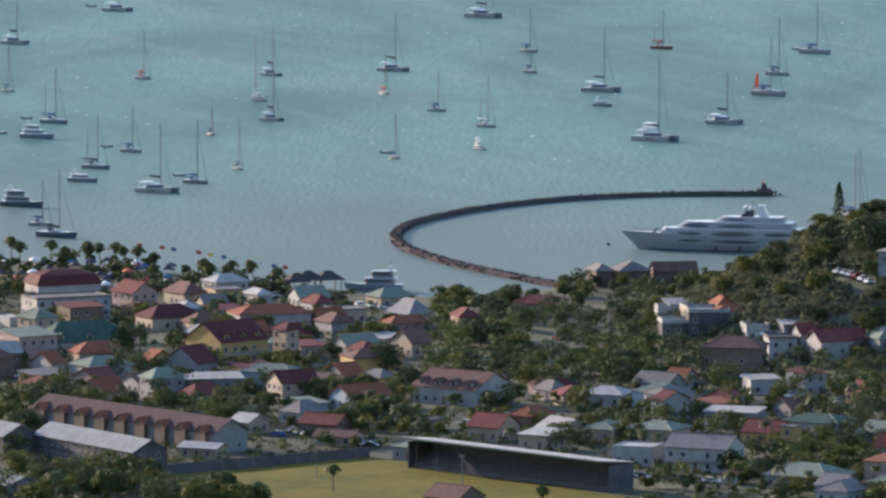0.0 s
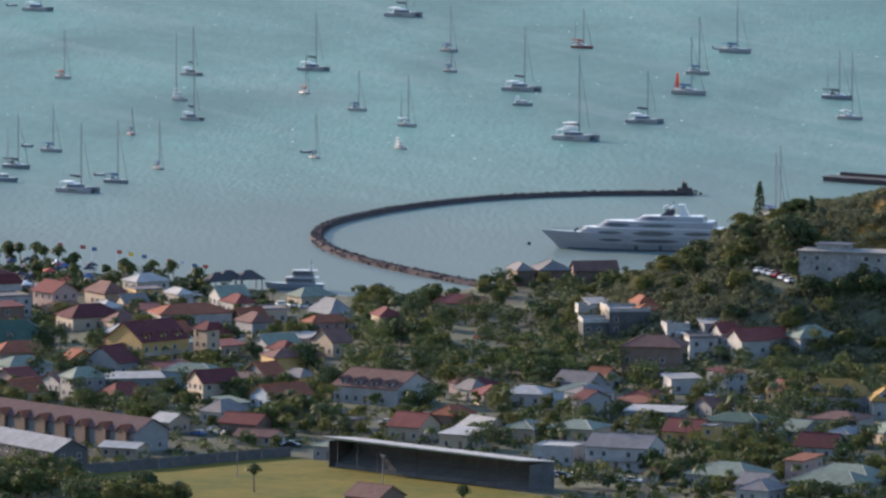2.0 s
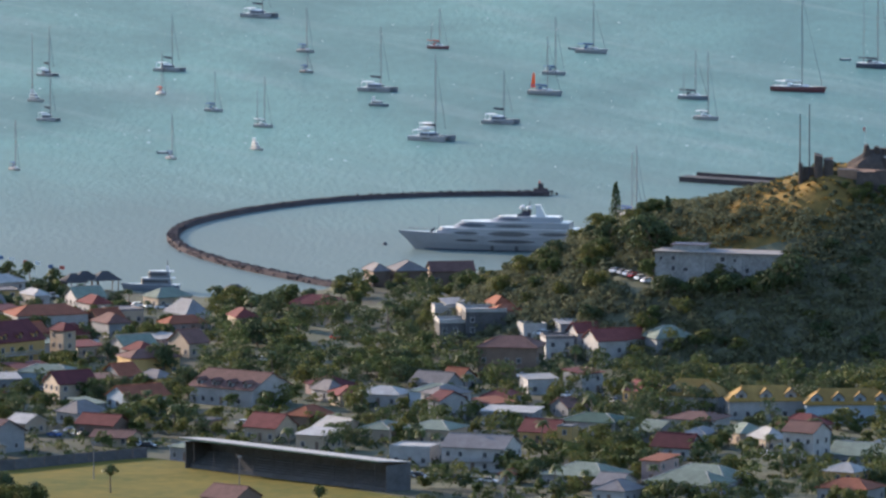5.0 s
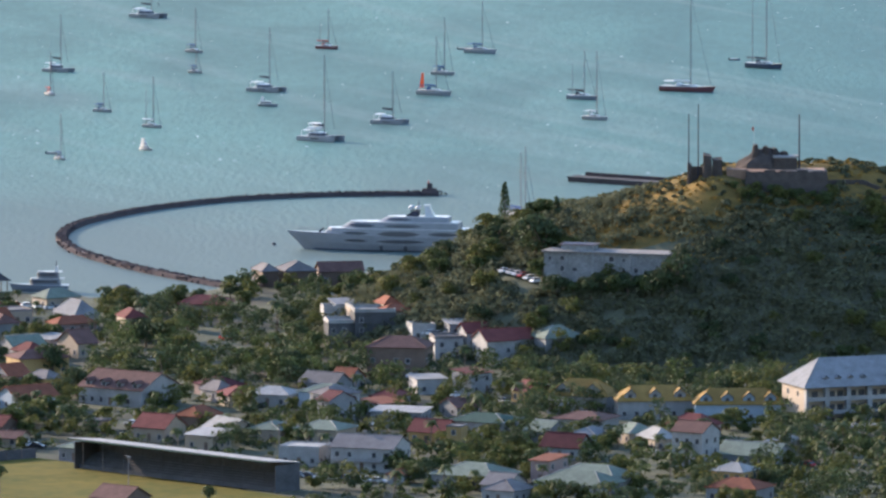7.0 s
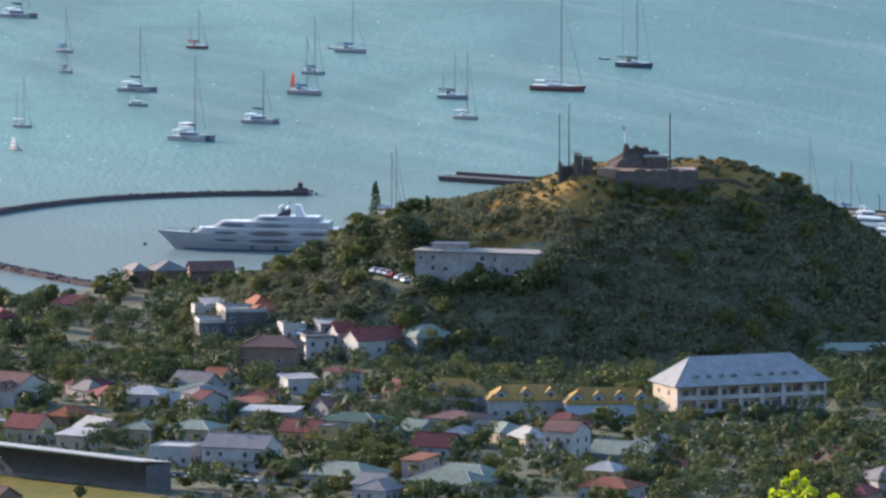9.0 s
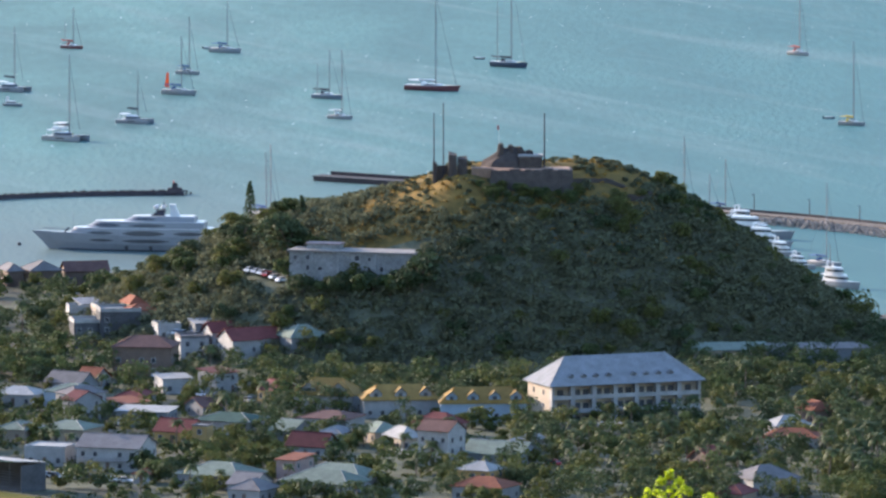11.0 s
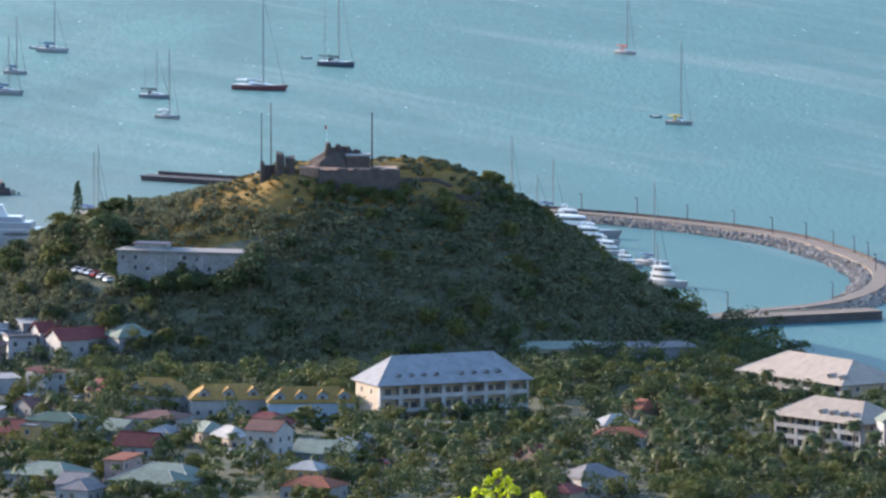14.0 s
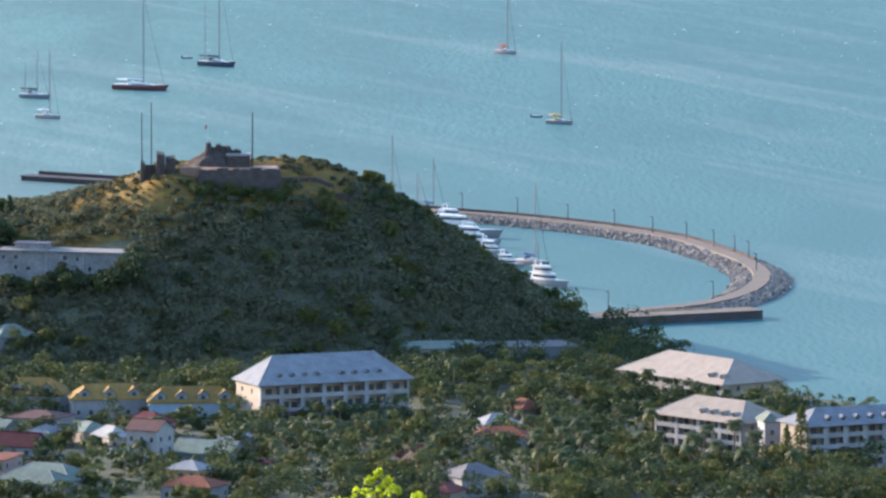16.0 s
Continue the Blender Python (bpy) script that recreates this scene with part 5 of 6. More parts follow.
def motor_yacht(x, y, span, turn, hull=GEL, label="white motor yacht", decks=2, mast=0.0, group="motor boats", name="motor_yacht", top=GEL):
    turn = turn if abs(turn) > 90 else heading(turn)
    L = min(length(span, turn, 0.24), 34)
    beam, free = 0.27 * L if L < 16 else 0.22 * L, 0.11 * L if L < 16 else 2.0
    ob = thing(name, x, y, 0, turn, label, "motorboat", group)
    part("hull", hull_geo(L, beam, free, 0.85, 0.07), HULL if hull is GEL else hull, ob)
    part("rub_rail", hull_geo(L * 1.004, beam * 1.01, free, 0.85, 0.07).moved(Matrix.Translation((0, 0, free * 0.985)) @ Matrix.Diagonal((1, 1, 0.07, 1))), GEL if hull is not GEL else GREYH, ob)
    z, a, b, hw = free * 1.02, -L * 0.36, L * 0.2, beam * 0.4
    hh = min(1.9, 0.115 * L)
    for k in range(decks):
        s = part("deckhouse", Geo().prism(outline(a, b, hw, 0.55), z, z + hh, -0.08, (a + b) / 2), top, ob)
        part("pane", Geo().prism(outline(a + L * 0.05, b + 0.05, hw * 1.01, 0.55), z + hh * 0.4, z + hh * 0.78, -0.03, (a + b) / 2), GLASS, s)
        part("deck_roof", Geo().prism(outline(a - L * 0.06, b - L * 0.02, hw * 1.06, 0.5), z + hh, z + hh + 0.16), GEL, ob)
        z, a, b, hw = z + hh + 0.16, a + L * 0.03, b - L * 0.13, hw * 0.86
    arch = part("radar_arch", Geo().box(a, a + 0.5, -hw, -hw + 0.2, z, z + 1.2), GEL, ob)
    part("radar_bar", Geo().box(a, a + 0.5, -hw, hw, z + 1.2, z + 1.4), GEL, arch)
    part("radar_arch", Geo().box(a, a + 0.5, hw - 0.2, hw, z, z + 1.2), GEL, ob)
    if mast:
        part("mast", Geo().tube((a + 0.3, 0, z), (a + 0.3, 0, mast), 0.2, 0.1, 6), ALU, ob)
    return ob


def dinghy(x, y, turn):
    ob = thing("dinghy", x, y, 0, turn, "small dark inflatable dinghy afloat", "dinghy", "dinghies")
    part("hull", hull_geo(3.6, 1.7, 0.55, 0.9, 0.04, 0.2), GREYH, ob)
    part("outboard", Geo().box(-2.1, -1.7, -0.2, 0.2, -0.2, 0.9), TYRE, ob)


catamaran(-289.3, 694.5, 10.7, -12, 18)
catamaran(-261.0, 833.4, 11.8, -14, 17)
sailboat(-236.7, 557.5, 6.5, -42, 17, canopy=CANVAS_RED)
sailboat(-279.5, 506.8, 5.3, -40, 16)
sailboat(-257.0, 394.1, 9.9, -10, 18.5, GREYH, "grey ketch at anchor with two bare masts", mizzen=13.5)
motor_yacht(-259.3, 342.4, 11.6, -6, GREYH, "grey low motor cruiser at anchor")
sailboat(-226.1, 295.0, 7.6, -18, 15)
sailboat(-234.2, 240.0, 9.6, -14, 17.5, GREYH, "grey ketch with two bare masts", CANVAS_DARK, 13)
motor_yacht(-235.9, 197.6, 9.8, -8, GREYH, "grey motor cruiser at anchor", 1)
catamaran(-210.7, 164.0, 14.3, -12, 21.5, "large white catamaran with dark sail bag", CANVAS_DARK)
sailboat(-200.3, 193.2, 8.4, -16, 20, GREYH)
sailboat(-189.1, 237.7, 4.4, -66, 16)
sailboat(-203.4, 354.0, 3.3, -66, 9.5, MAROON, "small maroon-hulled sloop at anchor")
catamaran(-193.6, 571.9, 8.1, -40, 17, "white catamaran with dark canvas", CANVAS_DARK)
motor_yacht(-193.2, 475.9, 6.2, -40, GEL, "white fishing boat with a tall thin mast", 2, 23)
catamaran(-186.0, 406.4, 8.5, -20, 17)
motor_yacht(-249.9, 118.5, 13.8, -8, NAVY, "dark blue trawler yacht at anchor", 2, 0, top=GREYH)
sailboat(-240.3, 60.1, 8.1, -10, 14, GREYH)
sailboat(-233.5, 26.6, 13.1, -8, 20.5, NAVY, "navy-hulled sailing yacht at anchor", CANVAS_DARK)
catamaran(-152.6, 590.7, 11.6, -20, 20, "white catamaran with dark canvas", CANVAS_DARK)
sailboat(-152.3, 502.4, 4.3, -64, 14.5, canopy=CANVAS_RED)
sailboat(-132.8, 440.6, 6.7, -20, 13.5)
sailboat(-114.8, 384.5, 7.0, -30, 17, GEL, "white ketch with two bare masts", CANVAS_WHITE, 12.5)
motor_yacht(-114.6, 306.3, 4.9, -58, GEL, "white motor boat with a high wheelhouse")
sailboat(-141.0, 274.9, 4.3, -64, 15)
catamaran(-127.9, 810.8, 14.2, -18, 17)
sailboat(-107.8, 665.9, 6.9, -34, 16)
sailboat(-105.5, 585.6, 5.4, -44, 8, GEL, "white sloop with a blue awning", CANVAS_BLUE)
catamaran(-79.8, 515.2, 14.0, -14, 22)
motor_yacht(-78.4, 460.8, 6.9, -14, GREYH, "small grey cabin cruiser at anchor", 1)
sailboat(-61.8, 681.0, 8.3, -20, 14.5, MAROON, "dark red wooden ketch at anchor", CANVAS_RED, 9.5)
catamaran(-59.0, 339.0, 16.0, -18, 28, "very large white catamaran with a flybridge", CANVAS_DARK, True)
sailboat(-8.2, 664.5, 11.7, -10, 18.5)
sailboat(-20.8, 579.4, 8.6, -14, 20)
flagged = sailboat(-23.4, 502.2, 12.4, -14, 20, GEL, "white sailing yacht with an orange sail at its stern")
part("orange_sail", Geo().prism([(-5.6, -0.1), (-3.9, -0.1), (-3.9, 0.1), (-5.6, 0.1)], 2.4, 7.2, -0.6, -4.2, 0), CANVAS_ORANGE, flagged)
catamaran(-37.3, 398.9, 12.9, -12, 17.5, "white catamaran with a dark sail cover", CANVAS_DARK)
sailboat(26.3, 486.8, 10.9, -12, 16.5, GREYH, "grey ketch with two bare masts", CANVAS_DARK, 12)
sailboat(30.1, 412.8, 8.9, -24, 23, canopy=CANVAS_WHITE)
sailboat(61.7, 516.5, 19.3, -8, 34, MAROON, "long maroon-hulled sloop with a very tall mast", CANVAS_WHITE, name="large_sloop")
sailboat(89.5, 605.4, 13.5, -18, 34, NAVY, "navy-hulled schooner with two tall masts", CANVAS_DARK, 31, name="schooner")
sailboat(191.1, 651.0, 8.2, -50, 24, GEL, "white sailing yacht with red canvas", CANVAS_RED)
sailboat(197.2, 387.3, 9.2, -26, 28, GEL, "white-hulled yacht with bright yellow canvas", CANVAS_YEL)
for px in ((-271.5, 852.8), (-266.8, 409.9), (-234.7, 312.1), (-206.5, 216.8), (-144.3, 293.7), (-271.9, 357.7), (80.0, 636.5), (-14.1, 679.0), (190.9, 411.5)):
    dinghy(*px, -10)
# harbour craft behind the hill and by the shore
motor_yacht(-132.8, -120.9, 16.2, 176, GREYH, "grey motor yacht moored off the waterfront", 2, 9, top=GREYH)
for x, y, sp, tn, hl in ((150.1, 56.4, 13, -32, GEL), (151.0, 27.8, 24, -20, GEL), (153.9, -0.5, 15, -26, GEL), (157.8, -26.8, 10, -36, GEL), (161.3, -62.3, 9, -44, GEL)):
    motor_yacht(x, y, sp, tn, hl, "white motor yacht moored in the marina", 2, 0, "marina yachts")
sport = motor_yacht(170.1, -114.5, 12.7, -56, GEL, "white sport cruiser moored stern-to in the marina", 2, 12, "marina yachts")
for x, y, h in ((132.1, 106.3, 23), (139.3, 92.3, 13), (144.3, 95.5, 17), (168.1, -57.8, 25), (4.6, 91.6, 20), (6.0, 83.1, 23)):
    sailboat(x, y, 11, -50, h, GEL, "white sailing yacht moored in the marina", CANVAS_BLUE, group="marina yachts")


def superyacht():
    """A white four-deck yacht moored inside the mole, bow towards the open bay."""
    x0, y0 = -56.2, -2.7
    turn = 171.0
    L, beam, free = 50.0, 9.5, 4.3
    t = radians(turn)
    cx, cy = x0 - math.cos(t) * L * 0.46, y0 - math.sin(t) * L * 0.46
    ob = thing("superyacht", cx, cy, 0, turn, "large white four-deck superyacht moored inside the mole", "yacht")
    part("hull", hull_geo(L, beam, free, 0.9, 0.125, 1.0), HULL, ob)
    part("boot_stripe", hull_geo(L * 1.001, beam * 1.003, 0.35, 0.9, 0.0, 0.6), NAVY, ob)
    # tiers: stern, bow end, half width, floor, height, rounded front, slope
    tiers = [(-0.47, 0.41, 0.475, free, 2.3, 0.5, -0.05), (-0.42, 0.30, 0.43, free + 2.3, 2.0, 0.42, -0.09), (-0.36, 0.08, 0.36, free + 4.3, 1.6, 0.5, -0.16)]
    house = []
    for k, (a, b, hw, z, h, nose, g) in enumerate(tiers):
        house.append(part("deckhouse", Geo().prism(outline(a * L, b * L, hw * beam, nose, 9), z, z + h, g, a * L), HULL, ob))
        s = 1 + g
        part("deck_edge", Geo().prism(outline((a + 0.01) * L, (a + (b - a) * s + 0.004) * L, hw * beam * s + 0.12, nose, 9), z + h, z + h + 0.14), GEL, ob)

    def side(k, x, z):
        a, b, hw, zb, h, nose, g = tiers[k]
        s = 1 + g * (z - zb) / h
        u = a * L + (x - a * L) / s
        f = b * L - (b - a) * L * nose
        return s * hw * beam * (1.0 if u < f else math.sqrt(max(0.0, 1 - ((u - f) / (b * L - f)) ** 2)))

    def band(k, wa, wb, zc, hh, sgn):
        """A long dark window with drawn-out ends, lying on the side of tier k."""
        rings = []
        for i in range(13):
            u = -1 + i / 6.0
            x = (wa + (wb - wa) * i / 12.0) * L
            e = max(0.06, (1 - abs(u) ** 2.6)) * hh * 1.25
            lo, hi = zc - e * 0.5, zc + e * 0.5
            r = [(x, side(k, x, lo) - 0.15, lo), (x, side(k, x, lo) + 0.05, lo), (x, side(k, x, hi) + 0.05, hi), (x, side(k, x, hi) - 0.15, hi)]
            rings.append([(p[0], p[1] * sgn, p[2]) for p in r])
        part("window_band", Geo().loft(rings), GLASS, house[k])

    for sgn in (-1, 1):
        band(0, 0.12, 0.28, free + 1.0, 0.75, sgn)
        band(0, -0.19, 0.07, free + 0.95, 1.25, sgn)
        band(0, -0.42, -0.24, free + 1.0, 0.9, sgn)
        band(1, 0.08, 0.25, free + 2.3 + 1.0, 0.85, sgn)
        band(1, -0.2, 0.03, free + 2.3 + 1.0, 0.7, sgn)
        band(2, -0.14, 0.02, free + 4.3 + 0.9, 0.5, sgn)
        part("hull_window", hull_band(L, beam, free, 0.12, 0.27, 3.15, 0.75, sgn), GLASS, ob)
        part("hull_window", hull_band(L, beam, free, -0.22, 0.07, 3.05, 1.0, sgn), GLASS, ob)
        for k in (0.03, -0.115):
            part("hull_door", Geo().box(k * L, k * L + 0.9, sgn * beam * 0.49 - 0.14, sgn * beam * 0.49 + 0.14, 0.4, 1.7), GLASS, ob)
        part("bow_rail", Geo().tube((L * 0.3, sgn * beam * 0.4, free * 1.2 + 0.8), (L * 0.56, sgn * 0.7, free * 1.28 + 0.7), 0.05, 0.05, 4), ALU, ob)
    z = free + 5.9
    m = part("mast_arch", Geo().prism([(-L * 0.17, -1.6), (-L * 0.09, -1.6), (-L * 0.09, 1.6), (-L * 0.17, 1.6)], z, z + 1.8, -0.5, -L * 0.19), CANVAS_DARK, ob)
    part("mast", Geo().tube((-L * 0.16, 0, z + 1.6), (-L * 0.175, 0, z + 4.8), 0.2, 0.07, 8), CANVAS_DARK, m)
    part("radar_bar", Geo().box(-L * 0.16, -L * 0.15, -1.1, 1.1, z + 2.6, z + 2.75), GEL, m)
    for dx, dy, r in ((1.7, -1.5, 0.62), (1.7, 1.5, 0.62), (-0.5, -1.2, 0.62), (-0.5, 1.2, 0.62)):
        d = part("satellite_dome", Geo().ball((-L * 0.16 + dx, dy, z + 2.7), r, 10), GEL, ob, smooth=True)
        part("pedestal", Geo().tube((-L * 0.16 + dx * 0.6, dy * 0.8, z + 1.2), (-L * 0.16 + dx, dy, z + 2.2), 0.2, 0.16, 6), CANVAS_DARK, d)
    part("funnel", Geo().loft([[(-L * f, y, zz) for f, y in ((c + w, -1.1), (c - w, -1.1), (c - w, 1.1), (c + w, 1.1))] for c, w, zz in ((0.245, 0.04, z - 1.4), (0.235, 0.022, z + 1.2), (0.225, 0.014, z + 3.0), (0.221, 0.02, z + 3.5))]), GEL, ob)
    for x, y, zz in ((-0.3, 0, z - 1.2), (-0.33, 1.0, z - 1.2), (-0.27, -1.2, z - 1.2)):
        part("sun_bed", Geo().box(x * L - 1, x * L + 1, y - 0.7, y + 0.7, zz, zz + 1.0), GEL, ob)
    part("jackstaff", Geo().tube((L * 0.375, 0, free + 1.0), (L * 0.375, 0, free + 7.0), 0.07, 0.05, 6), ALU, ob)
    part("tender_crane", Geo().tube((L * 0.43, 0, free + 0.6), (L * 0.40, 0, free + 2.1), 0.35, 0.25, 6), CANVAS_DARK, ob)


def hull_band(L, beam, free, wa, wb, zc, hh, sgn):
    """A long dark window with drawn-out ends on the yacht's side."""
    rings = []
    for i in range(13):
        u = -1 + i / 6.0
        f = wa + (wb - wa) * i / 12.0
        t = f + 0.5
        w = beam / 2 * (0.9 + 0.1 * math.sin(min(1, t / 0.45) * math.pi / 2)) if t < 0.45 else beam / 2 * (1 - ((t - 0.45) / 0.55) ** 2.2)
        e = max(0.06, 1 - abs(u) ** 2.6) * hh * 0.5
        rings.append([(f * L, sgn * (w - 0.2), zc - e), (f * L, sgn * (w + 0.03), zc - e), (f * L, sgn * (w + 0.05), zc + e), (f * L, sgn * (w - 0.2), zc + e)])
    return Geo().loft(rings)


superyacht()
x, y = -68.2, 8.6
b = thing("mooring_buoy", x, y, 0, 0, "small dark mooring buoy afloat", "buoy")
part("float", Geo().ball((0, 0, 0.3), 0.6, 8), CANVAS_DARK, b)


# ---- trees ----
def crown_data(seed, r, h, lobes, count, size, material, flat=0.75):
    rng = random.Random(seed)
    cs, rs = [], []
    for k in range(lobes):
        a, q = rng.uniform(0, 2 * math.pi), math.sqrt(rng.random()) * r * 0.72
        z = h * 0.78 + rng.uniform(-0.75, 0.5) * r * (1 - 0.6 * q / r)
        lr = rng.uniform(0.34, 0.56) * r
        cs.append((math.cos(a) * q, math.sin(a) * q, z))
        rs.append((lr, lr, lr * flat))
    return cards("crown", cs, rs, count, size, material, seed)


def trunk_data(seed, h, r, limbs):
    rng = random.Random(seed)
    g = Geo()
    bend = (rng.uniform(-0.3, 0.3), rng.uniform(-0.3, 0.3))
    g.tube((0, 0, -0.6), (bend[0], bend[1], h * 0.55), r, r * 0.7, 7)
    for k in range(limbs):
        a = 2 * math.pi * (k + rng.random() * 0.6) / limbs
        g.tube((bend[0], bend[1], h * 0.5), (math.cos(a) * h * 0.35, math.sin(a) * h * 0.35, h * rng.uniform(0.85, 1.1)), r * 0.55, r * 0.15, 5)
    return g.data("trunk", BARK)


TREES = []
for k, (r, h, m) in enumerate(((3.3, 4.4, LEAF), (4.3, 5.2, LEAF), (2.8, 3.4, LEAF2), (3.7, 4.8, LEAF3), (4.9, 6.2, LEAF3), (3.1, 3.8, LEAF2), (2.4, 2.9, LEAF), (4.0, 5.0, LEAF2))):
    TREES.append((trunk_data(60 + k, h, 0.09 * r, 5), crown_data(70 + k, r, h, 17, 62, 0.13 + 0.05 * r, m), r))


def broadleaf(x, y, k, s, turn, z=None, label="", group="town trees"):
    trunk, crown, r = TREES[k]
    words = {"foliage": "leafy green broadleaf tree with a rounded crown", "foliage_olive": "olive-green broadleaf tree with a loose crown", "foliage_dark": "dark green broadleaf tree with a dense crown"}
    ob = thing("tree", x, y, land(x, y) if z is None else z, turn, label or words[crown.materials[0].name], "tree", group)
    ob.scale = (s, s, s * random.uniform(0.85, 1.15))
    part("trunk", trunk, None, ob)
    part("crown", crown, None, ob)
    return ob


def palm_data(seed, h):
    rng = random.Random(seed)
    t = Geo()
    lean = (rng.uniform(-0.8, 0.8), rng.uniform(-0.8, 0.8))
    rings = []
    for i in range(6):
        f = i / 5
        c = (lean[0] * f * f, lean[1] * f * f, h * f - 0.4)
        r = 0.22 - 0.09 * f
        rings.append([(c[0] + math.cos(a) * r, c[1] + math.sin(a) * r, c[2]) for a in (2 * math.pi * k / 7 for k in range(7))])
    t.loft(rings)
    g = Geo()
    top = Vector((lean[0], lean[1], h - 0.4))
    n = 17
    for k in range(n):
        a = 2 * math.pi * k / n + rng.uniform(-0.15, 0.15)
        up = rng.uniform(-0.35, 1.0)
        L = rng.uniform(2.3, 3.2)
        side = Vector((-math.sin(a), math.cos(a), 0))
        prev = None
        for i in range(8):
            f = i / 7
            p = top + Vector((math.cos(a) * L * f * (1 - 0.15 * f), math.sin(a) * L * f * (1 - 0.15 * f), L * (0.75 * up * f - 0.75 * f * f)))
            wd = 0.62 * math.sin(math.pi * min(1, 0.12 + f * 0.9)) + 0.05
            drop = Vector((0, 0, -0.3 * wd))
            if prev is not None:
                q, pw, pd = prev
                # leaflets part along the rib, with gaps between them
                g.face([q, q + (p - q) * 0.7, p + side * wd + pd, q + side * pw * 0.9 + pd])
                g.face([q + (p - q) * 0.7, q, q - side * pw * 0.9 + pd, p - side * wd + pd])
            prev = (p, wd, drop)
    return t.data("trunk", BARK, True), g.data("crown", PALM)


PALMS = [palm_data(90 + k, h) for k, h in enumerate((6.0, 7.6, 9.4, 8.4))]


FAN = cards("fan_head", [(0, 0, 0.5), (0.5, 0.3, 0), (-0.5, 0.4, -0.1), (0.1, -0.6, -0.2), (0, 0, -1.2)], [(1.4, 1.4, 1.4)] * 4 + [(0.7, 0.7, 1.0)], 46, 0.4, PALM, 88, shell=0.4)


def palm(x, y, k, s, turn, label="tall coconut palm with feathery drooping fronds", group="palms"):
    trunk, fronds = PALMS[k]
    ob = thing("palm_tree", x, y, land(x, y), turn, label, "palm tree", group)
    ob.scale = (s, s, s)
    part("trunk", trunk, None, ob)
    part("crown", fronds, None, ob)


WOOD = {0: [], 1: [], 2: []}          # lobes of the trees that stand too close to tell apart
SINGLE = [0]


def wood_tree(x, y, k, s, rng):
    r = TREES[k][2] * s
    for _ in range(9):
        a, q = rng.uniform(0, 2 * math.pi), math.sqrt(rng.random()) * r * 0.7
        lr = rng.uniform(0.36, 0.58) * r
        WOOD[0 if k in (0, 1, 6) else 1 if k in (2, 5, 7) else 2].append(((x + math.cos(a) * q, y + math.sin(a) * q, land(x, y) + r * rng.uniform(0.35, 1.45)), lr))


def zone(xa, ya, xb, yb, n, lo, hi, seed, kinds, palms=0.0, gap=0.6, pals=(0, 1, 3)):
    """Trees strewn over the stretch between a near-left and a far-right corner, clear of the houses."""
    rng = random.Random(seed)
    made, tries = 0, 0
    while made < n and tries < n * 12:
        tries += 1
        x, y = rng.uniform(min(xa, xb), max(xa, xb)), rng.uniform(min(ya, yb), max(ya, yb))
        s = rng.uniform(lo, hi)
        if y > shore(x) - 4 or not clear(x, y, gap):
            continue
        if rng.random() < palms:
            palm(x, y, rng.choice(pals), s * rng.uniform(0.8, 1.05), rng.uniform(0, 360))
            TAKEN.append((x, y, 0.4))
        else:
            k = rng.choice(kinds)
            if made % 3 == 0 and SINGLE[0] < 150:
                broadleaf(x, y, k, s, rng.uniform(0, 360))
                SINGLE[0] += 1
            else:
                wood_tree(x, y, k, s, rng)
            TAKEN.append((x, y, TREES[k][2] * s * 0.33))
        made += 1


ANY = (0, 1, 2, 3, 4, 5, 6, 7)
DARK = (0, 1, 3, 4, 3, 7)
zone(-214.0, -651.6, -150.8, -576.8, 70, 0.8, 1.15, 1, ANY, 0.06, 0.4)
zone(-153.2, -644.1, -129.7, -606.6, 12, 0.7, 1.0, 2, (2, 5, 7), 0.1, 0.4)
zone(-219.2, -576.5, -206.5, -388.0, 16, 0.8, 1.1, 3, DARK)
zone(-217.1, -478.8, -108.6, -384.9, 90, 0.6, 1.0, 4, ANY, 0.05)
zone(-223.0, -388.5, -120.9, -203.4, 95, 0.6, 1.0, 5, ANY, 0.1)
zone(-174.8, -205.1, -83.8, -160.6, 26, 0.5, 0.75, 6, DARK, 0.45)
zone(-111.7, -385.0, -50.5, -183.5, 120, 0.8, 1.2, 7, DARK, 0.08, 0.3)
zone(-88.5, -165.2, -24.7, -117.5, 36, 0.55, 0.8, 8, DARK, 0.12, 0.5)
zone(-133.0, -525.7, -45.4, -382.9, 85, 0.6, 1.0, 9, ANY, 0.06)
zone(-53.2, -629.5, 12.9, -394.3, 110, 0.6, 1.05, 10, ANY, 0.16)
zone(-63.1, -383.4, 24.7, -315.5, 44, 0.8, 1.2, 11, DARK, 0.12)
zone(-19.3, -646.6, 67.6, -473.5, 105, 0.6, 1.05, 12, ANY, 0.14)
zone(10.4, -647.8, 74.5, -452.4, 50, 0.6, 1.0, 13, ANY, 0.15)
zone(68.6, -650.1, 158.3, -462.0, 190, 0.8, 1.1, 14, ANY, 0.0, 0.1)
zone(71.7, -575.1, 123.4, -447.9, 44, 0.75, 1.05, 15, ANY, 1.0, 0.2)
zone(116.2, -564.9, 218.0, -406.1, 60, 0.75, 1.05, 16, ANY, 0.75, 0.2)
zone(146.0, -658.7, 244.0, -575.8, 170, 0.85, 1.15, 17, ANY, 0.05, 0.1)
zone(150.1, -572.2, 220.9, -406.2, 130, 0.7, 1.0, 27, ANY, 0.0, 0.1)
zone(5.0, -447.2, 85.4, -367.8, 110, 0.8, 1.1, 28, DARK, 0.0, 0.1)
zone(117.5, -447.6, 195.6, -324.5, 130, 0.85, 1.15, 18, DARK, 0.04, 0.2)
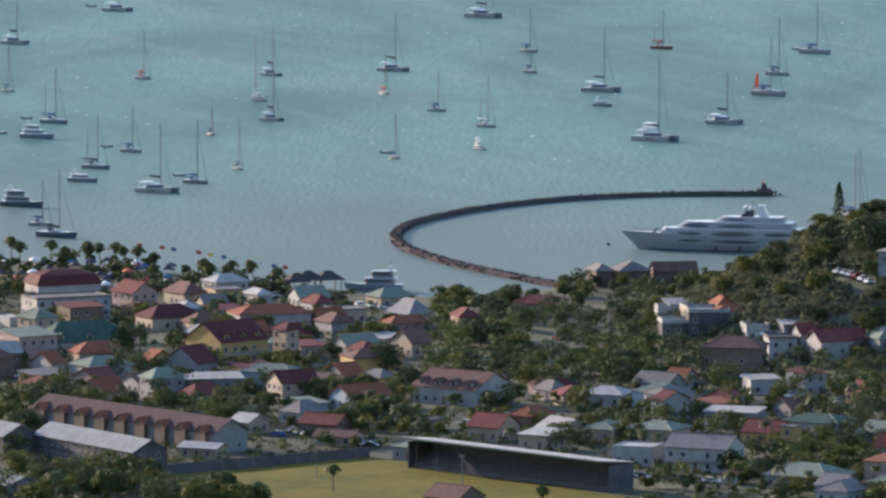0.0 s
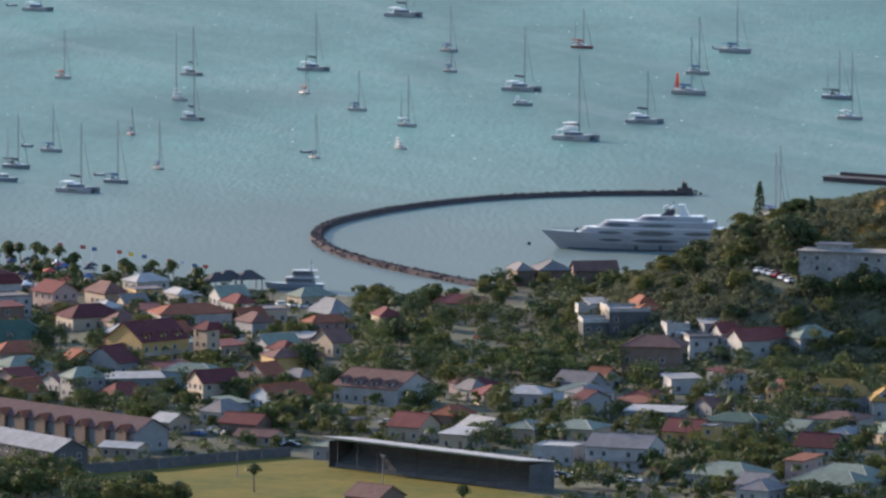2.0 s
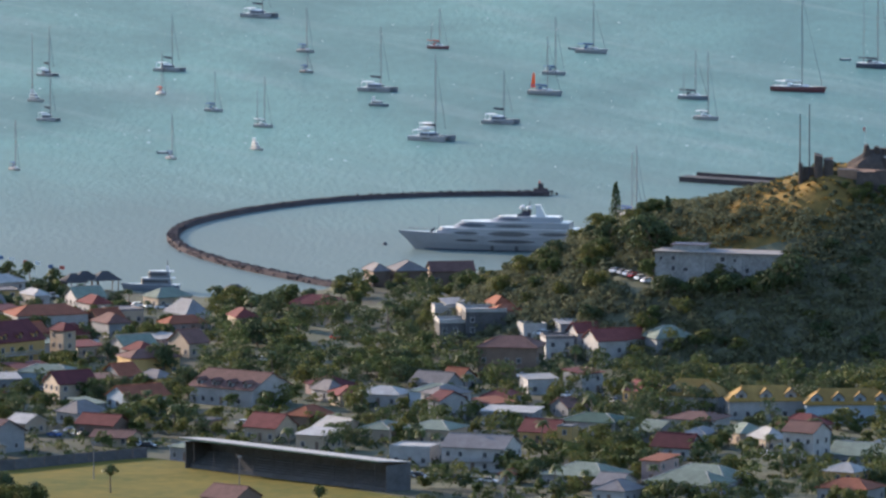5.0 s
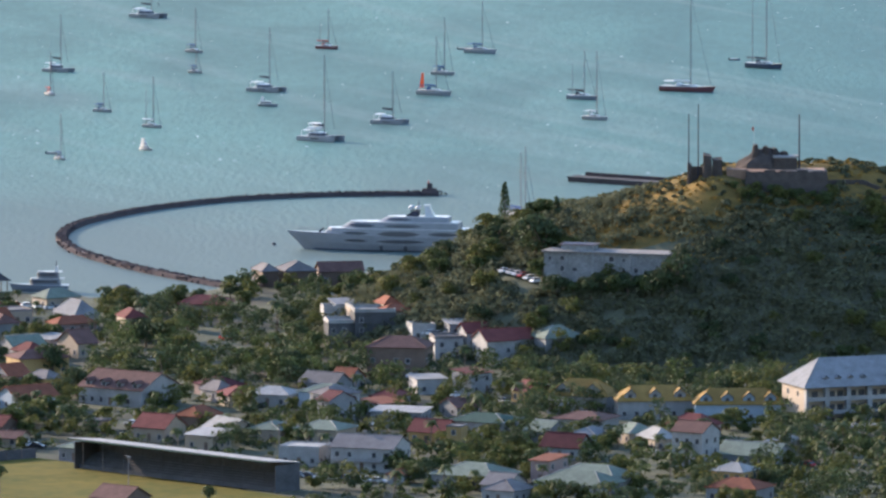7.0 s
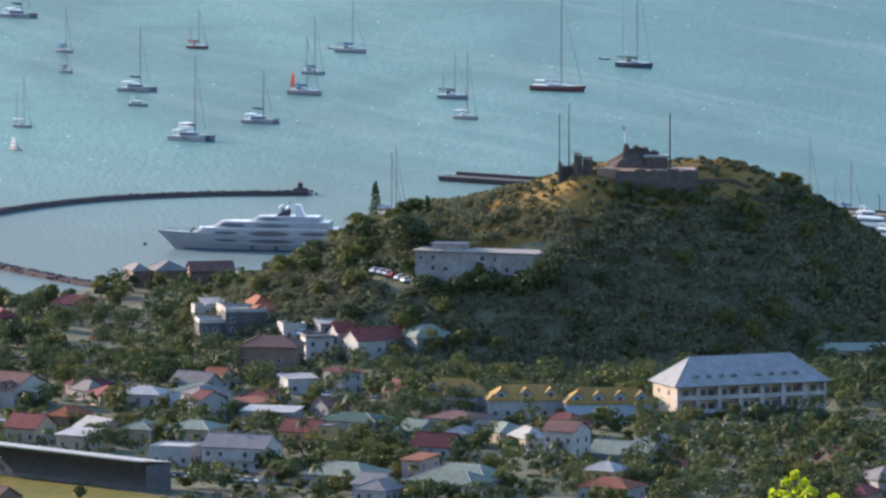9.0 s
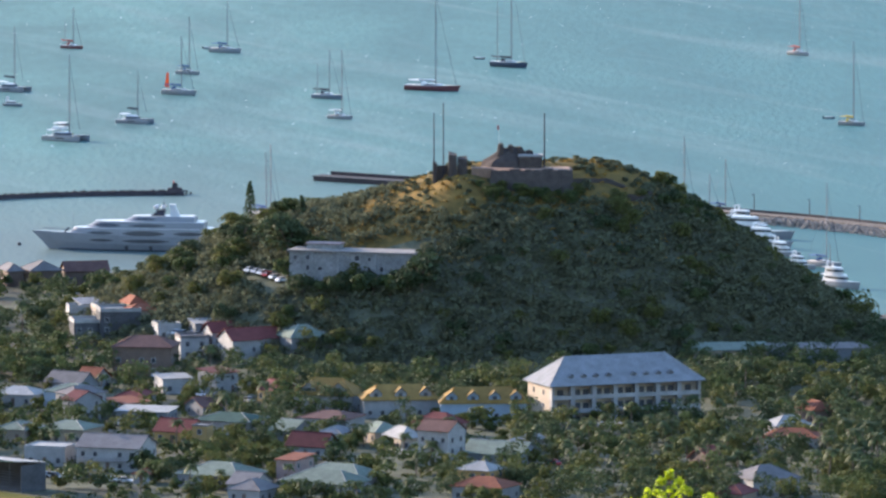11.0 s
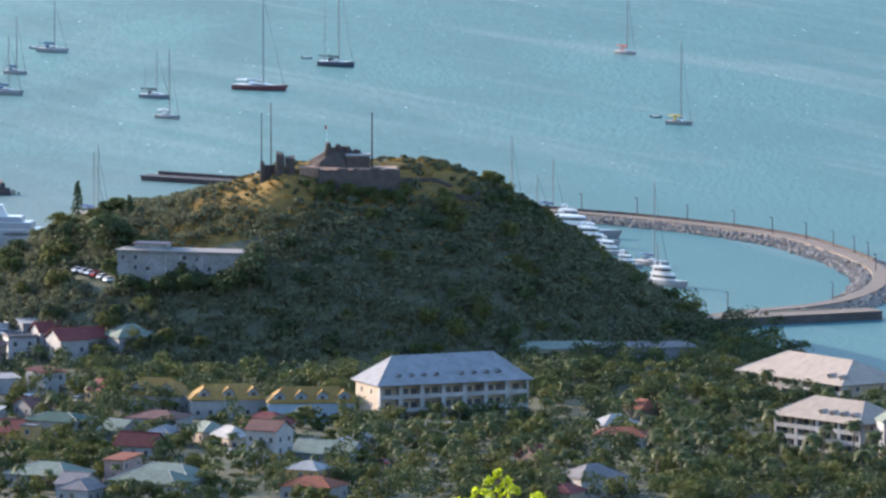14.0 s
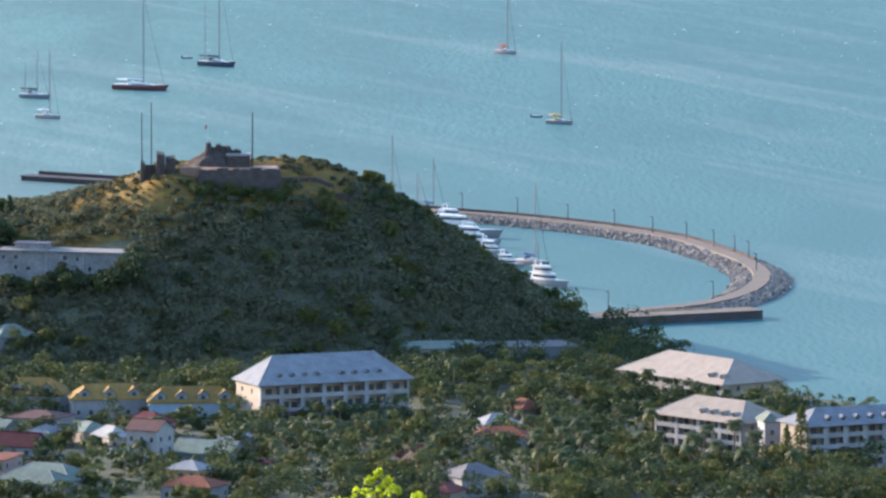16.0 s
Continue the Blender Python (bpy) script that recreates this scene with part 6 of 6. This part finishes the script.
zone(168.0, -323.4, 192.1, -246.8, 16, 0.9, 1.2, 19, DARK, 0, 0.2)
for (x, y), k, s in (((-240.0, -82.1), 2, 0.95), ((-237.5, -85.2), 1, 1.0), ((-229.4, -75.5), 1, 0.95), ((-224.1, -78.5), 0, 0.95), ((-218.3, -78.3), 1, 0.95), ((-217.0, -81.4), 0, 1.1), ((-214.0, -81.3), 1, 0.95),
                     ((-210.2, -84.4), 1, 1.0), ((-206.5, -87.4), 1, 0.9), ((-202.8, -90.4), 1, 0.95), ((-197.1, -93.4), 0, 0.9), ((-180.8, -142.4), 2, 0.95), ((-181.9, -137.8), 0, 1.2), ((-173.0, -142.1), 2, 0.9),
                     ((-167.0, -132.7), 1, 0.95), ((-160.1, -141.7), 0, 1.0), ((-179.3, -145.4), 1, 1.0), ((-125.3, -611.1), 1, 0.85), ((-72.7, -647.2), 0, 0.9), ((93.5, -484.7), 1, 0.9), ((98.5, -488.6), 3, 0.9)):
    trunk, fronds = PALMS[k]
    tip = max(trunk.vertices, key=lambda v: v.co.z).co
    ob = thing("palm_tree", x, y, land(x, y), (x * 37) % 360, "waterfront fan palm with a dense round head", "palm tree", "waterfront palms")
    ob.scale = (s * 1.2, s * 1.2, s * 0.95)
    part("trunk", trunk, None, ob)
    part("crown", FAN, None, ob, m=Matrix.Translation(tip))


zone(-247.6, -162.7, -151.9, -66.7, 90, 0.45, 0.7, 29, DARK, 0.08, 0.1)


zone(-253.0, -265.6, -234.5, -116.4, 26, 0.6, 0.95, 30, DARK, 0.1, 0.2)


def conifer(x, y, h, r, label, material=LEAF3, name="conifer", z=None):
    ob = thing(name, x, y, land(x, y) if z is None else z, 0, label, "tree", "conifers")
    part("trunk", Geo().tube((0, 0, -0.6), (0, 0, h * 0.97), 0.02 * h + 0.08, 0.04, 7), BARK, ob)
    n = int(h * 1.6)
    cs = [(0.15 * math.sin(k * 2.4), 0.15 * math.cos(k * 2.4), h * (0.14 + 0.84 * k / n)) for k in range(n)]
    rs = [(r * (1 - k / n) ** 0.8 + 0.15, r * (1 - k / n) ** 0.8 + 0.15, 0.5) for k in range(n)]
    part("crown", cards("crown", cs, rs, 34, 0.34, material, int(h * 10), shell=0.3), None, ob)


conifer(0.4, 54.7, 18, 3.3, "tall slender dark conifer on the headland")
conifer(14.7, -255.4, 7, 2.1, "dark conical pine on the headland")
conifer(212.4, -575.8, 18, 3.8, "tall feathery olive casuarina in front of the hotel", LEAF2, "casuarina")
conifer(208.2, -582.7, 13, 3.0, "feathery olive casuarina in front of the hotel", LEAF2, "casuarina")


# coconut palms in the hotel garden
GARDEN = (142.3, -618.7, 210.3, -501.6)
rng = random.Random(52)
for k in range(34):
    x = GARDEN[0] + rng.uniform(0, 1) * (GARDEN[2] - GARDEN[0])
    y = GARDEN[1] + rng.uniform(0, 1) * (GARDEN[3] - GARDEN[1])
    if clear(x, y, 0.3):
        palm(x, y, rng.randrange(4), rng.uniform(0.95, 1.25), rng.uniform(0, 360))

# bushes and hedges between the houses
rng = random.Random(30)
for k in range(5200):
    x, y = rng.uniform(-270, 310), rng.uniform(-630, -190)
    if y > shore(x) - 5 or hill(x, y) > 1 or not clear(x, y, 0.2):
        continue
    r = rng.uniform(0.8, 2.1)
    WOOD[rng.randrange(3)].append(((x, y, land(x, y) + r * 0.4), r))
for k, m, words in ((0, LEAF, "green trees and hedges between the houses"), (1, LEAF2, "olive-green trees and bushes between the houses"), (2, LEAF3, "dark green trees standing close together")):
    tagged(part("woodland", cards("woodland", [c for c, r in WOOD[k]], [(r, r, r * 0.8) for c, r in WOOD[k]], 44, 0.33, m, 300 + k), None, None), words, "trees", "", "stuff")

# ---- scrub on the hill ----
# the parking places beside the hillside building and on the terraces stay clear
for (xa, ya), (xb, yb) in (((0.6, -285.4), (9.1, -296.6)), ((-23.3, -300.2), (-6.3, -313.8))):
    for k in range(6):
        TAKEN.append((xa + (xb - xa) * k / 5, ya + (yb - ya) * k / 5 - 2.0, 3.0))
rng = random.Random(31)
centres, radii, dry = [], [], 0
while len(centres) < 6000:
    x, y = rng.uniform(HILL_X - 145, HILL_X + 112), rng.uniform(HILL_Y - 98, HILL_Y + 70)
    z = hill(x, y)
    if z < 1.0:
        continue
    # the sunny shoulder and the hilltop stay open and grassy
    open_top = smooth(35, 44, z) * 0.5 + smooth(-8, -30, x - HILL_X) * smooth(20, 30, z) * smooth(-52, -38, y - HILL_Y) * 0.3
    if rng.random() < open_top or noise.noise((x * 0.05, y * 0.05, 8)) < -0.22 and z > 38 or not clear(x, y, 0.6):
        continue
    r = rng.uniform(1.0, 3.4) * (1.0 - 0.62 * smooth(32, 43, z))
    centres.append((x, y, land(x, y) + r * 0.35))
    radii.append((r, r, r * 0.8))
cut = len(centres) // 2
for name, a, b, m in (("scrub", 0, cut, HILLSCRUB), ("olive_scrub", cut, len(centres), HILLSCRUB)):
    ob = part(name, cards(name, centres[a:b], radii[a:b], 46, 0.42, m, 33 + a, shell=0.72), None, None)
    tagged(ob, "dense low scrub covering the hill slopes", "shrubs", "", "stuff")
gc, gr = [], []
while len(gc) < 1500:
    x, y = rng.uniform(HILL_X - 110, HILL_X + 80), rng.uniform(HILL_Y - 55, HILL_Y + 50)
    if hill(x, y) > 24 and clear(x, y, 0.2):
        gc.append((x, y, land(x, y) + 0.15))
        gr.append((0.9, 0.9, 0.35))
DRYGRASS = mat("dry_grass", (0.30, 0.18, 0.042), 0.9, 0, 0.3, 0.2, 0, 0.1, island=0.4)
tagged(part("dry_grass", cards("dry_grass", gc, gr, 12, 0.3, DRYGRASS, 77), None, None), "tufts of golden dry grass on the hilltop", "grass", "", "stuff")


def hill_trees(n, seed, x0, x1, y0, y1, lo, hi, zmin, zmax):
    rng = random.Random(seed)
    made = 0
    for _ in range(n * 20):
        if made >= n:
            break
        x, y = HILL_X + rng.uniform(x0, x1), HILL_Y + rng.uniform(y0, y1)
        if not zmin < hill(x, y) < zmax or not clear(x, y, 0.8):
            continue
        k, s = rng.choice((0, 2, 3, 5, 6, 7)), rng.uniform(lo, hi)
        broadleaf(x, y, k, s, rng.uniform(0, 360), label="low wind-shaped tree on the hill slope", group="hill trees")
        TAKEN.append((x, y, TREES[k][2] * s * 0.45))
        made += 1


hill_trees(48, 41, -140, -55, -90, 30, 0.75, 1.1, 3, 33)
hill_trees(34, 42, -60, 45, -92, -30, 0.6, 0.9, 2, 36)
hill_trees(14, 44, 36, 62, -22, 8, 0.6, 0.85, 30, 52)
hill_trees(60, 43, 15, 100, -90, 25, 0.6, 0.95, 2, 40)


# ---- the waterfront: market, cars, flags ----
def pavilion(x, y, w, turn, roof, label, h=3.0, rise=2.4):
    ob = thing("pavilion", x, y, land(x, y), turn, label, "pavilion", "waterfront pavilions")
    TAKEN.append((x, y, w * 0.5))
    part("roof", roof_geo("hip", w, w * 0.9, h, rise, 0.6), roof, ob)
    for sx in (-1, 1):
        for sy in (-1, 1):
            part("post", Geo().box(sx * w * 0.45 - 0.12, sx * w * 0.45 + 0.12, sy * w * 0.4 - 0.12, sy * w * 0.4 + 0.12, -0.5, h), BROWN, ob)


for px, w in (((-151.6, -132.3), 7), ((-145.9, -132.1), 7), ((-107.7, -167.3), 7.5), ((-154.6, -138.5), 6)):
    pavilion(*px, w, 20, R_CHARCOAL, "open pavilion with a dark grey hipped roof")


def stall(x, y, turn, m, label):
    ob = thing("market_stall", x, y, land(x, y), turn, label, "market stall", "market stalls")
    part("canopy", Geo().loft([[(-1.7, -1.7, 2.2), (1.7, -1.7, 2.2), (1.7, 1.7, 2.2), (-1.7, 1.7, 2.2)], [(-1.7, -1.7, 2.4), (1.7, -1.7, 2.4), (1.7, 1.7, 2.4), (-1.7, 1.7, 2.4)], [(-0.1, -0.1, 3.3), (0.1, -0.1, 3.3), (0.1, 0.1, 3.3), (-0.1, 0.1, 3.3)]]), m, ob)
    for sx in (-1, 1):
        for sy in (-1, 1):
            part("post", Geo().tube((sx * 1.6, sy * 1.6, -0.3), (sx * 1.6, sy * 1.6, 2.2), 0.05, 0.05, 4), ALU, ob)
    part("table", Geo().box(-1.3, 1.3, -1.2, -0.4, 0.8, 0.9), BROWN, ob)


rng = random.Random(51)
ROOFS = [(CANVAS_WHITE, "market stall under a white canvas canopy"), (CANVAS_BLUE, "market stall under a blue canvas canopy"), (CANVAS_RED, "market stall under a red canvas canopy"), (CANVAS_DARK, "market stall under a dark canvas canopy")]
(mx0, my0), (mx1, my1) = (-245.4, -147.4), (-189.4, -74.2)
n = 0
while n < 64:
    x, y = rng.uniform(mx0, mx1), rng.uniform(my0, my1)
    if y > shore(x) - 5 or not clear(x, y, 1.2):
        continue
    m, lab = ROOFS[rng.choice((0, 0, 1, 3, 3, 2, 3))]
    stall(x, y, rng.uniform(0, 30), m, lab)
    TAKEN.append((x, y, 1.5))
    n += 1


def car_meshes():
    body = Geo()
    prof = [(-2.1, 0.35), (2.1, 0.35), (2.15, 0.75), (1.2, 0.95), (-1.95, 1.0), (-2.15, 0.7)]
    body.loft([[(x, -0.85, z) for x, z in prof], [(x, 0.85, z) for x, z in prof]])
    cab = Geo()
    prof = [(-1.8, 0.98), (1.1, 0.93), (0.45, 1.42), (-1.4, 1.45)]
    cab.loft([[(x, -0.78, z) for x, z in prof], [(x, 0.78, z) for x, z in prof]])
    top = Geo().box(-1.4, 0.42, -0.74, 0.74, 1.43, 1.5)
    wheel = Geo().tube((0, -0.1, 0), (0, 0.1, 0), 0.33, 0.33, 10)
    return body, cab.data("cabin", GLASS), top, wheel.data("wheel", TYRE)


C_BODY, C_CAB, C_TOP, C_WHEEL = car_meshes()
C_BODIES = [(C_BODY.data("body", p), C_TOP.data("roof", p), p.name.split("_")[0]) for p in PAINTS]


def car(x, y, turn, k):
    b, t, colour = C_BODIES[k]
    ob = thing("car", x, y, land(x, y) + 0.02, turn, "parked " + colour + " saloon car on the street", "car", "parked cars")
    part("body", b, None, ob)
    part("cabin", C_CAB, None, ob)
    part("roof", t, None, ob)
    for wx in (-1.3, 1.35):
        for wy in (-0.8, 0.8):
            part("wheel", C_WHEEL, None, ob, m=pose(wx, wy, 0.33))


def car_row(xa, ya, xb, yb, n, turn, seed):
    rng = random.Random(seed)
    for k in range(n):
        f = (k + rng.uniform(-0.2, 0.2)) / max(1, n - 1)
        car(xa + (xb - xa) * f, ya + (yb - ya) * f, turn + rng.uniform(-8, 8), rng.choice((0, 0, 0, 1, 1, 2, 3, 4)))


car_row(-237.2, -124.2, -191.0, -138.1, 16, 70, 1)
car_row(-186.1, -139.5, -148.1, -159.5, 14, 60, 2)
car_row(-151.0, -167.2, -124.6, -185.8, 9, 20, 3)
car_row(-23.3, -300.2, -6.3, -313.8, 10, 60, 4)
car_row(0.6, -285.4, 9.1, -296.6, 6, 40, 5)
car_row(-140.6, -482.7, -136.6, -491.3, 3, 30, 6)
car_row(-121.9, -513.1, -118.6, -515.5, 2, -30, 7)
car_row(-97.0, -316.8, -91.6, -319.4, 3, 10, 8)
car_row(-51.3, -577.2, -31.3, -588.3, 8, -30, 9)
for x, y, m in ((-203.4, -81.0, CANVAS_RED), (-196.5, -87.1, CANVAS_RED), (-192.9, -93.3, CANVAS_BLUE), (-185.2, -102.4, CANVAS_RED), (-181.5, -108.5, CANVAS_YEL), (-177.3, -114.6, CANVAS_BLUE),
                (-173.9, -119.1, CANVAS_WHITE), (-169.5, -126.7, CANVAS_RED), (-166.0, -129.6, CANVAS_WHITE), (-161.8, -138.7, CANVAS_BLUE), (-158.5, -141.7, CANVAS_RED)):
    f = thing("flagpole", x, y, land(x, y) - 0.2, 0, "white flagpole with a small bright flag", "flagpole", "waterfront flags")
    part("pole", Geo().tube((0, 0, 0), (0, 0, 8.2), 0.06, 0.04, 6), GEL, f)
    part("flag", Geo().loft([[(0.05, -0.02, 7.0), (0.05, 0.02, 7.0), (0.05, 0.02, 8.1), (0.05, -0.02, 8.1)], [(0.8, 0.1, 6.95), (0.8, 0.14, 6.95), (0.8, 0.14, 8.0), (0.8, 0.1, 8.0)], [(1.5, -0.05, 6.9), (1.5, -0.01, 6.9), (1.5, -0.01, 7.95), (1.5, -0.05, 7.95)]]), m, f)

rng = random.Random(91)
n = 0
while n < 44:
    x, y = rng.uniform(-240, 120), rng.uniform(-560, -230)
    if hill(x, y) > 0.5 or y > shore(x) - 12 or not clear(x, y, 1.6):
        continue
    car(x, y, rng.choice((38, -52, 128)) + rng.uniform(-8, 8), rng.choice((0, 0, 1, 1, 2, 3, 4)))
    TAKEN.append((x, y, 1.5))
    n += 1

# terrace wall on the headland
(tx0, ty0), (tx1, ty1) = (-31.1, -97.4), (-14.0, -270.8)
tw = thing("terrace_wall", tx0, ty0, land(tx0, ty0), math.degrees(math.atan2(ty1 - ty0, tx1 - tx0)), "pale stepped retaining wall on the headland", "wall")
for k in range(6):
    part("wall_panel", Geo().box(k * 3.2, k * 3.2 + 3.1, -0.2, 0.2, -3, 3.0 + 0.4 * k), CREAM, tw)

# ---- the bush in front of the lookout ----
fx, fy, ftop = 1.5, -3705.0, 380.575
g0 = land(fx, fy)
bush = thing("tree", fx, fy, g0, 0, "near tree with bright yellow-green young leaves at its tip", "tree")
ht = ftop - g0
part("trunk", Geo().tube((0, 0, -0.5), (0, 0, ht - 1.2), 0.16, 0.05, 8), BARK, bush)
part("crown", cards("crown", [(0.9 * math.cos(k), 0.9 * math.sin(k), ht - 1.9 - 0.25 * (k % 3)) for k in range(9)], [(0.8, 0.8, 0.6)] * 9, 90, 0.09, LEAF2, 5), None, bush)
part("twig", Geo().tube((0, 0, ht - 1.3), (0, 0, ht - 0.03), 0.03, 0.004, 6), BARK, bush)
part("young_leaves", cards("young_leaves", [(0, 0, ht - 0.03), (-0.03, 0.02, ht - 0.06), (0.03, 0, ht - 0.06), (-0.06, 0, ht - 0.1), (0.0, 0, ht - 0.1), (0.055, 0, ht - 0.095), (0.14, 0, ht - 0.115), (-0.14, 0, ht - 0.13), (0.02, 0, ht - 0.15)],
                           [(0.016, 0.016, 0.026), (0.024, 0.024, 0.026), (0.024, 0.024, 0.026), (0.04, 0.04, 0.03), (0.05, 0.05, 0.035), (0.03, 0.03, 0.03), (0.03, 0.03, 0.025), (0.05, 0.04, 0.02), (0.13, 0.1, 0.03)], 46, 0.0085, SPRIG, 6, shell=0.2), None, bush, "bright yellow-green young leaves")

# trees that hide the foot of the white hillside building
for px, k, s in (((14.6, -302.4), 3, 0.8), ((19.2, -305.5), 6, 0.9), ((23.8, -306.6), 3, 0.75), ((29.2, -308.2), 0, 0.8), ((33.8, -308.7), 3, 0.8), ((38.4, -310.3), 6, 1.0), ((43.0, -311.4), 3, 0.9), ((46.8, -310.4), 4, 0.8),
                 ((10.7, -293.6), 0, 0.7), ((8.8, -279.2), 4, 0.9), ((10.7, -282.3), 4, 0.8)):
    broadleaf(px[0], px[1] - 3, k, s * 1.6, px[0] * 13 % 360, label="low wind-shaped tree on the hill slope", group="hill trees")
for px, k, s in (((-9.4, 9.9), 1, 0.9), ((-6.1, 31.5), 3, 0.9), ((-3.2, 43.1), 4, 0.85), ((2.4, 51.7), 0, 1.0), ((5.3, -254.8), 7, 0.9), ((9.2, -259.7), 3, 0.9), ((-13.5, -14.8), 0, 0.9), ((-15.8, -246.3), 4, 0.8), ((-18.9, -254.0), 1, 0.85), ((-1.7, -262.2), 4, 0.8)):
    broadleaf(*px, k, s, px[0] * 17 % 360, label="leafy tree on the headland above the harbour", group="hill trees")
# bushes along the foot of the bastion
bx0, bx1 = 62.8, 90.7
for k in range(16):
    x = bx0 + (bx1 - bx0) * (k + 0.5) / 16
    broadleaf(x, -277.5 - 2.5 * (k % 3), (6, 2, 0, 5)[k % 4], 0.55 + 0.08 * (k % 4), k * 50, label="low bush at the foot of the fort wall", group="hill trees")
